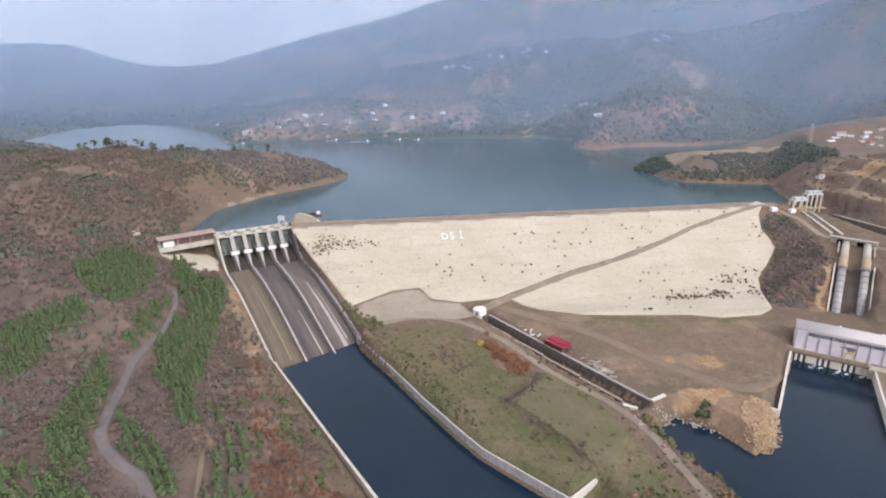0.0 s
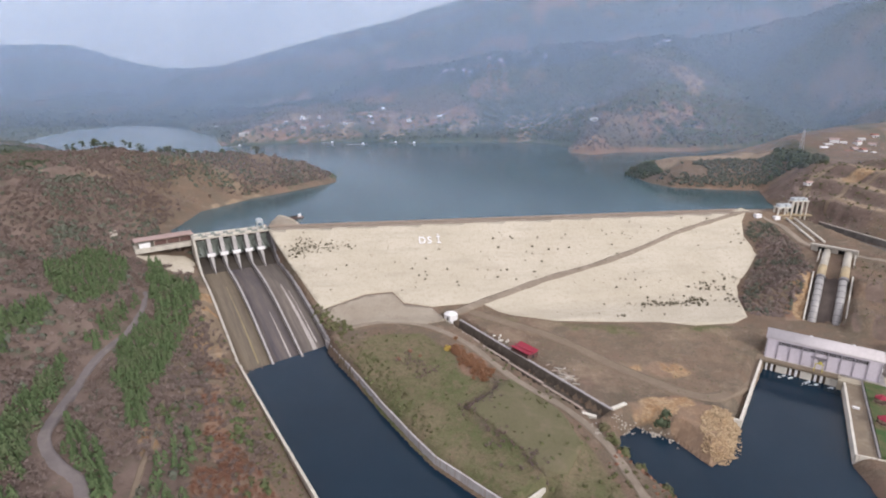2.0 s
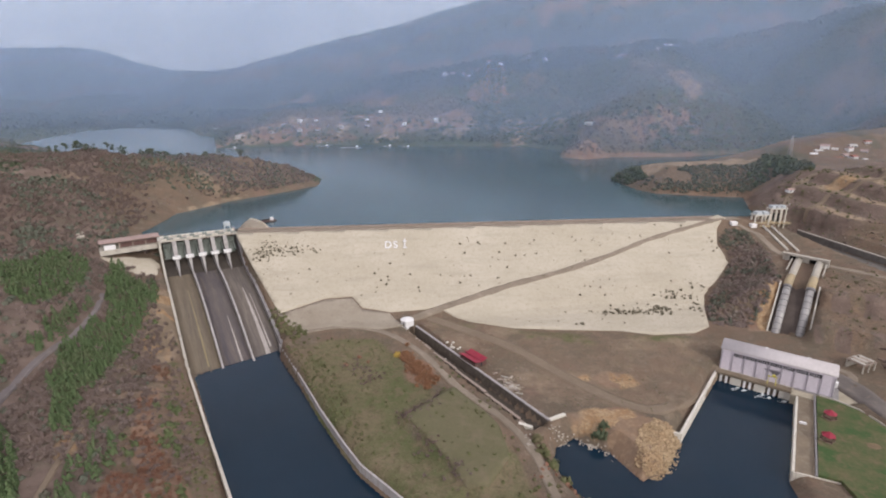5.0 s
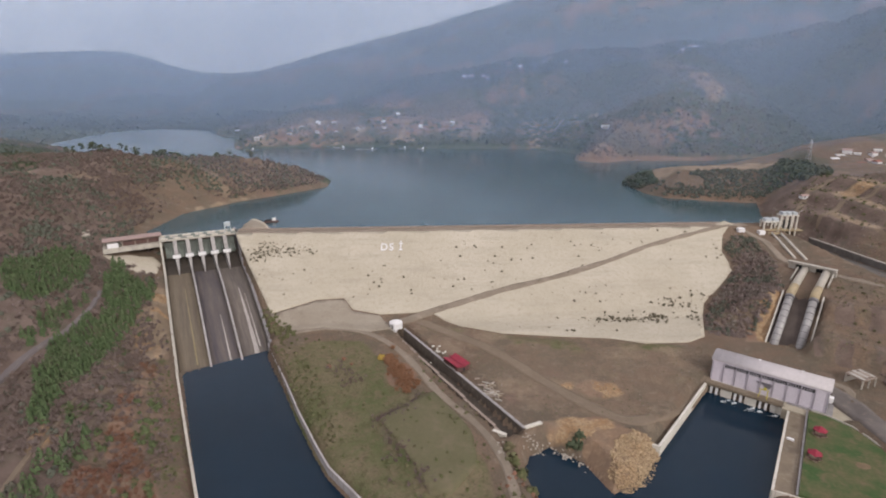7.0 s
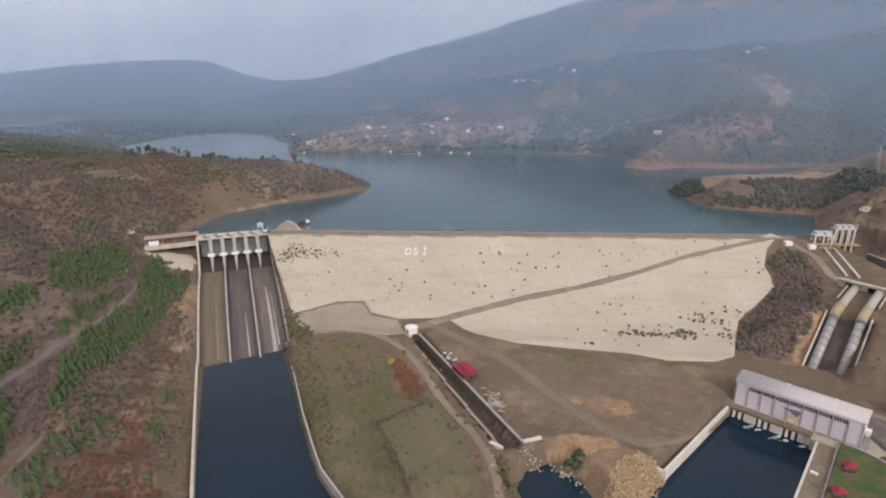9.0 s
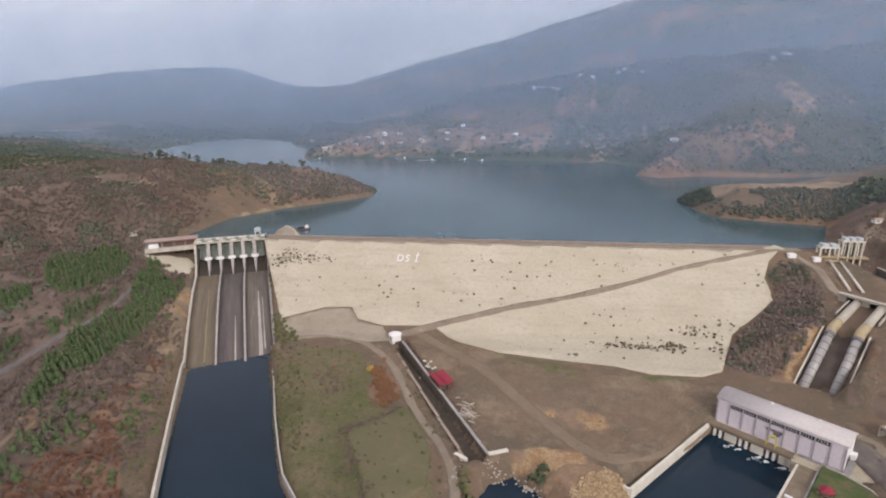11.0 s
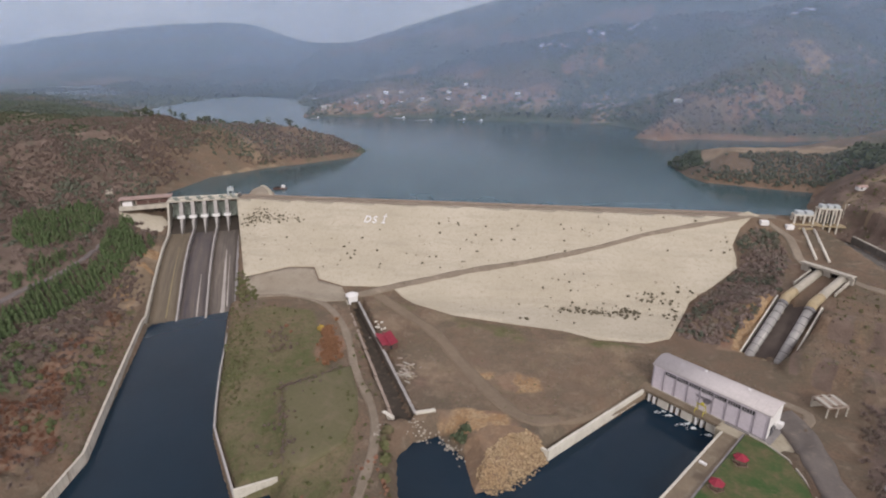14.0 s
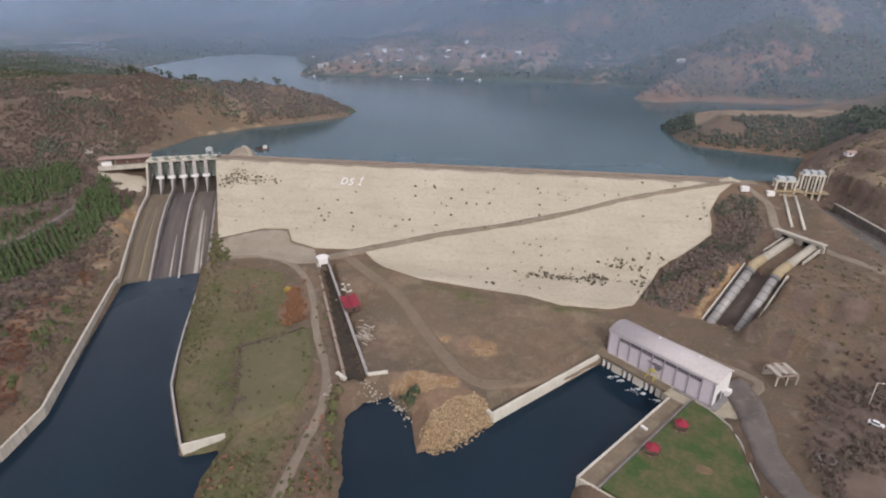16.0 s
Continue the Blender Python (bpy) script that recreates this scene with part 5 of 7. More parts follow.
def gazebo(x, y, z, turn):
    t = thing("gazebo", "six-sided garden gazebo with a red roof", "gazebo", (x, y, z), turn, group="gazebos on the lawn")
    bm = bmesh.new()
    bmesh.ops.create_cone(bm, cap_ends=True, segments=6, radius1=2.5, radius2=0.2, depth=1.5, matrix=pose(0, 0, 3.1))
    part("roof", bm, "red_sheet", t, "faded red sheet roof")
    for k in range(6):
        a = radians(60 * k)
        part("post", tube([(2.2 * math.cos(a), 2.2 * math.sin(a), 0), (2.2 * math.cos(a), 2.2 * math.sin(a), 2.5)], 0.09, 6), "dark_red", t)
        if k:
            b = radians(60 * k + 60)
            part("rail", beam((2.2 * math.cos(a), 2.2 * math.sin(a), 0.8), (2.2 * math.cos(b), 2.2 * math.sin(b), 0.8), 0.08, 0.5), "dark_red", t)
    part("floor", boxed((3.8, 3.8, 0.2), pose(0, 0, 0.08), 0.05), "deck", t)
    return t


g = gazebo(193, 191, 5.4, 10)
copy_thing(g, pose(183.5, 177, 5.4, 0, 0, 32))


def concrete_shelter():
    t = thing("frame_shelter", "unfinished open concrete frame with a broken slab roof", "shelter", (229.5, 228.0, 6.8), 24)
    for x in (-4, 0, 4):
        for y in (-3.6, 3.6):
            part("column", boxed((0.45, 0.45, 4.0), pose(x, y, 2.0), 0.03), "concrete", t)
    for y in (-3.6, 3.6):
        part("beam", boxed((8.6, 0.45, 0.5), pose(0, y, 4.2)), "rust_concrete", t)
    for x in (-4, 0, 4):
        part("beam", boxed((0.45, 7.6, 0.5), pose(x, 0, 4.2)), "rust_concrete", t)
    for k in range(5):
        part("slab_plank", boxed((1.5, 6.4 - 1.6 * (k % 2), 0.18), pose(-3.2 + 1.62 * k, 0.5 * (k % 3) - 0.4, 4.56, 0, 2 * ((k * 5) % 3 - 1), 2 * (k % 2))), ("concrete", "rust_concrete")[k % 2], t)
    part("rear_wall", boxed((8, 0.2, 2.4), pose(0, 3.4, 1.2)), "concrete", t)
    return t


concrete_shelter()
strip("garden_road", [(212, 222), (216, 212), (217, 200), (217, 188), (219, 175), (224, 160), (232, 140)], lambda t: 10 - 3 * t, 0.3, "asphalt", "grey worn asphalt road beside the lawn", on=lambda x, y: np.maximum(land(x, y), 5.0) + 0.5, rough=0.2)
strip("bluff_track", [(176, 246), (190, 240), (208, 232), (222, 224), (217, 214)], 4.0, 0.2, "dirt_road", "pale dirt track behind the power house")


# ---- outlet canal ----
def canal():
    for line, lab in (([(23.4, 261), (82.4, 184)], "pale concrete wall of the outlet canal"), ([(15.6, 262), (75.2, 179.6)], "broken concrete wall of the outlet canal")):
        p, q = Vector(line[0]), Vector(line[1])
        d = (q - p).normalized()
        s = Vector((d.y, -d.x)) * 0.55
        t = tagged(new("canal_wall"), lab, "wall", kind="structure")
        n = 14
        for k in range(n):
            a, b = p.lerp(q, k / n) + d * 0.04, p.lerp(q, (k + 1) / n) - d * 0.04
            z = 9.0 - 2.3 * k / n if lab.startswith("pale") else 8.0 - 2.2 * k / n - 0.25 * ((k * 5) % 3)
            part("wall_panel", prism([(a + s)[:], (b + s)[:], (b - s)[:], (a - s)[:]], 0, z - 0.45), "damp_wall", t)
            part("wall_cap", prism([(a + 1.08 * s)[:], (b + 1.08 * s)[:], (b - 1.08 * s)[:], (a - 1.08 * s)[:]], z - 0.45, z), "pier_concrete" if lab.startswith("pale") else "rust_concrete", t, "paler weathered wall cap")
    tagged(part("canal_floor", prism([(15.5, 264), (23, 265), (82, 183.6), (75, 178.5)], 1.5, 2.6), "silt", None), "brown silted canal floor", "canal", kind="structure")
    wall_run("canal_wing_wall", [(82.4, 184), (89.0, 187.8)], 7.2, 0, 1.5, "pale_concrete", "pale concrete wing wall at the canal mouth")
    wall_run("canal_wing_wall", [(75.2, 179.6), (70.2, 182.0)], 6.6, 0, 1.5, "pale_concrete", "pale concrete wing wall at the canal mouth")


canal()


def valve_house():
    t = thing("valve_house", "white valve house at the head of the outlet canal", "hut", (18.5, 263.5, 8.0), -52)
    part("walls", boxed((5.4, 5.0, 3.4), pose(0, 0, 1.6), 0.06), "white", t)
    bm = bmesh.new()
    bmesh.ops.create_cone(bm, cap_ends=True, segments=8, radius1=3.6, radius2=1.2, depth=1.0, matrix=pose(0, 0, 3.8))
    part("roof", bm, "white", t)
    part("door", boxed((1.0, 0.1, 2.1), pose(0.6, -2.53, 1.05)), "dark", t, "dark doorway")
    part("column", boxed((0.9, 0.9, 6.5), pose(3.6, -2.0, -2.5), 0.06), "white", t, "white concrete column in the canal")
    part("head_wall", boxed((9.5, 0.8, 6.0), pose(0.5, -3.2, -2.8)), "concrete", t)
    return t


valve_house()


def red_shed():
    t = thing("shed", "low shed with a red sheet roof beside the canal", "shed", (53.2, 227.3, 7.0), -50)
    L, W = 11.0, 7.0
    for y in (-W / 2 + 0.15, W / 2 - 0.15):
        part("wall", boxed((L - 0.4, 0.25, 2.3), pose(0, y, 1.1)), "dark_red", t)
    for x in (-L / 2 + 0.3, L / 2 - 0.3):
        part("gable", prism([(x - 0.12, -W / 2 + 0.3), (x + 0.12, -W / 2 + 0.3), (x + 0.12, W / 2 - 0.3), (x - 0.12, W / 2 - 0.3)], 0, 2.6), "dark_red", t, "dull red gable end")
    for s in (-1, 1):
        part("roof_sheet", beam((-L / 2 - 0.3, s * W * 0.26, 2.85), (L / 2 + 0.3, s * W * 0.26, 2.85), W * 0.56, 0.12, (0, -s * 0.28, 1)), "red_sheet", t)
    part("ridge", boxed((L + 0.6, 0.5, 0.14), pose(0, 0, 3.42)), "red_sheet", t)
    part("door", boxed((0.1, 1.0, 2.0), pose(L / 2 - 0.1, 0.4, 1.0)), "dark", t)
    return t


red_shed()
rnd = random.Random(4)
for k in range(46):
    x, y = rnd.gauss(0, 4.6), rnd.gauss(0, 2.0)
    c, s = math.cos(radians(-52)), math.sin(radians(-52))
    px, py = 68.5 + x * c - y * s, 210.0 + x * s + y * c
    z = height(px, py) + 0.25 + 0.12 * (k % 3)
    lg = rnd.uniform(1.2, 4.8)
    ob = part("log" if k % 3 else "concrete_beam", boxed((lg, rnd.uniform(0.25, 0.6), rnd.uniform(0.25, 0.55)), None, 0.04), ("pale_wood", "concrete", "rust_concrete")[k % 3], None)
    ob.matrix_world = pose(px, py, z, rnd.uniform(-8, 8), rnd.uniform(-10, 10), rnd.uniform(0, 180))
    tagged(ob, ("split pale timber in a scrap heap by the canal", "broken concrete beam in a scrap heap by the canal")[0 if k % 3 else 1], "timber" if k % 3 else "rubble", group="scrap heap by the canal")
for k in range(9):
    px, py = 38 + 7 * rnd.random(), 244 - 9 * rnd.random()
    ob = part("concrete_block", boxed((rnd.uniform(0.7, 1.6), 0.8, 0.7), None, 0.08), "pale_concrete", None)
    ob.matrix_world = pose(px + 2, py + 2, height(px + 2, py + 2) + 0.3, 0, 0, rnd.uniform(0, 90))
    tagged(ob, "pale concrete block dumped beside the canal", "block", group="blocks beside the canal")


# ---- penstocks and intake ----
def penstock(bottom, bend, top, lab):
    base = Vector(bottom)
    t = thing("penstock", lab, "pipe", base, group="penstocks")
    pts = [Vector(p) - base for p in (bottom, bend, top)]
    d1, d2 = (pts[1] - pts[0]).normalized(), (pts[2] - pts[1]).normalized()
    part("lower_pipe", tube([pts[0] - d1 * 3, pts[1] - d1 * 4.0], 1.95, 16), "steel", t, "grey painted lower pipe")
    part("bend", tube([pts[1] - d1 * 4.2, pts[1] - d1 * 2, pts[1], pts[1] + d2 * 3, pts[1] + d2 * 7], 2.15, 16), "ochre_concrete", t, "ochre stained bend block")
    part("upper_pipe", tube([pts[1] + d2 * 6.8, pts[2] + d2 * 3], 1.95, 16), "pale_steel", t, "pale upper pipe")
    n = int((pts[1] - pts[0]).length / 4)
    for k in range(n):
        p = pts[0] + d1 * (4 * k + 1)
        part("pipe_band", tube([p, p + d1 * 0.25], 2.08, 16), "steel_dark", t)
        part("saddle", boxed((3.4, 0.9, 2.2), Matrix.Translation(p - Vector((0, 0, 2.4))) @ pose(0, 0, 0, 0, 0, -26)), "concrete", t)
    p = pts[1] - d1 * 5
    part("expansion_joint", tube([p, p + d1 * 1.6], 2.3, 16), "steel_dark", t, "dark expansion joint")
    return t


PL = ((210.2, 262.4, 7.6), (227.5, 287.0, 26.5), (247.5, 313.5, 30.2))
PR = ((220.6, 258.8, 7.0), (236.5, 281.5, 27.0), (253.8, 304.5, 30.6))
penstock(*PL, "large silver-grey penstock climbing the bluff")
penstock(*PR, "large grey penstock with a shaded flank")
for off, a, b in ((-3.6, PL[0], PL[1]), (3.8, PR[0], PR[1])):
    a, b = Vector(a), Vector(b)
    d = (b - a).normalized()
    s = Vector((d.y, -d.x, 0)).normalized() * off
    ob = part("penstock_kerb", beam(a + s - Vector((0, 0, 1.2)), b + s - Vector((0, 0, 1.2)), 0.7, 2.6), "pale_concrete", None)
    tagged(ob, "pale concrete kerb wall along the penstock trench", "wall", group="penstock kerbs", kind="structure")
for off, a, b in ((-3.4, PL[1], PL[2]), (3.4, PR[1], PR[2])):
    a, b = Vector(a), Vector(b)
    d = (b - a).normalized()
    s = Vector((d.y, -d.x, 0)).normalized() * off
    ob = part("penstock_kerb", beam(a.lerp(b, 0.45) + s, b + s, 0.6, 1.6), "concrete", None)
    tagged(ob, "pale concrete kerb wall along the penstock trench", "wall", group="penstock kerbs", kind="structure")
a, b = Vector(PL[0]), Vector(PL[1])
bed = part("penstock_bed", prism([(206.5, 264.4), (224.0, 256.0), (240.5, 279.5), (224.5, 290.5)], 0, [6.2, 5.8, 24.4, 23.6]), "dark_soil", None)
tagged(bed, "dark soil bed of the penstock trench", "ground", kind="structure")
ob = part("anchor_block", beam((205.7, 263.6, 6.4), (223.6, 255.0, 5.8), 2.0, 2.6), "ochre_concrete", None)
tagged(ob, "ochre concrete anchor block at the foot of the penstocks", "wall", kind="structure")


def penstock_bridge():
    t = thing("access_bridge", "concrete road bridge over the two penstocks", "bridge", (0, 0, 0), kind="structure")
    part("deck", beam((241.8, 320.8, 32.6), (258.6, 303.6, 32.8), 4.2, 0.7), "concrete", t)
    part("parapet", beam((240.4, 319.3, 33.2), (257.1, 302.2, 33.4), 0.35, 0.5), "concrete", t)
    for p in ((243.4, 319.0), (250.4, 311.6), (257.4, 304.6)):
        part("bridge_pier", boxed((1.3, 3.6, 6.0), pose(*p, 29.2, 0, 0, 45)), "concrete", t)
    # black wall below the deck paints in the shade under the bridge
    part("abutment", beam((243.4, 322.4, 29.6), (260.0, 305.4, 29.6), 1.0, 5.2), "dark", t, "near-black wall painted for the shade under the bridge")


penstock_bridge()
for x0, y0, x1, y1 in ((256.0, 371.5, 252.6, 334.0), (261.5, 371.0, 257.6, 331.0)):
    ob = part("upper_pipe", tube([(x0, y0, height(x0, y0) + 0.8), (x1, y1, height(x1, y1) + 0.4)], 0.7, 12), "pale_concrete", None)
    tagged(ob, "pale pipe between the intake and the bridge", "pipe", group="upper pipes")
strip("intake_road", [(236, 377), (244, 366), (246, 350), (245, 335), (247, 326), (259, 309), (270, 296), (285, 282)], 5.0, 0.25, "dirt_road", "pale gravel road from the crest to the bridge")


def intake_tower(x, y, z, bays, gap, tall, lab, turn):
    t = thing("intake_tower", lab, "intake tower", (x, y, z), turn, group="intake towers")
    for k in range(bays + 1):
        for yy in (0, 4.2):
            part("column", boxed((0.8, 1.0, tall + 4), pose(k * gap, yy, tall / 2 - 2), 0.05), "pale_concrete", t)
    for k in range(bays):
        part("gate_hoist", boxed((gap - 1.1, 4.6, 2.0), pose((k + 0.5) * gap, 2.1, tall + 0.7), 0.12), "blue_steel", t, "pale grey hoist housing")
    part("deck", boxed((bays * gap + 1.4, 5.6, 0.6), pose(bays * gap / 2, 2.1, tall - 0.5)), "pale_concrete", t)
    part("deck", boxed((bays * gap + 6, 6.4, 0.7), pose(bays * gap / 2 + 1.5, 2.1, 3.0)), "ochre_concrete", t)
    for k in range(bays):
        part("gate", boxed((gap - 1.1, 0.5, tall - 3.5), pose((k + 0.5) * gap, 3.6, (tall - 3.5) / 2 - 1)), "dark", t, "near-black panel in the gate slot")
    return t


intake_tower(252, 375.5, 33.8, 2, 5.0, 9.0, "two-bay concrete intake tower with white hoist housings", 6)
intake_tower(266.5, 383.5, 31.5, 3, 3.7, 14.0, "tall three-bay concrete intake tower with white hoist housings", 6)
for x, y, z, sx, sy, sz, lab in ((249, 371.5, 35.6, 4.0, 3.0, 3.2, "white rendered block at the foot of the intake"), (257.5, 372.0, 34.2, 8.0, 1.2, 3.6, "ochre stained concrete headwall of the intake"),
                                 (254, 371.2, 33.6, 2.6, 2.2, 1.6, "white concrete pipe collar"), (260, 371.2, 33.4, 2.6, 2.2, 1.6, "white concrete pipe collar"),
                                 (235.5, 371.5, 37.4, 4.2, 3.2, 2.6, "small white guard hut on the dam abutment")):
    ob = part("intake_block", boxed((sx, sy, sz), pose(0, 0, 0), 0.06), "ochre_concrete" if "ochre" in lab else "white", None)
    ob.matrix_world = pose(x, y, z, 0, 0, 8)
    tagged(ob, lab, "block", group="intake blocks")
chan = tagged(new("channel_wall"), "concrete channel coloured dark for shade and damp below the tall intake tower", "wall", kind="structure")
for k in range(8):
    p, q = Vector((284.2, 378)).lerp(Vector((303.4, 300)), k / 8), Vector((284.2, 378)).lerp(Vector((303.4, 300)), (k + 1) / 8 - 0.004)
    # panels carry the channel's shade and damp in their colour; caps stay pale
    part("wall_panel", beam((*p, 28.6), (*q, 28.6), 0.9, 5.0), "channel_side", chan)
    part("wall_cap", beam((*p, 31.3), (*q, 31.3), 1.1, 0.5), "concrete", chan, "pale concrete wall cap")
part("channel_floor", prism([(276.5, 379), (283.6, 379), (302.6, 300), (288, 298)], 26.0, 26.9), "channel_side", chan, "channel floor coloured dark for shade and wet")


# ---- guard building beside the spillway ----
def guard_building():
    t = thing("guard_building", "long flat-roofed guard building with dark red bays", "building", (-167.5, 299.0, 36.2), 36)
    L, W, H = 31.0, 7.5, 4.0
    part("base", boxed((L + 2, W + 3, 3.0), pose(L / 2, W / 2, -1.5)), "concrete", t)
    part("rear_wall", boxed((L, 0.3, H), pose(L / 2, W - 0.2, H / 2)), "concrete", t)
    for x in (0.2, 9.5, L - 0.2):
        part("side_wall", boxed((0.3, W - 0.6, H), pose(x, W / 2, H / 2)), "concrete", t)
    part("white_room", boxed((6.0, 3.0, 2.8), pose(4.5, 0.5, 1.4), 0.05), "white", t, "white front room")
    for k in range(3):
        x = 9.9 + 7.0 * k
        part("bay_front", boxed((6.4, 0.25, 2.7), pose(x + 3.3, 0.6, 1.5)), "dark_red", t, "dark red shuttered bay")
        part("bay_post", boxed((0.5, 0.6, H), pose(x - 0.1, 0.4, H / 2)), "rust_concrete", t)
    part("roof", boxed((L + 1.6, W + 2.0, 0.5), pose(L / 2, W / 2 - 0.3, H + 0.25), 0.05), "pink_roof", t, "flat faded pink roof")
    return t


guard_building()
draped("abutment_slope", [(-167, 296), (-146, 312), (-138, 307), (-134, 296), (-139, 288.5), (-148, 289), (-157, 291.5)], 2.0, 0.5, "rockfill", "cream rockfill slope below the guard building", "slope", rough=0.4)
MOLE = [(-103, 341), (-110, 358), (-109, 371), (-100, 374), (-88, 362), (-80, 350), (-84, 344)]


def mole_top(x, y):
    return 33.5 + 5.2 * ramp(-signed(MOLE, x, y), -0.5, 6)


draped("mole", MOLE, 2.0, 0.3, "grey_soil", "small gravel mole in the reservoir beside the spillway", "mole", rough=0.8, on=mole_top)
strip("mole_track", [(-84, 349), (-91, 357), (-100, 365), (-105, 368)], 3.0, 0.9, "rockfill", "pale gravel track on the mole", on=mole_top)


def barge(x, y, turn):
    t = thing("work_barge", "dark work barge moored at the mole", "boat", (x, y, 34.9), turn)
    bm = prism([(-5, -1.6), (4, -1.6), (5.4, 0), (4, 1.6), (-5, 1.6)], -0.3, 1.1)
    part("hull", bm, "dark_red", t)
    part("cabin", boxed((2.4, 2.2, 2.0), pose(2.4, 0, 2.0), 0.08), "white", t, "white cabin")
    part("deck_load", boxed((4.6, 2.4, 0.9), pose(-2, 0, 1.5), 0.1), "dark", t)


barge(-94, 376, 20)


# ---- roads on the hillside and the flats ----
strip("hill_road", [(-70, 90), (-83, 119), (-94, 126), (-104, 134), (-110, 145), (-118, 167), (-125, 190), (-125, 212), (-131, 236), (-140, 256)], lambda t: 5.2 - 2.8 * t, 0.35,
      "grey_track", "grey gravel road winding up the planted hillside", rough=0.15)
strip("tongue_track", [(-36, 252), (-18, 259), (4, 256), (26.5, 237), (49, 203.5), (65, 183), (74, 165), (79, 140), (82, 122), (88, 95)], 3.7, 0.2, "dirt_road", "pale dirt track along the outlet canal", rough=0.3)
draped("grass_mound", [(26, 184), (28, 187), (38, 197), (39, 204), (45, 207), (56, 190), (63, 176), (65, 160), (57, 146), (50, 146), (45, 156), (36, 170)], 2.0, 0.3, "mound_grass", "low grassy mound with a worn brown top", "mound", rough=0.25)
strip("yard_track", [(30, 272), (50, 258), (72, 242), (97, 215), (122, 193), (142, 203), (160, 224), (172, 240)], 6.5, 0.12, "yard_dirt", "wide beaten track across the dirt yard", rough=0.3)
strip("slip_path", [(-104, 215), (-98, 192), (-86, 166), (-79, 149), (-73, 130), (-68, 115)], 1.8, 0.2, "yard_dirt", "narrow pale footpath on the eroded slope", rough=0.5)
strip("terrace_road", [(285, 400), (300, 420), (322, 436), (350, 440), (400, 452)], 5.0, 0.3, "yard_dirt", "pale terrace road on the cut hillside")
strip("terrace_road_upper", [(292, 385), (315, 398), (345, 402), (390, 410)], 4.0, 0.3, "yard_dirt", "pale upper terrace road on the cut hillside")
strip("far_road", [(-178, 950), (-127, 952), (-70, 955), (-28, 950), (21, 945), (62, 935), (110, 905)], 4.0, 0.5, "yard_dirt", "pale dirt road along the far shore")

# ---- plants ----
RNG = np.random.default_rng(12)


def tri_mesh(name, verts, material):
    """A mesh of loose triangles, three corners after each other."""
    n = len(verts)
    me = bpy.data.meshes.new(name)
    me.vertices.add(n)
    me.vertices.foreach_set("co", np.ascontiguousarray(verts, dtype=np.float32).reshape(-1))
    me.loops.add(n)
    me.loops.foreach_set("vertex_index", np.arange(n, dtype=np.int32))
    me.polygons.add(n // 3)
    me.polygons.foreach_set("loop_start", np.arange(0, n, 3, dtype=np.int32))
    me.update(calc_edges=True)
    me.materials.append(M[material])
    return me


def leaves(centres, normals, size, rng):
    """Two triangles round each centre, facing the normal, as one ragged leaf clump."""
    n = len(centres)
    t = np.cross(normals, rng.normal(size=(n, 3)))
    t /= np.linalg.norm(t, axis=1, keepdims=True) + 1e-9
    b = np.cross(normals, t)
    s = size[:, None] if np.ndim(size) else size
    k = rng.uniform(0.6, 1.3, (n, 4, 1))
    c = [centres + s * k[:, 0] * t, centres + s * k[:, 1] * b, centres - s * k[:, 2] * t, centres - s * k[:, 3] * b]
    return np.stack([c[0], c[1], c[2], c[0], c[2], c[3]], 1).reshape(-1, 3)


def pine_shape(rng, n=120, wide=0.29, start=0.03):
    """A young conifer of height 1."""
    h = start + (1 - start) * rng.random(n) ** 1.25
    a = rng.uniform(0, 2 * math.pi, n)
    r = (wide * (1 - h) ** 0.8 + 0.02) * rng.uniform(0.55, 1.1, n)
    c = np.column_stack([r * np.cos(a), r * np.sin(a), h])
    nr = np.column_stack([np.cos(a), np.sin(a), rng.uniform(0.5, 1.4, n)])
    nr /= np.linalg.norm(nr, axis=1, keepdims=True)
    return leaves(c, nr, 0.075 * (1.25 - 0.7 * h), rng)


def bush_shape(rng, n=46, flat=0.75, size=0.17, hollow=0.55):
    """A ragged bush of height 1, about as wide."""
    d = rng.normal(size=(n, 3))
    d[:, 2] = np.abs(d[:, 2])
    d /= np.linalg.norm(d, axis=1, keepdims=True)
    lobes = 0.75 + 0.35 * np.sin(3 * np.arctan2(d[:, 1], d[:, 0]) + rng.uniform(0, 6)) * rng.random()
    r = rng.uniform(hollow, 1.0, n) * lobes
    c = d * r[:, None] * np.array([0.6, 0.6, flat])
    return leaves(c + np.array([0, 0, 0.12]), d, size, rng)


def twig_shape(rng, n=40, thin=0.035):
    """A leafless shrub: thin rods that fan out from the ground, with finer ones near the tips."""
    out = []
    a, lean = rng.uniform(0, 2 * math.pi, n), rng.uniform(0.05, 0.9, n)
    tip = np.column_stack([0.55 * lean * np.cos(a), 0.55 * lean * np.sin(a), 1 - 0.45 * lean * rng.uniform(0.6, 1.2, n)])
    base = tip * np.array([0.12, 0.12, 0.0])
    side = np.column_stack([-np.sin(a), np.cos(a), 0 * a]) * thin
    out.append(np.stack([base - side, base + side, tip], 1).reshape(-1, 3))
    for k in range(2):
        f = rng.uniform(0.4, 0.9, (n, 1))
        p = base + (tip - base) * f
        q = p + rng.normal(size=(n, 3)) * np.array([0.2, 0.2, 0.16])
        w = rng.normal(size=(n, 3)) * 1.7 * thin
        out.append(np.stack([p, q + w, q - w], 1).reshape(-1, 3))
    return np.concatenate(out)


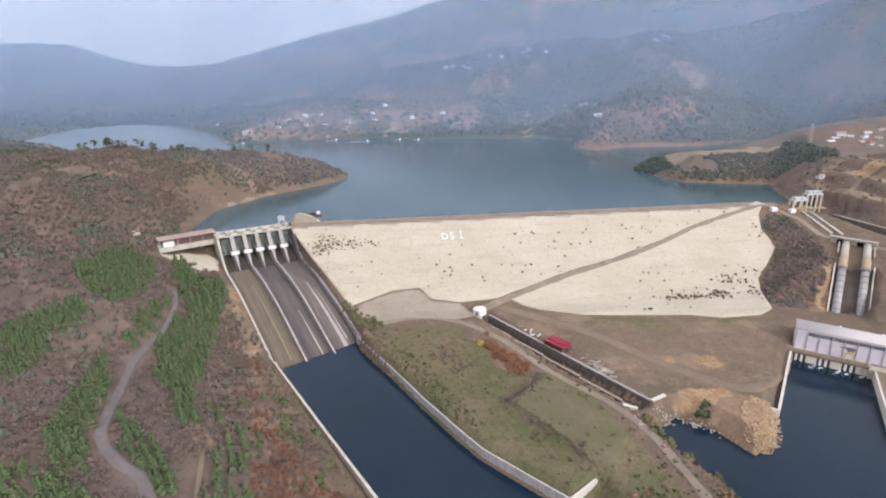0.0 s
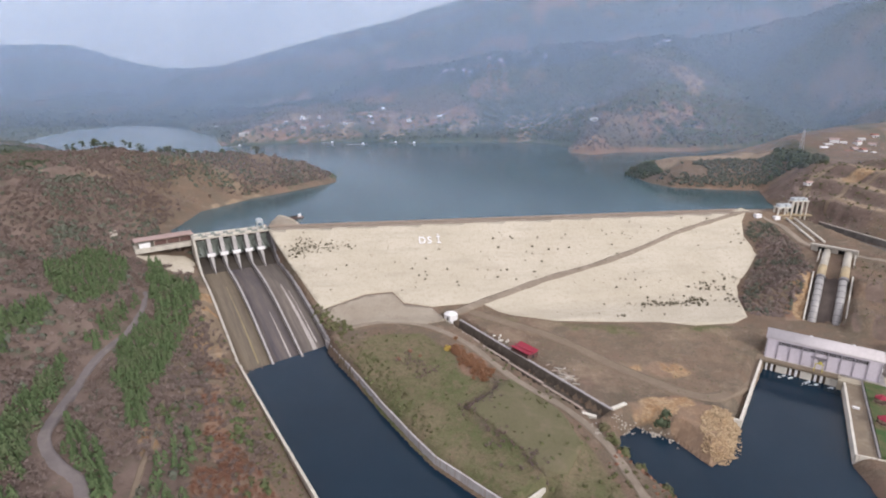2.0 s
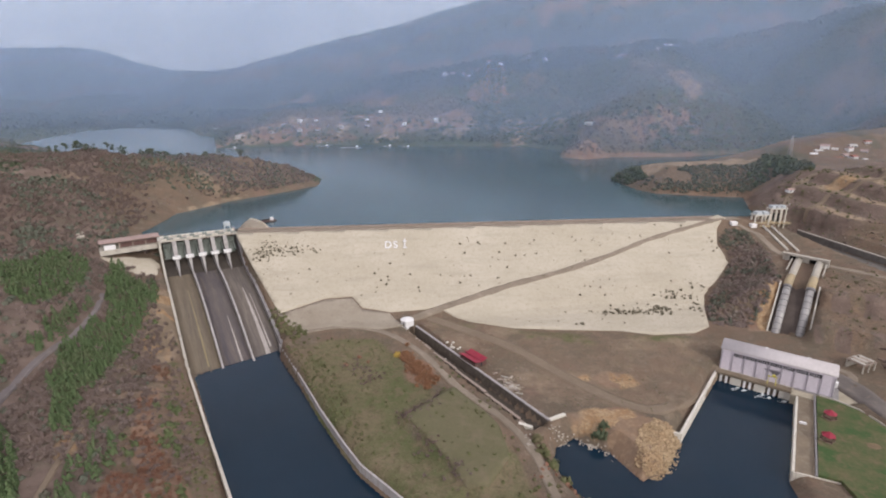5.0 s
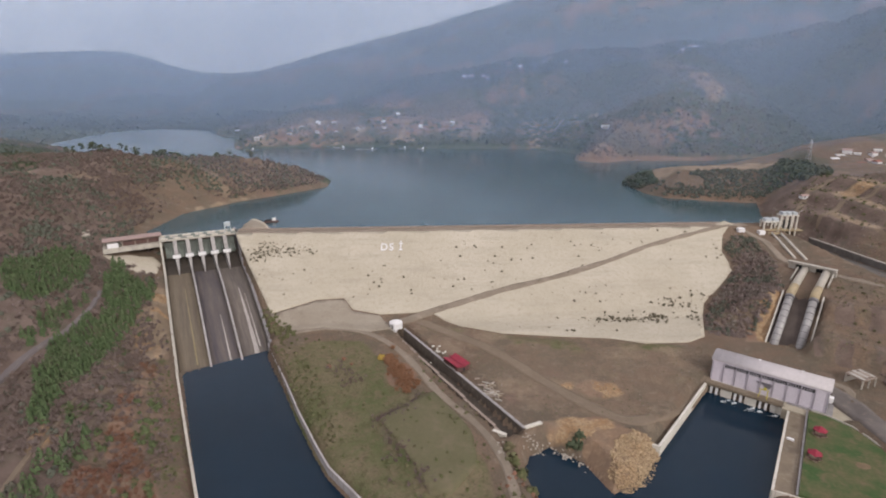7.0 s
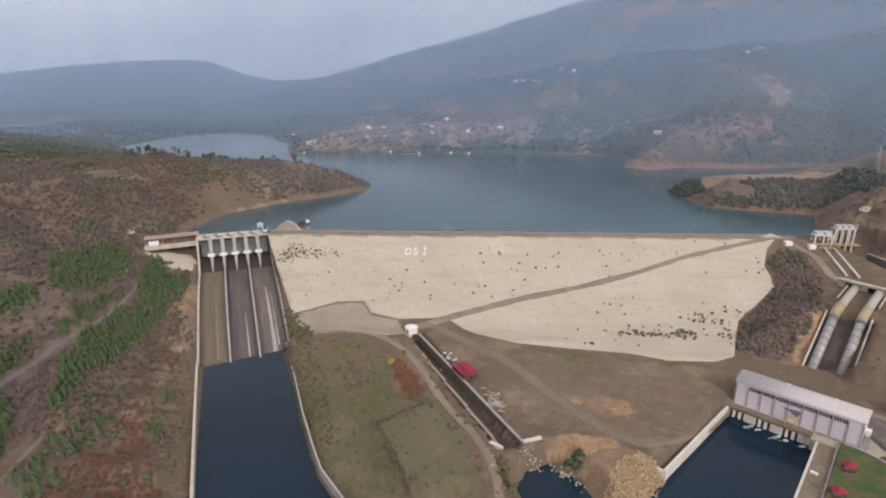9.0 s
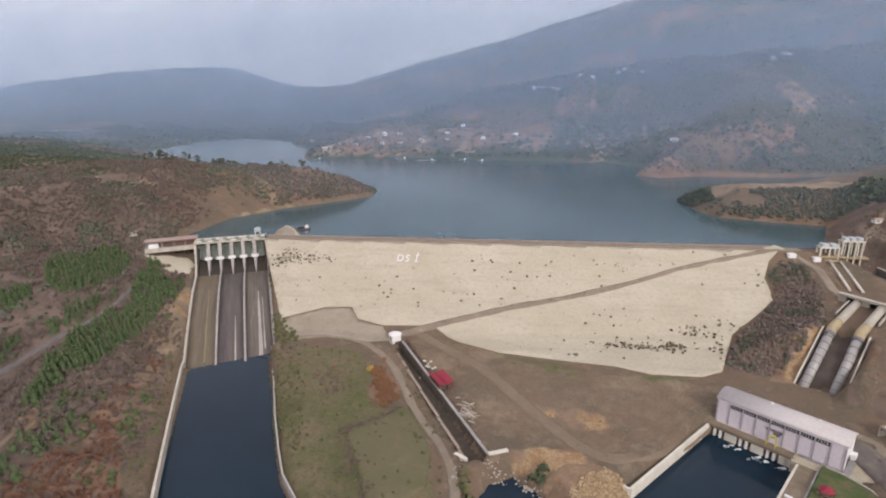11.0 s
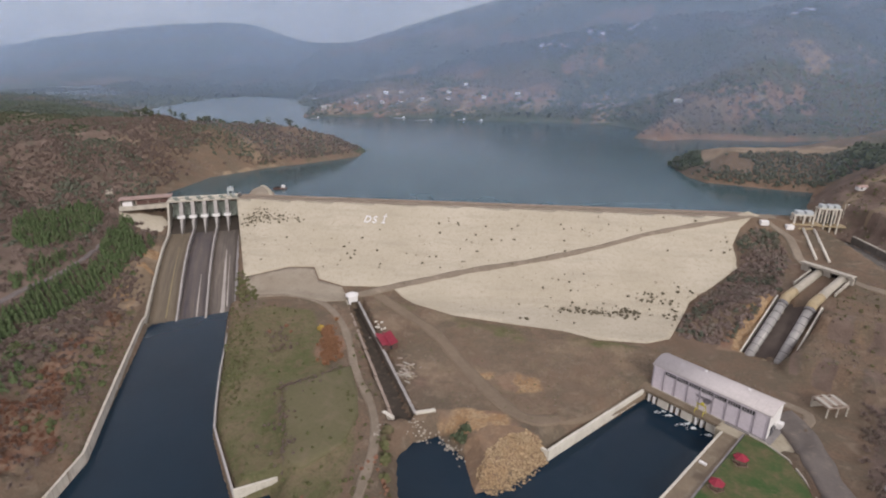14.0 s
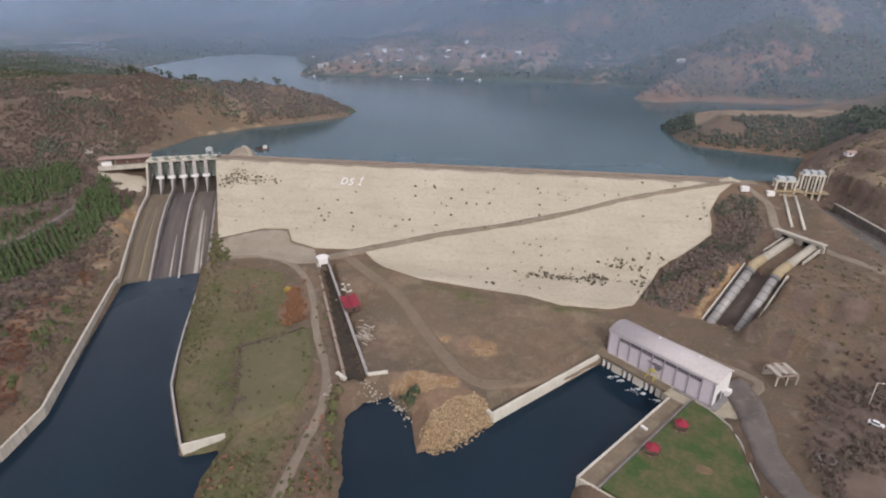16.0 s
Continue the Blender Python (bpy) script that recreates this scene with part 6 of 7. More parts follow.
def grown(shapes, xy, size, rng, sink=0.1, squash=None):
    """All plants of a kind: shapes taken in turn, turned and scaled, standing on the land."""
    z = land(xy[:, 0], xy[:, 1])
    out = []
    pick = rng.integers(0, len(shapes), len(xy))
    for k, sh in enumerate(shapes):
        sel = pick == k
        if not sel.any():
            continue
        a = rng.uniform(0, 2 * math.pi, sel.sum())
        c, s = np.cos(a)[:, None], np.sin(a)[:, None]
        sz = size[sel][:, None]
        wd = sz * rng.uniform(0.85, 1.25, sz.shape)
        x = xy[sel, 0][:, None] + wd * (sh[None, :, 0] * c - sh[None, :, 1] * s)
        y = xy[sel, 1][:, None] + wd * (sh[None, :, 0] * s + sh[None, :, 1] * c)
        zz = z[sel][:, None] - sink * sz + sz * sh[None, :, 2]
        out.append(np.stack([x, y, zz], -1).reshape(-1, 3))
    return np.concatenate(out)


def stuff(name, verts, material, label, category):
    ob = new(name, tri_mesh(name, verts, material))
    return tagged(ob, label, category, kind="stuff")


def inside(poly, xy):
    return signed(poly, xy[:, 0], xy[:, 1]) < 0


def spots(poly, spacing, rng, jitter=0.45, turn=0.0, ratio=1.0):
    """Points in a polygon on a shaken grid."""
    p = np.array(poly)
    c, mid = radians(turn), p.mean(0)
    rot = np.array([[math.cos(c), -math.sin(c)], [math.sin(c), math.cos(c)]])
    q = (p - mid) @ rot
    lo, hi = q.min(0), q.max(0)
    gx, gy = np.meshgrid(np.arange(lo[0], hi[0], spacing), np.arange(lo[1], hi[1], spacing * ratio))
    g = np.column_stack([gx.ravel(), gy.ravel()])
    g = g + rng.uniform(-jitter, jitter, g.shape) * spacing
    g = g @ rot.T + mid
    return g[inside(poly, g)]


PINE_BLOCKS = [   # outline, spacing, shake, turn of the rows, height
    ([(-125, 205), (-127, 228), (-111, 235), (-106, 217), (-98, 189), (-92, 168), (-83, 151), (-87, 147), (-99, 167), (-109, 175), (-115, 191)], 2.7, 0.2, 62, 5.2),
    ([(-122, 147), (-134, 186), (-121, 166), (-111, 145), (-106, 132), (-98, 119), (-102, 115), (-108, 118), (-116, 132)], 2.7, 0.2, 62, 5.2),
    ([(-109, 151), (-98, 145), (-87, 134), (-77, 125), (-75, 119), (-80, 118), (-91, 127), (-100, 136)], 2.7, 0.25, 40, 4.8),
    ([(-162, 301), (-148, 303), (-133, 294), (-116, 262), (-110, 238), (-119, 227), (-133, 249), (-146, 268)], 2.9, 0.4, 20, 6.6),
    ([(-187, 250), (-190, 290), (-168, 288), (-152, 264), (-145, 230), (-151, 218), (-163, 224)], 2.9, 0.4, 20, 5.6),
    ([(-133, 199), (-138, 216), (-136, 242), (-129, 232), (-127, 212), (-128, 196)], 2.9, 0.4, 20, 5.2),
    ([(-165, 172), (-163, 190), (-157, 214), (-149, 204), (-150, 183), (-144, 160), (-140, 146)], 2.8, 0.25, 70, 5.0),
    ([(-79, 157), (-72, 158), (-64, 143), (-52, 122), (-50, 108), (-64, 112), (-70, 130)], 3.4, 0.45, 30, 4.8),
    ([(-116, 108), (-109, 117), (-102, 115), (-94, 113), (-86, 108), (-84, 96), (-108, 96)], 3.0, 0.4, 30, 4.8),
]
PINES = [pine_shape(RNG) for _ in range(5)]
spots_all, tall_all = [], []
for k, (blk, gap_, shake, turn_, high) in enumerate(PINE_BLOCKS):
    q = spots(blk, gap_, RNG, shake, turn_, 0.72 if shake < 0.3 else 0.95)
    q = q[fbm(q[:, 0], q[:, 1], 9, 2, 77) + 0.06 * np.minimum(-signed(blk, q[:, 0], q[:, 1]), 4) + RNG.uniform(-0.12, 0.12, len(q)) > (-0.3 if k < 7 else -0.05)]
    spots_all.append(q)
    tall_all.append(high * RNG.uniform(0.72, 1.22, len(q)))
pines = np.concatenate(spots_all)
# keep them off the road
road = [(-83, 119), (-94, 126), (-104, 134), (-110, 145), (-118, 167), (-125, 190), (-125, 212), (-131, 236), (-140, 256)]
gap = np.min([np.abs(signed([p, q, (q[0] + 0.01, q[1] + 0.01)], pines[:, 0], pines[:, 1])) for p, q in zip(road, road[1:])], axis=0)
keep = (gap > 2.8) & ~inside([(-148, 283), (-128, 275), (-126, 312), (-148, 318)], pines) & ~inside([(-172, 290), (-146, 290), (-146, 320), (-172, 320)], pines)
pines, tall = pines[keep], np.concatenate(tall_all)[keep]
near = (pines[:, 1] < 205) & (pines[:, 0] > -140)
first = np.flatnonzero(near)[:280]
trunk_me = None
crowns = [tri_mesh("crown", sh * np.array([1, 1, 1]), "pine") for sh in PINES]
bm = tube([(0, 0, -0.1), (0, 0, 0.55)], [0.035, 0.015], 6)
trunk_me = bpy.data.meshes.new("trunk")
bm.to_mesh(trunk_me)
bm.free()
trunk_me.materials.append(M["bark"])
for i in first:
    x, y = pines[i]
    t = new("pine_tree")
    t.matrix_world = Matrix.LocRotScale((x, y, height(x, y)), Euler((0, 0, RNG.uniform(0, 6.28))), (tall[i] * RNG.uniform(0.9, 1.2), tall[i] * RNG.uniform(0.9, 1.2), tall[i]))
    tagged(t, "young green pine in the hillside plantation", "tree", group="planted pines")
    for n_, me in (("trunk", trunk_me), ("crown", crowns[i % 5])):
        o = new(n_, me)
        o.parent = t
rest = np.setdiff1d(np.arange(len(pines)), first)
stuff("pine_wood", grown(PINES, pines[rest], tall[rest], RNG), "pine", "dense young pine plantation on the hillside", "trees")

TWIGS = [twig_shape(RNG, 46, 0.024) for _ in range(5)]
FINE = [twig_shape(RNG, 75, 0.02) for _ in range(6)]
BUSHES = [bush_shape(RNG) for _ in range(5)]
SOFT = [bush_shape(RNG, 84, 0.8, 0.115, 0.45) for _ in range(6)]
TINY = [bush_shape(RNG, 8, 0.75, 0.42) for _ in range(6)]
SMALL = [bush_shape(RNG, 16, 0.7, 0.34) for _ in range(6)]


def free(q, margin=2.5):
    """Spots that lie on dry, open ground."""
    ok = (signed(RESERVOIR, q[:, 0], q[:, 1]) > margin) & (signed(RIVER, q[:, 0], q[:, 1]) > margin) & (signed(CHUTE, q[:, 0], q[:, 1]) > 2.5) & (signed(CANAL, q[:, 0], q[:, 1]) > 1.5)
    ok &= ~inside([(-172, 292), (-136, 294), (-136, 322), (-170, 312)], q)
    g = np.min([np.abs(signed([a, b, (b[0] + 0.01, b[1] + 0.01)], q[:, 0], q[:, 1])) for a, b in zip(road, road[1:])], axis=0)
    return q[ok & (g > 3.2)]


# brushwood on the western hill and the cape
west_hill = [(-60, 115), (-75, 180), (-95, 225), (-128, 285), (-140, 318), (-175, 335), (-180, 395), (-155, 442), (-125, 482), (-100, 517), (-106, 550), (-200, 605), (-330, 600), (-340, 300), (-230, 180), (-160, 100)]
q = spots(west_hill, 2.7, RNG, 0.5)
q = free(q[fbm(q[:, 0], q[:, 1], 30, 3, 15) + RNG.uniform(-0.25, 0.25, len(q)) > -0.12])
stuff("brushwood", grown(TWIGS, q, RNG.uniform(1.4, 3.2, len(q)), RNG), "brush", "leafless brown brushwood on the winter hillside", "shrubs")
q = spots(west_hill, 8.0, RNG, 0.5)
q = free(q[fbm(q[:, 0], q[:, 1], 45, 3, 25) + RNG.uniform(-0.15, 0.15, len(q)) > 0.03])
stuff("scrub", grown(BUSHES, q, RNG.uniform(1.4, 3.6, len(q)), RNG), "scrub", "dark evergreen scrub scattered over the hillside", "shrubs")
q = spots(west_hill, 3.6, RNG, 0.5)
q = free(q[fbm(q[:, 0], q[:, 1], 26, 3, 28) + RNG.uniform(-0.12, 0.12, len(q)) > 0.1])
stuff("scrub", grown(SMALL, q, RNG.uniform(1.6, 3.6, len(q)), RNG), "scrub", "grey-green scrub in clumps on the hillside", "shrubs")
q = np.concatenate([spots(p_, 3.4, RNG, 0.5) for p_ in ([(-268, 305), (-248, 330), (-232, 352), (-215, 345), (-200, 318), (-195, 285), (-212, 290), (-226, 312)], [(-240, 210), (-215, 262), (-196, 258), (-186, 225), (-205, 200)],
                                                       [(-232, 365), (-214, 376), (-200, 362), (-206, 345), (-224, 348)], [(-246, 342), (-240, 356), (-228, 352), (-234, 338)], [(-212, 300), (-195, 300), (-178, 262), (-200, 270)])])
q = free(q[fbm(q[:, 0], q[:, 1], 16, 3, 26) + RNG.uniform(-0.1, 0.1, len(q)) > -0.12])
stuff("hill_scrub", grown(BUSHES, q, RNG.uniform(2.2, 4.6, len(q)), RNG), "scrub", "dark grey-green scrub wood in the folds of the hill", "shrubs")
q = free(spots([(-300, 385), (-262, 440), (-215, 485), (-150, 520), (-120, 530), (-160, 560), (-330, 600), (-420, 480)], 5.5, RNG, 0.5))
stuff("cape_scrub", grown(BUSHES, q, RNG.uniform(1.6, 3.0, len(q)), RNG), "scrub", "low green scrub on top of the cape", "shrubs")
q = free(spots([(-284, 290), (-276, 350), (-268, 392), (-282, 430), (-345, 482), (-600, 520), (-600, 250)], 4.2, RNG, 0.5))
q = np.concatenate([q, free(spots([(-345, 482), (-600, 520), (-800, 400), (-1000, 800), (-700, 820), (-530, 700), (-400, 575)], 6.5, RNG, 0.5))])
stuff("plateau_wood", grown(BUSHES, q, RNG.uniform(2.6, 4.6, len(q)), RNG, 0.3), "dark_leaf", "dark low pine wood on the plateau", "trees")
slip_poly = [(-112, 255), (-90, 235), (-76, 205), (-48, 165), (-26, 130), (-22, 110), (-52, 110), (-72, 150), (-92, 200)]
rust_poly = [(-93, 214), (-83, 212), (-71, 176), (-46, 147), (-30, 132), (-30, 112), (-54, 112), (-62, 147), (-76, 176)]
q = free(spots(rust_poly, 1.9, RNG, 0.5), 1.5)
q = q[fbm(q[:, 0], q[:, 1], 9, 3, 54) > -0.12]
stuff("bank_brush", grown(FINE, q, RNG.uniform(0.9, 2.4, len(q)), RNG), "rusty_brush", "rusty dry shrubs on the eroded bank", "shrubs")
q = free(spots(slip_poly, 2.7, RNG, 0.5), 1.5)
q = q[fbm(q[:, 0], q[:, 1], 14, 3, 55) > -0.3]
stuff("bank_brushwood", grown(FINE, q, RNG.uniform(0.8, 2.2, len(q)), RNG), "brush", "bare brown shrubs on the eroded bank", "shrubs")
q = np.concatenate([np.column_stack([RNG.normal(x, 2.6, n_), RNG.normal(y, 3.6, n_)]) for x, y, n_ in
                    ((-61, 169, 12), (-57, 163, 10), (-68, 182, 8), (-79, 171, 10), (-101, 215, 8), (-82, 161, 9), (-101, 258, 8), (-88, 237, 6), (-66, 150, 8), (-44, 140, 8), (-108, 240, 7))])
q = free(q, 1.5)
stuff("bank_scrub", grown(SOFT, q, RNG.uniform(1.8, 4.4, len(q)), RNG, 0.2), "bank_leaf", "green shrubs in clumps on the eroded bank", "shrubs")
q = free(spots([(-82, 218), (-92, 222), (-66, 178), (-44, 146), (-26, 128), (-20, 134), (-46, 173)], 2.4, RNG, 0.5), 1.0)
stuff("bank_grass", grown(SMALL, q, RNG.uniform(0.5, 1.3, len(q)), RNG), "olive", "dry olive grass above the basin wall", "grass")

# thicket between the dam and the penstocks, and the gully east of the power house
q = spots([(181, 270), (187, 292), (206, 317), (219, 334), (219, 352), (228, 368), (241, 366), (241, 335), (226, 294), (207, 274), (196, 266)], 2.0, RNG, 0.5)
n = len(q)
kind = (3 * (fbm(q[:, 0], q[:, 1], 14, 2, 52) + 0.5) + RNG.uniform(-0.6, 0.6, n)).astype(int) % 3
for k, (shapes, mat, lab) in enumerate(((SOFT, "thicket_leaf", "dense grey-brown thicket beside the dam"), (SOFT, "brush", "bare brown thicket beside the dam"), (SOFT, "scrub", "dark scrub in the thicket beside the dam"))):
    sel = q[kind == k]
    stuff("thicket", grown(shapes, sel, RNG.uniform(2.2, 4.4, len(sel)), RNG, 0.35), mat, lab, "shrubs")
q = spots([(236, 215), (243, 238), (262, 240), (300, 230), (300, 120), (234, 120), (228, 160), (227, 195)], 2.1, RNG, 0.5)
q = q[(np.hypot(q[:, 0] - 252, q[:, 1] - 207) > 6) & (fbm(q[:, 0], q[:, 1], 22, 3, 33) > -0.2)]
stuff("gully_scrub", grown(FINE, q[::2] + 1.1, RNG.uniform(0.8, 2.2, len(q[::2])), RNG), "brush", "bare brown brush in the gully", "shrubs")
stuff("gully_brush", grown(SOFT, q[fbm(q[:, 0], q[:, 1], 13, 2, 34) > -0.1], RNG.uniform(1.4, 3.6, int((fbm(q[:, 0], q[:, 1], 13, 2, 34) > -0.1).sum())), RNG, 0.25), "gloom_brush", "dark leafless brush in the gully", "shrubs")
q = spots([(236, 250), (262, 238), (330, 215), (330, 300), (262, 300), (243, 282)], 6.0, RNG, 0.5)
q = q[signed(HILL_CUT, q[:, 0], q[:, 1]) > 2]
stuff("bluff_scrub", grown(SOFT, q, RNG.uniform(0.8, 2.2, len(q)), RNG), "tuft", "dry olive scrub on the bluff", "shrubs")
q = free(spots([(268, 385), (420, 300), (600, 330), (600, 480), (430, 470), (300, 450)], 8.0, RNG, 0.5))
stuff("terrace_scrub", grown(BUSHES, q, RNG.uniform(1.0, 2.6, len(q)), RNG), "olive", "scattered scrub on the cut terraces", "shrubs")

# headland across the inlet
q = free(spots([(199, 554), (208, 508), (222, 488), (258, 478), (292, 473), (345, 470), (350, 520), (300, 504), (222, 511), (214, 540)], 2.4, RNG, 0.5), 1.0)
q = q[fbm(q[:, 0], q[:, 1], 20, 3, 35) > -0.2]
stuff("headland_scrub", grown(BUSHES, q, RNG.uniform(1.6, 4.2, len(q)), RNG), "scrub", "dark green scrub on the headland's flank", "shrubs")
q = free(spots([(199, 554), (206, 520), (222, 512), (222, 540), (212, 560)], 2.6, RNG, 0.4), 0.8)
stuff("headland_grove", grown(BUSHES, q, RNG.uniform(3.5, 6.0, len(q)), RNG), "dark_leaf", "dark grove on the tip of the headland", "trees")
q = free(spots([(300, 474), (345, 472), (345, 505), (318, 500), (300, 490)], 3.2, RNG, 0.5), 1.0)
stuff("headland_wood", grown(BUSHES, q, RNG.uniform(3, 5.5, len(q)), RNG), "dark_leaf", "dark wood on the headland's flank above the inlet", "trees")
q = free(spots([(318, 462), (318, 510), (335, 528), (350, 510), (345, 470), (330, 448)], 3.6, RNG, 0.5))
stuff("headland_wood", grown(BUSHES, q, RNG.uniform(4, 7, len(q)), RNG), "dark_leaf", "dark wood above the inlet", "trees")

# flats and toe of the dam
q = np.concatenate([spots([(-66, 276), (-52, 270), (-30, 252), (-36, 244), (-50, 256), (-62, 270)], 2.6, RNG, 0.5), spots([(-56, 262), (-40, 256), (-38, 246), (-50, 252)], 3.0, RNG, 0.5)])
stuff("toe_scrub", grown(BUSHES, q, RNG.uniform(1.4, 3.2, len(q)), RNG), "olive", "olive scrub beside the spillway wall", "shrubs")
q = spots([(28, 222), (48, 196), (68, 172), (66, 168), (52, 186), (38, 204), (26, 218)], 4.0, RNG, 0.5)
q = np.concatenate([q, spots([(55, 128), (78, 160), (92, 142), (98, 118), (84, 96), (64, 112)], 4.5, RNG, 0.5), spots([(34, 240), (44, 226), (66, 196), (69, 180), (60, 190), (40, 215)], 5, RNG, 0.5)])
q = free(q, 1.5)
stuff("canal_scrub", grown(BUSHES, q, RNG.uniform(0.7, 1.9, len(q)), RNG), "olive", "low scrub along the canal bank", "shrubs")
q = free(spots([(-40, 236), (0, 244), (22, 215), (44, 200), (44, 160), (56, 140), (38, 138), (4, 168)], 4.2, RNG, 0.5), 1.5)
stuff("grass_tufts", grown(SMALL, q, RNG.uniform(0.25, 0.6, len(q)), RNG), "tuft", "dry grass tufts on the tongue of land", "grass")
q = free(spots([(-30, 258), (60, 262), (176, 256), (190, 246), (160, 226), (130, 190), (90, 192)], 6.5, RNG, 0.5), 1.5)
stuff("yard_tufts", grown(SMALL, q, RNG.uniform(0.25, 0.7, len(q)), RNG), "tuft", "dry weeds in the dirt yard", "grass")


# ground cover: weeds, dead grass and seedlings
def cover(name, poly, spacing, lo, hi, mats, label, margin=1.0, thin=-0.1, seed=70):
    for j, mat in enumerate(mats):
        q = free(spots(poly, spacing, RNG, 0.5), margin)
        q = q[fbm(q[:, 0], q[:, 1], 18, 3, seed + 3 * j) > thin]
        stuff(name, grown(TINY, q, RNG.uniform(lo, hi, len(q)), RNG), mat, label, "plants")


TONGUE = [(-42, 240), (-20, 250), (6, 250), (24, 228), (46, 200), (64, 176), (76, 150), (80, 118), (60, 112), (40, 138), (5, 168), (-16, 200)]
cover("weeds", TONGUE, 2.2, 0.2, 0.6, ("tuft", "tuft"), "low weeds and dead grass on the tongue of land", 1.0, -0.02)
cover("weeds", [(22, 262), (60, 266), (100, 256), (176, 254), (200, 246), (225, 232), (214, 224), (178, 247), (150, 212), (128, 190), (96, 192), (60, 226)], 3.4, 0.25, 0.6, ("tuft", "dark_brush"), "dry weeds in the dirt yard", 1.0, 0.02)
cover("seedlings", west_hill, 4.2, 0.5, 1.5, ("brush", "brush"), "low dry growth on the winter hillside", 1.0, 0.0)
cover("weeds", [(205, 262), (232, 246), (262, 236), (330, 205), (345, 300), (262, 310), (246, 288), (236, 262)], 3.0, 0.3, 0.9, ("brush", "tuft"), "dry growth on the bluff", 1.0, -0.02)
cover("weeds", [(262, 400), (290, 300), (420, 260), (600, 330), (600, 480), (430, 470), (300, 450)], 6.0, 0.6, 1.8, ("brush", "tuft", "dark_brush"), "dry growth on the cut terraces", 1.0, 0.0)
cover("weeds", [(52, 126), (78, 160), (92, 142), (98, 118), (84, 96), (64, 112)], 2.4, 0.5, 1.6, ("rusty_brush", "olive"), "rusty growth on the river bank", 1.0, -0.05)


def single_bush(x, y, size, material, label, cat="bush"):
    ob = new("bush", tri_mesh("bush", bush_shape(RNG, 150, 0.85, 0.13, 0.4) * size * np.array([1.25, 1.25, 1]), material))
    ob.matrix_world = pose(x, y, height(x, y) - 0.1 * size, 0, 0, 40)
    return tagged(ob, label, cat, group="single bushes")


q = np.column_stack([RNG.uniform(0, 1, 150), RNG.uniform(-1, 1, 150)])
rim = [(52, 143), (45, 155), (36, 169), (25.5, 184), (28, 188), (37, 198), (38.5, 205)]
r_ = np.concatenate([np.linspace(a, b, 22) for a, b in zip(rim, rim[1:])]) + RNG.normal(0, 0.6, (132, 2))
stuff("rim_brush", grown(FINE, r_[::2], RNG.uniform(0.4, 1.2, len(r_[::2])), RNG), "brush", "dark dry brush along the edge of the mound", "shrubs")
q = np.column_stack([20 + 15 * q[:, 0] + RNG.normal(0, 2.0, 150) * (0.4 + q[:, 0]), 233 - 25 * q[:, 0] + RNG.normal(0, 2.6, 150)])
stuff("autumn_brush", grown(FINE, q, RNG.uniform(0.9, 2.6, len(q)), RNG), "orange_leaf", "thick orange-brown autumn brush beside the canal track", "shrubs")
q = np.concatenate([np.column_stack([RNG.normal(x, 3, 26), RNG.normal(y, 3, 26)]) for x, y in ((-1, 222), (6, 214), (27, 186), (34, 192), (36, 168), (46, 154))])
stuff("autumn_brush", grown(FINE, q, RNG.uniform(0.5, 1.4, len(q)), RNG), "brush", "dull brown brush along the edge of the mound", "shrubs")
q = free(spots([(-44, 238), (-36, 246), (-8, 214), (6, 186), (14, 166), (6, 168), (-12, 196)], 2.2, RNG, 0.5), 1.2)
stuff("wall_scrub", grown(FINE, q[::2], RNG.uniform(0.7, 1.6, len(q[::2])), RNG), "tuft", "dry brush along the basin wall", "shrubs")
stuff("wall_scrub", grown(SMALL, q[1::3], RNG.uniform(0.8, 1.8, len(q[1::3])), RNG), "olive", "olive scrub along the basin wall", "shrubs")
q = free(spots(TONGUE, 6.5, RNG, 0.5), 1.5)
stuff("tongue_scrub", grown(SMALL, q, RNG.uniform(0.5, 1.5, len(q)), RNG), "olive", "low olive scrub scattered over the tongue of land", "shrubs")
for k in range(10):
    f = k / 9
    single_bush(20 + 15 * f + RNG.normal(0, 1.3), 233 - 25 * f + RNG.normal(0, 2.2), RNG.uniform(0.8, 1.6), "orange_leaf", "orange autumn bush beside the canal track")
single_bush(17, 232, 3.6, "yellow_leaf", "yellow autumn bush beside the canal track")
for x, y, s_ in ((100.6, 179.2, 5.0), (102.6, 181.2, 3.4)):
    single_bush(x, y, s_, "dark_leaf", "dark green bush above the rocky shore")
for x, y, s_ in ((77, 166, 5.0), (80, 160, 4.6), (83, 152, 4.0), (76, 172, 4.0), (89, 144, 3.4)):
    single_bush(x, y, s_, "olive", "green willow bush at the water's edge")
for x, y, s_ in ((-47, 242, 2.2), (-1, 230, 2.0), (-6, 223, 1.8), (4, 226, 1.6)):
    single_bush(x, y, s_, "rusty_brush", "rusty shrub in the grass")

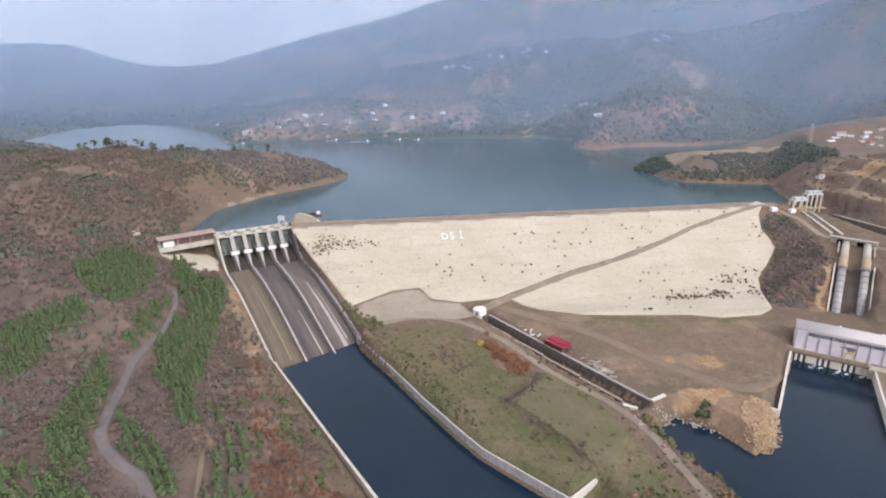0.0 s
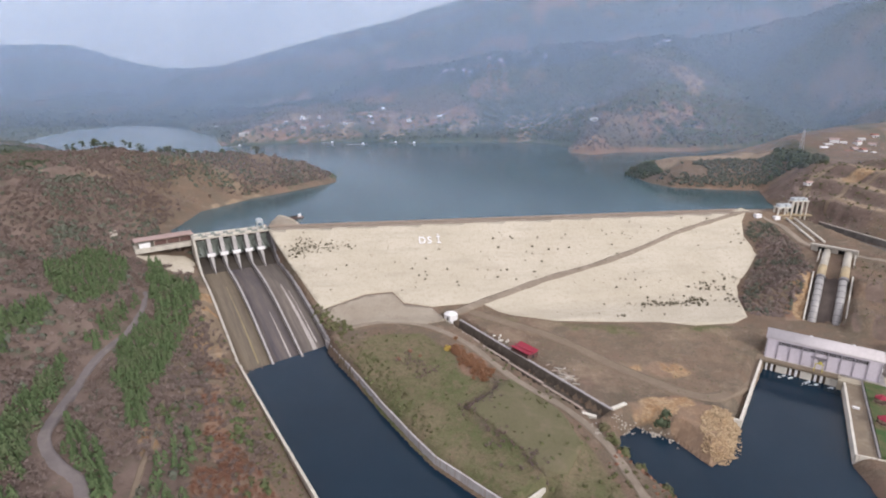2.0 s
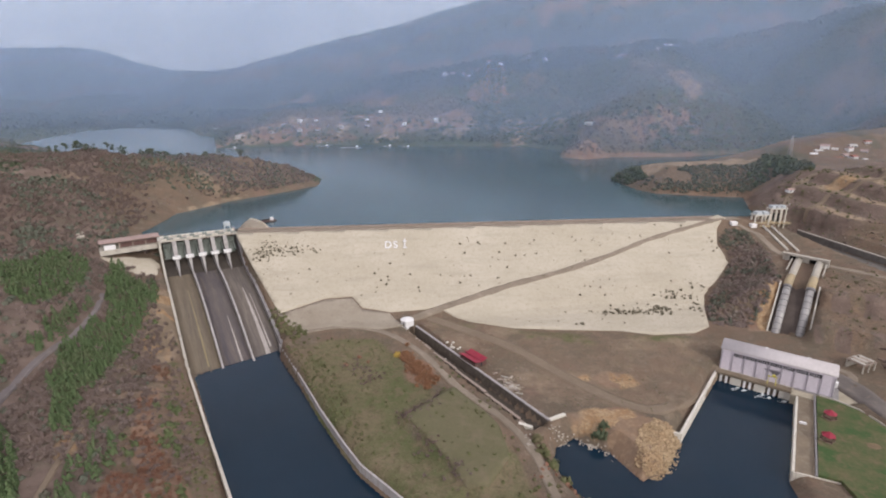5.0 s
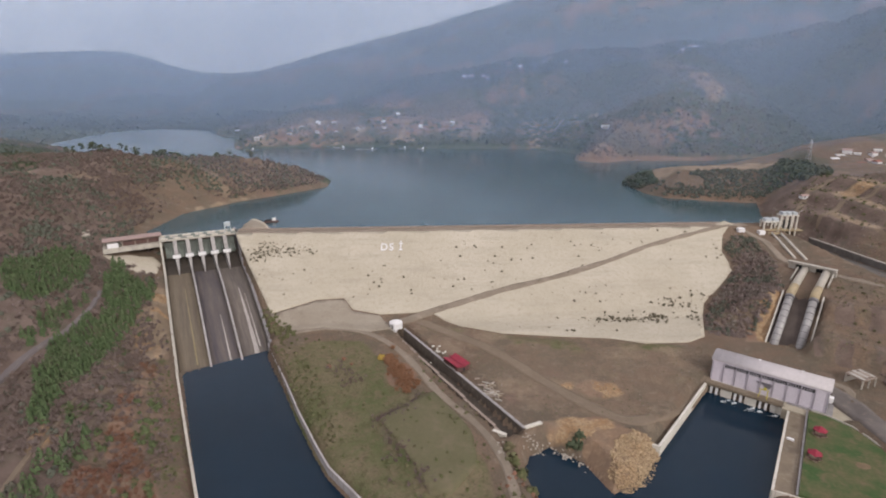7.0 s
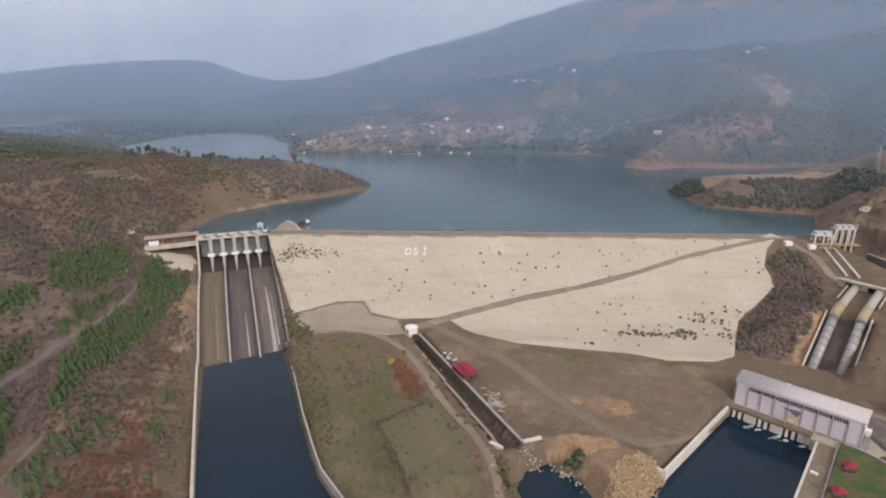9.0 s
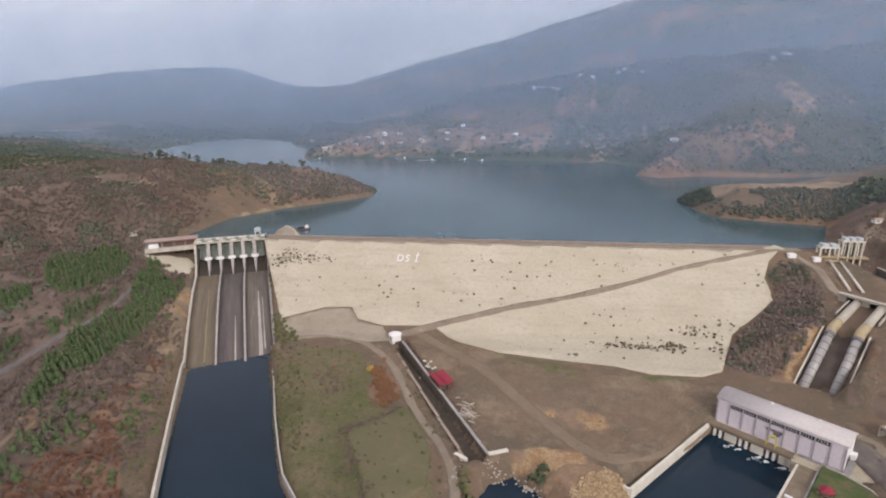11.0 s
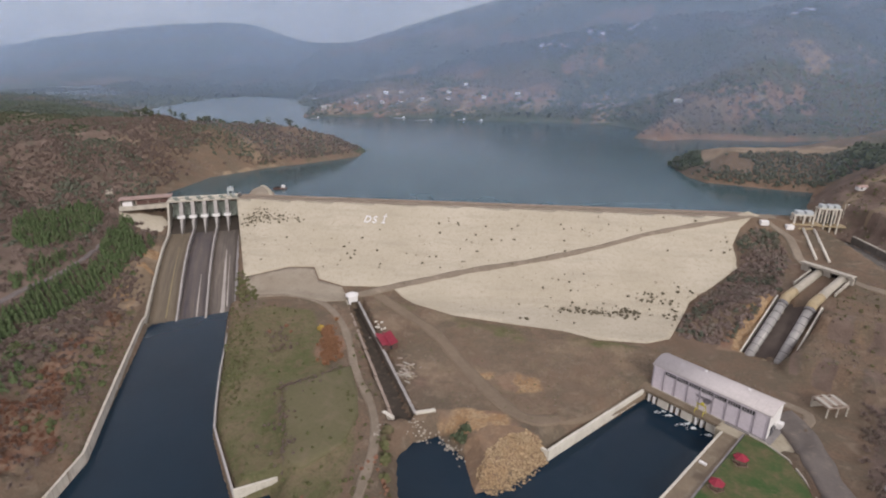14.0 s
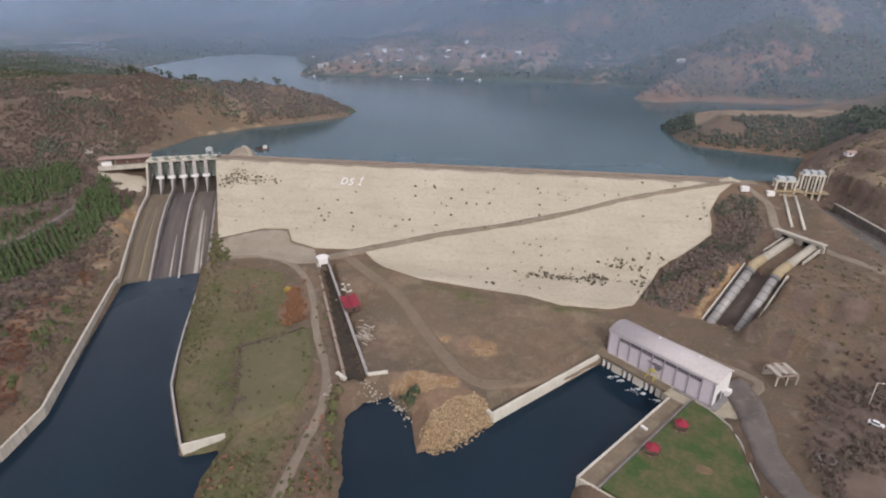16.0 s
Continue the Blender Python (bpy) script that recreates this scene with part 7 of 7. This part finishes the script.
# shrubs on the dam's face
q = [spots([(-92, 322), (-60, 278), (20, 284), (180, 275), (215, 345), (225, 372), (-90, 329)], 18, RNG, 0.5)]
for x, y, sx, sy, n in ((-72, 318, 6, 3.5, 110), (-53, 320, 6, 2, 50), (-78, 311, 5, 3, 30), (148, 284, 9, 2.0, 90), (160, 288, 5, 1.5, 50), (128, 281, 7, 1.0, 30), (172, 300, 5, 2, 40), (125, 300, 25, 6, 30), (90, 330, 30, 5, 24), (0, 300, 25, 8, 24), (135, 346, 6, 2, 16), (190, 306, 6, 4, 26), (183, 290, 4, 5, 18), (172, 352, 10, 1, 8), (70, 306, 20, 1.5, 10), (-60, 300, 10, 4, 10), (110, 268, 20, 3, 14), (214, 350, 2, 8, 14)):
    q.append(np.column_stack([RNG.normal(x, sx, n), RNG.normal(y, sy, n)]))
q = np.concatenate(q)
q = q[(signed(FACE, q[:, 0], q[:, 1]) < -1.5)]
keep = RNG.random(len(q)) < 0.75
q = q[keep]
v = grown(SOFT, q, RNG.uniform(0.6, 1.7, len(q)) ** 1.25, RNG)
v[:, 2] += 0.5
stuff("face_shrubs", v, "face_leaf", "small dark shrubs rooted in the rockfill face", "shrubs")

# far woods
fx = np.concatenate([RNG.uniform(-1500, 1500, 26000), RNG.uniform(-500, 900, 52000)])
fy = np.concatenate([RNG.uniform(640, 2400, 26000), RNG.uniform(680, 1350, 52000)])
q = np.column_stack([fx, fy])
q = q[(signed(RESERVOIR, fx, fy) > 6)]
dens = fbm(q[:, 0], q[:, 1], 140, 4, 5) + 0.45 * fbm(q[:, 0], q[:, 1], 38, 2, 6)
tilled = (signed([(-350, 862), (-318, 806), (-200, 842), (-100, 858), (-45, 842), (40, 852), (75, 905), (40, 965), (-120, 985), (-300, 965)], q[:, 0], q[:, 1]) > -4) | (RNG.random(len(q)) < 0.2)
q, dens = q[tilled], dens[tilled]
green = q[dens + RNG.uniform(-0.15, 0.15, len(q)) > -0.05]
brown = q[(dens < 0.05) & (RNG.random(len(q)) < 0.8)]
stuff("far_wood", grown(TINY, green, RNG.uniform(3.0, 6.5, len(green)), RNG), "far_leaf", "dark woods on the hills across the lake", "trees")
stuff("far_scrub", grown(TINY, brown, RNG.uniform(2.0, 4.2, len(brown)), RNG), "far_brush", "bare brown woods on the hills across the lake", "trees")


def ridge_pine(rng):
    """A grown pine: bare trunk, open layered crown."""
    out = []
    for k in range(9):
        a, r, h = rng.uniform(0, 6.28), rng.uniform(0.05, 0.24), rng.uniform(0.45, 0.95)
        c = np.array([r * math.cos(a), r * math.sin(a), h])
        d = rng.normal(size=(12, 3))
        d /= np.linalg.norm(d, axis=1, keepdims=True)
        out.append(leaves(c + d * np.array([0.11, 0.11, 0.06]), d, 0.06, rng))
    return np.concatenate(out)


bm = tube([(0, 0, -0.05), (0.01, 0, 0.4), (0, 0.01, 0.8)], [0.022, 0.017, 0.008], 6)
ridge_trunk = bpy.data.meshes.new("trunk")
bm.to_mesh(ridge_trunk)
bm.free()
ridge_trunk.materials.append(M["bark"])
ridge_crowns = [tri_mesh("crown", ridge_pine(RNG), "dark_leaf") for _ in range(4)]
line = [(-300, 440), (-283, 446), (-265, 440), (-256, 455), (-232, 468), (-222, 476), (-211, 491), (-193, 501), (-174, 514), (-160, 522)]
n = 0
for i in range(len(line) - 1):
    (x0, y0), (x1, y1) = line[i], line[i + 1]
    for k in range((3, 4, 4, 6, 8, 9, 9, 9, 8)[i]):
        f = RNG.random()
        x, y = x0 + (x1 - x0) * f + RNG.normal(0, 2.5), y0 + (y1 - y0) * f + RNG.normal(0, 3.5)
        s_ = RNG.uniform(7.0, 11.0)
        t = new("pine_tree")
        t.matrix_world = Matrix.LocRotScale((x, y, height(x, y)), Euler((0, 0, RNG.uniform(0, 6.28))), (s_, s_, s_))
        tagged(t, "dark grown pine standing on the cape's ridge", "tree", group="pines on the ridge")
        for nm, me in (("trunk", ridge_trunk), ("crown", ridge_crowns[n % 4])):
            new(nm, me).parent = t
        n += 1
for x, y, s_ in ((-97, 556, 6.0), (-100, 552, 4.0), (-104, 548, 3.0)):
    single_bush(x, y, s_, "dark_leaf", "dark bush on the rocky tip of the cape")


# ---- rocks ----
def rock_shape(rng):
    bm = bmesh.new()
    bmesh.ops.create_icosphere(bm, subdivisions=1, radius=1.0)
    sc = rng.uniform(0.6, 1.2, 3)
    for v in bm.verts:
        v.co = Vector(v.co * rng.uniform(0.55, 1.25)) * 1.0
        v.co.x *= sc[0]
        v.co.y *= sc[1]
        v.co.z *= sc[2]
    bmesh.ops.triangulate(bm, faces=bm.faces)
    out = np.array([v.co[:] for f in bm.faces for v in f.verts])
    bm.free()
    return out


ROCKS = [rock_shape(RNG) for _ in range(6)]
PILE = [(112.5, 160.5), (117, 160.2), (125, 166.5), (131.6, 179.6), (128.6, 183), (123.5, 186.3), (117.5, 181), (113.2, 174), (110.6, 166)]
FAN = [(112, 158.5), (132, 180), (128, 184.5), (121, 188), (110, 185), (103, 177), (105.5, 168)]


def fan_top(x, y):
    """Height of the fan of tipped earth: it falls to the tailrace on one side and to the cove on the other."""
    east = -0.725 * (x - 112.5) + 0.689 * (y - 160)
    west = 0.9 * (x - 111) + 0.436 * (y - 158.5)
    return np.minimum(np.minimum(0.58 * east, 0.62 * west), 6.0)


q = RNG.uniform((100, 158), (134, 190), (13000, 2))
q = q[signed(PILE, q[:, 0], q[:, 1]) + 1.4 * fbm(q[:, 0], q[:, 1], 4, 2, 62) < 0.3]
z = np.maximum(np.maximum(fan_top(q[:, 0], q[:, 1]), -0.2), land(q[:, 0], q[:, 1]) + 0.2) + 0.5 * fbm(q[:, 0], q[:, 1], 5, 2, 63) + RNG.uniform(-0.2, 0.25, len(q))
size = 0.2 + 0.5 * RNG.random(len(q)) ** 3
shape = RNG.uniform(0.55, 1.35, (len(q), 3))
out = [ROCKS[i % 6][None] * size[i] * shape[i] + np.array([q[i, 0], q[i, 1], z[i]]) for i in range(len(q))]
stuff("rock_pile", np.concatenate(out).reshape(-1, 3), "tan_rock", "heap of broken tan rock sloping into the water", "rocks")
gx, gy = np.meshgrid(np.arange(100, 134.1, 0.8), np.arange(156, 190.1, 0.8))
gz = np.where(signed(FAN, gx, gy) < 0.5, np.maximum(fan_top(gx, gy) - 0.15, land(gx, gy) + 0.12 * ramp(-signed(FAN, gx, gy), 0, 2)) + 0.12 * fbm(gx, gy, 5, 3, 61), -2.0)
gz = np.maximum(gz, -2.0)
nx = gx.shape[1]
me = bpy.data.meshes.new("earth_fan")
me.from_pydata(np.stack([gx, gy, gz], -1).reshape(-1, 3).tolist(), [], [(r * nx + c, r * nx + c + 1, (r + 1) * nx + c + 1, (r + 1) * nx + c) for r in range(gx.shape[0] - 1) for c in range(nx - 1)])
tagged(link_mesh("earth_fan", me, "red_earth"), "reddish earth fan under the rock heap", "earth bank", kind="structure")
for k in range(96):
    if k < 38:
        x, y = 86 + RNG.normal(0, 2.6), 179.5 + RNG.normal(0, 1.8)
    elif k < 84:
        f = RNG.random()
        x, y = 92 + 12 * f + RNG.normal(0, 1.0), 181.5 - 9.5 * f + RNG.normal(0, 1.2)
    else:
        x, y = 72 + RNG.normal(0, 1.5), 172 + RNG.normal(0, 3)
    me = tri_mesh("boulder", ROCKS[k % 6], "white_rock")
    ob = new("boulder", me)
    s_ = RNG.uniform(0.22, 0.7)
    ob.matrix_world = Matrix.LocRotScale((x, y, max(height(x, y), 0) + 0.25 * s_), Euler((0, 0, RNG.uniform(0, 6))), (s_, s_, s_ * 0.8))
    tagged(ob, "pale boulder at the mouth of the outlet canal", "boulder", group="boulders at the canal mouth")


# ---- houses ----
def house(x, y, turn, w, d, h, roof, label, group, wall="white"):
    t = thing("house", label, "house", (x, y, height(x, y) - 0.3), turn, group=group)
    part("wall", boxed((w, d, h), pose(0, 0, h / 2)), wall, t)
    bm = bmesh.new()
    e = 0.5
    v = [bm.verts.new(p) for p in ((-w / 2 - e, -d / 2 - e, h), (w / 2 + e, -d / 2 - e, h), (w / 2 + e, d / 2 + e, h), (-w / 2 - e, d / 2 + e, h), (-w / 2 - e, 0, h + d * 0.28), (w / 2 + e, 0, h + d * 0.28))]
    for f in ((0, 1, 5, 4), (2, 3, 4, 5), (1, 2, 5), (3, 0, 4), (3, 2, 1, 0)):
        bm.faces.new([v[i] for i in f])
    part("roof", bm, roof, t, "tiled roof")
    for k in range(max(2, int(w / 3.2))):
        xx = -w / 2 + w * (k + 0.5) / max(2, int(w / 3.2))
        for z in ((1.5, 4.3) if h > 5 else (1.5,)):
            part("window", boxed((1.1, 0.1, 1.3), pose(xx, -d / 2 - 0.03, z)), "dark_glass", t)
    return t


rnd = random.Random(9)
for x, y in ((384, 536), (391, 541), (399, 545), (407, 543), (412, 534), (419, 540), (426, 546), (432, 538), (400, 524), (414, 525), (422, 522), (440, 548)):
    house(x, y, rnd.uniform(-40, 40), rnd.uniform(5, 7.5), rnd.uniform(4.5, 6), rnd.choice((2.8, 4.8)), rnd.choice(("tile_roof", "pink_roof", "white", "far_wall")), "white village house above the inlet", "village houses")
house(300, 421, 10, 6.5, 4, 2.2, "pink_roof", "low white store beside the terrace road", "village houses")
FARMS = ((-53, 1186), (6, 1159), (22, 1154), (43, 1156), (57, 1141), (97, 1174), (119, 1151), (168, 1185), (180, 1194), (210, 1157), (349, 1153), (357, 1153), (381, 1194), (431, 1154), (458, 1191), (465, 1184), (-223, 888), (-209, 941), (-120, 935), (-264, 872), (-305, 854), (228, 816), (-307, 841), (-114, 907), (-51, 899), (-194, 898), (-157, 903), (-235, 934), (-259, 915), (230, 809), (-104, 990), (-1, 928), (-420, 1011))
for k, (x, y) in enumerate(FARMS):
    house(x, y, rnd.uniform(-40, 40), rnd.uniform(6, 9), rnd.uniform(4.5, 6), rnd.choice((2.8, 4.6)), rnd.choice(("far_wall", "pink_roof", "tile_roof", "white")), "pale farmhouse far across the lake", "farmhouses", ("white", "far_wall")[k % 3 > 0])
for x, y, tn, w in ((-122, 818, 4, 34), (-170, 836, -8, 22), (-70, 836, 10, 12), (-300, 800, 30, 16), (-40, 828, -5, 8)):
    t = thing("floating_dock", "pale floating dock moored off the far shore", "dock", (x, y, 35.0), tn, group="floating docks")
    for k in range(int(w / 4)):
        part("pontoon", boxed((3.8, 3.2, 0.9), pose(k * 4 - w / 2, 0, 0.3), 0.06), "grey_concrete", t)
    part("hut", boxed((2.6, 2.2, 2.2), pose(w * 0.2, 0, 1.8)), "white", t)


# ---- small things ----
def parked_car():
    t = thing("car", "white car parked on the dirt by the gully", "car", (251.5, 205.5, height(251.5, 205.5)), -25)
    bm = prism([(-2.1, -0.85), (2.0, -0.85), (2.15, -0.5), (2.15, 0.5), (2.0, 0.85), (-2.1, 0.85)], 0.35, 0.9)
    part("body", bm, "car_white", t)
    bm = prism([(-1.5, -0.75), (0.9, -0.75), (0.9, 0.75), (-1.5, 0.75)], 0.9, 1.42)
    for v in bm.verts:
        if v.co.z > 1.2:
            v.co.x *= 0.72
            v.co.y *= 0.86
    part("cabin", bm, "dark_glass", t)
    part("car_roof", boxed((1.7, 1.25, 0.06), pose(-0.2, 0, 1.45)), "car_white", t)
    for x in (-1.3, 1.3):
        for y in (-0.8, 0.8):
            bm = bmesh.new()
            bmesh.ops.create_cone(bm, cap_ends=True, segments=14, radius1=0.33, radius2=0.33, depth=0.22, matrix=pose(x, y, 0.33, 90))
            part("wheel", bm, "dark", t)


parked_car()


def lamp_pole(x, y, h, label, name="lamp_pole"):
    t = thing(name, label, "pole", (x, y, height(x, y)), 0, group="poles")
    part("pole", tube([(0, 0, -0.3), (0, 0, h)], [0.2, 0.12], 8), "pale_concrete", t)
    part("arm", beam((0, 0, h - 0.2), (1.6, 0, h), 0.1, 0.1), "pale_concrete", t)
    part("lamp_head", boxed((0.7, 0.3, 0.2), pose(1.7, 0, h)), "white", t)


lamp_pole(253, 216, 10, "pale concrete lamp pole by the gully")
lamp_pole(282, 392, 9, "pale concrete lamp pole by the intake")


def mast(x, y):
    t = thing("lattice_mast", "grey steel lattice mast above the headland wood", "mast", (x, y, height(x, y)), 20)
    for sx in (-1, 1):
        for sy in (-1, 1):
            part("leg", beam((sx * 1.6, sy * 1.6, 0), (sx * 0.3, sy * 0.3, 22), 0.25, 0.25, (1, 0, 0)), "steel", t)
    for k in range(6):
        r = 1.6 - 1.3 * k / 6
        part("brace", beam((-r, -r, 3.4 * k + 0.4), (r, -r, 3.4 * k + 3), 0.15, 0.15), "steel", t)
    for z in (16, 19):
        part("cross_arm", boxed((6, 0.25, 0.25), pose(0, 0, z)), "steel", t)


mast(352, 520)
ring = thing("stone_ring", "low round stone ring with a soil bed", "planter", (233, 186, height(233, 186)), 0)
for k in range(14):
    a = 2 * math.pi * k / 14
    part("kerb_stone", boxed((0.95, 0.4, 0.6), pose(2.2 * math.cos(a), 2.2 * math.sin(a), 0.2, 0, 0, math.degrees(a) + 90), 0.05), "grey_concrete", ring)
heap = bmesh.new()
bmesh.ops.create_grid(heap, x_segments=14, y_segments=8, size=1.0)
for v in heap.verts:
    r2 = math.hypot(v.co.x, v.co.y)
    v.co = Vector((v.co.x * 7.0, v.co.y * 3.0, 2.6 * max(0.0, 1 - r2) + 0.5 * noise.noise((v.co.x * 4, v.co.y * 4, 2.0)) * (r2 < 0.9) - 0.15))
heap = part("gravel_heap", heap, "rockfill", None)
heap.matrix_world = pose(228.5, 381.5, CREST + 0.1, 0, 0, 8)
tagged(heap, "low heap of pale gravel at the end of the crest road", "gravel heap")
for k in range(7):
    x, y = -186 + RNG.normal(0, 2.0), 310 + RNG.normal(0, 1.6)
    ob = new("boulder", tri_mesh("boulder", ROCKS[k % 6], "white_rock"))
    s_ = RNG.uniform(0.9, 2.0)
    ob.matrix_world = Matrix.LocRotScale((x, y, height(x, y) + 0.4 * s_), Euler((0, 0, RNG.uniform(0, 6))), (s_, s_, s_ * 1.2))
    tagged(ob, "pale broken rock sticking out of the hillside", "boulder", group="outcrop on the hillside")
# foam below the outlets
for k, (x, y, run) in enumerate(((9.4, -5.6, 4.2), (12.2, -6.0, 2.4), (19.0, -5.6, 4.6), (21.8, -6.2, 2.6), (27.6, -5.4, 2.6))):
    bm = bmesh.new()
    for j in range(34):
        f = RNG.random() ** 1.6
        p = PHM @ Vector((x - 0.5 * run * f + RNG.normal(0, 0.22 + 0.5 * f), y - run * f + RNG.normal(0, 0.25), 0))
        r_ = RNG.uniform(0.08, 0.42) * (1 - 0.6 * f)
        bmesh.ops.create_circle(bm, cap_ends=True, segments=7, radius=1.0, matrix=pose(p.x, p.y, 0.02 + 0.002 * j, 0, 0, RNG.uniform(0, 360)) @ Matrix.Diagonal((r_ * 1.7, r_ * 0.7, 1, 1)))
    tagged(part("foam", bm, "foam", None), "white foam where the turbines discharge", "foam", kind="stuff")

# ---- upright tinted sheets that stand in for haze in the valley ----
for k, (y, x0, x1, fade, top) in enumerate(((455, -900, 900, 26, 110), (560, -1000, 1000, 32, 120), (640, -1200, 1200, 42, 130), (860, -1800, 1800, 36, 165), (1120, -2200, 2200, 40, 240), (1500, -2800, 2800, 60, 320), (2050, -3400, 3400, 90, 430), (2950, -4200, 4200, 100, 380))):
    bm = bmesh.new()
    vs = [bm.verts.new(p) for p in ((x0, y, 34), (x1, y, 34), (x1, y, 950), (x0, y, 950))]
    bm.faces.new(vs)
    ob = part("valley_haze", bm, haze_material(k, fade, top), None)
    tagged(ob, "upright see-through sheet tinted bluish to stand in for valley haze", "haze", kind="stuff")
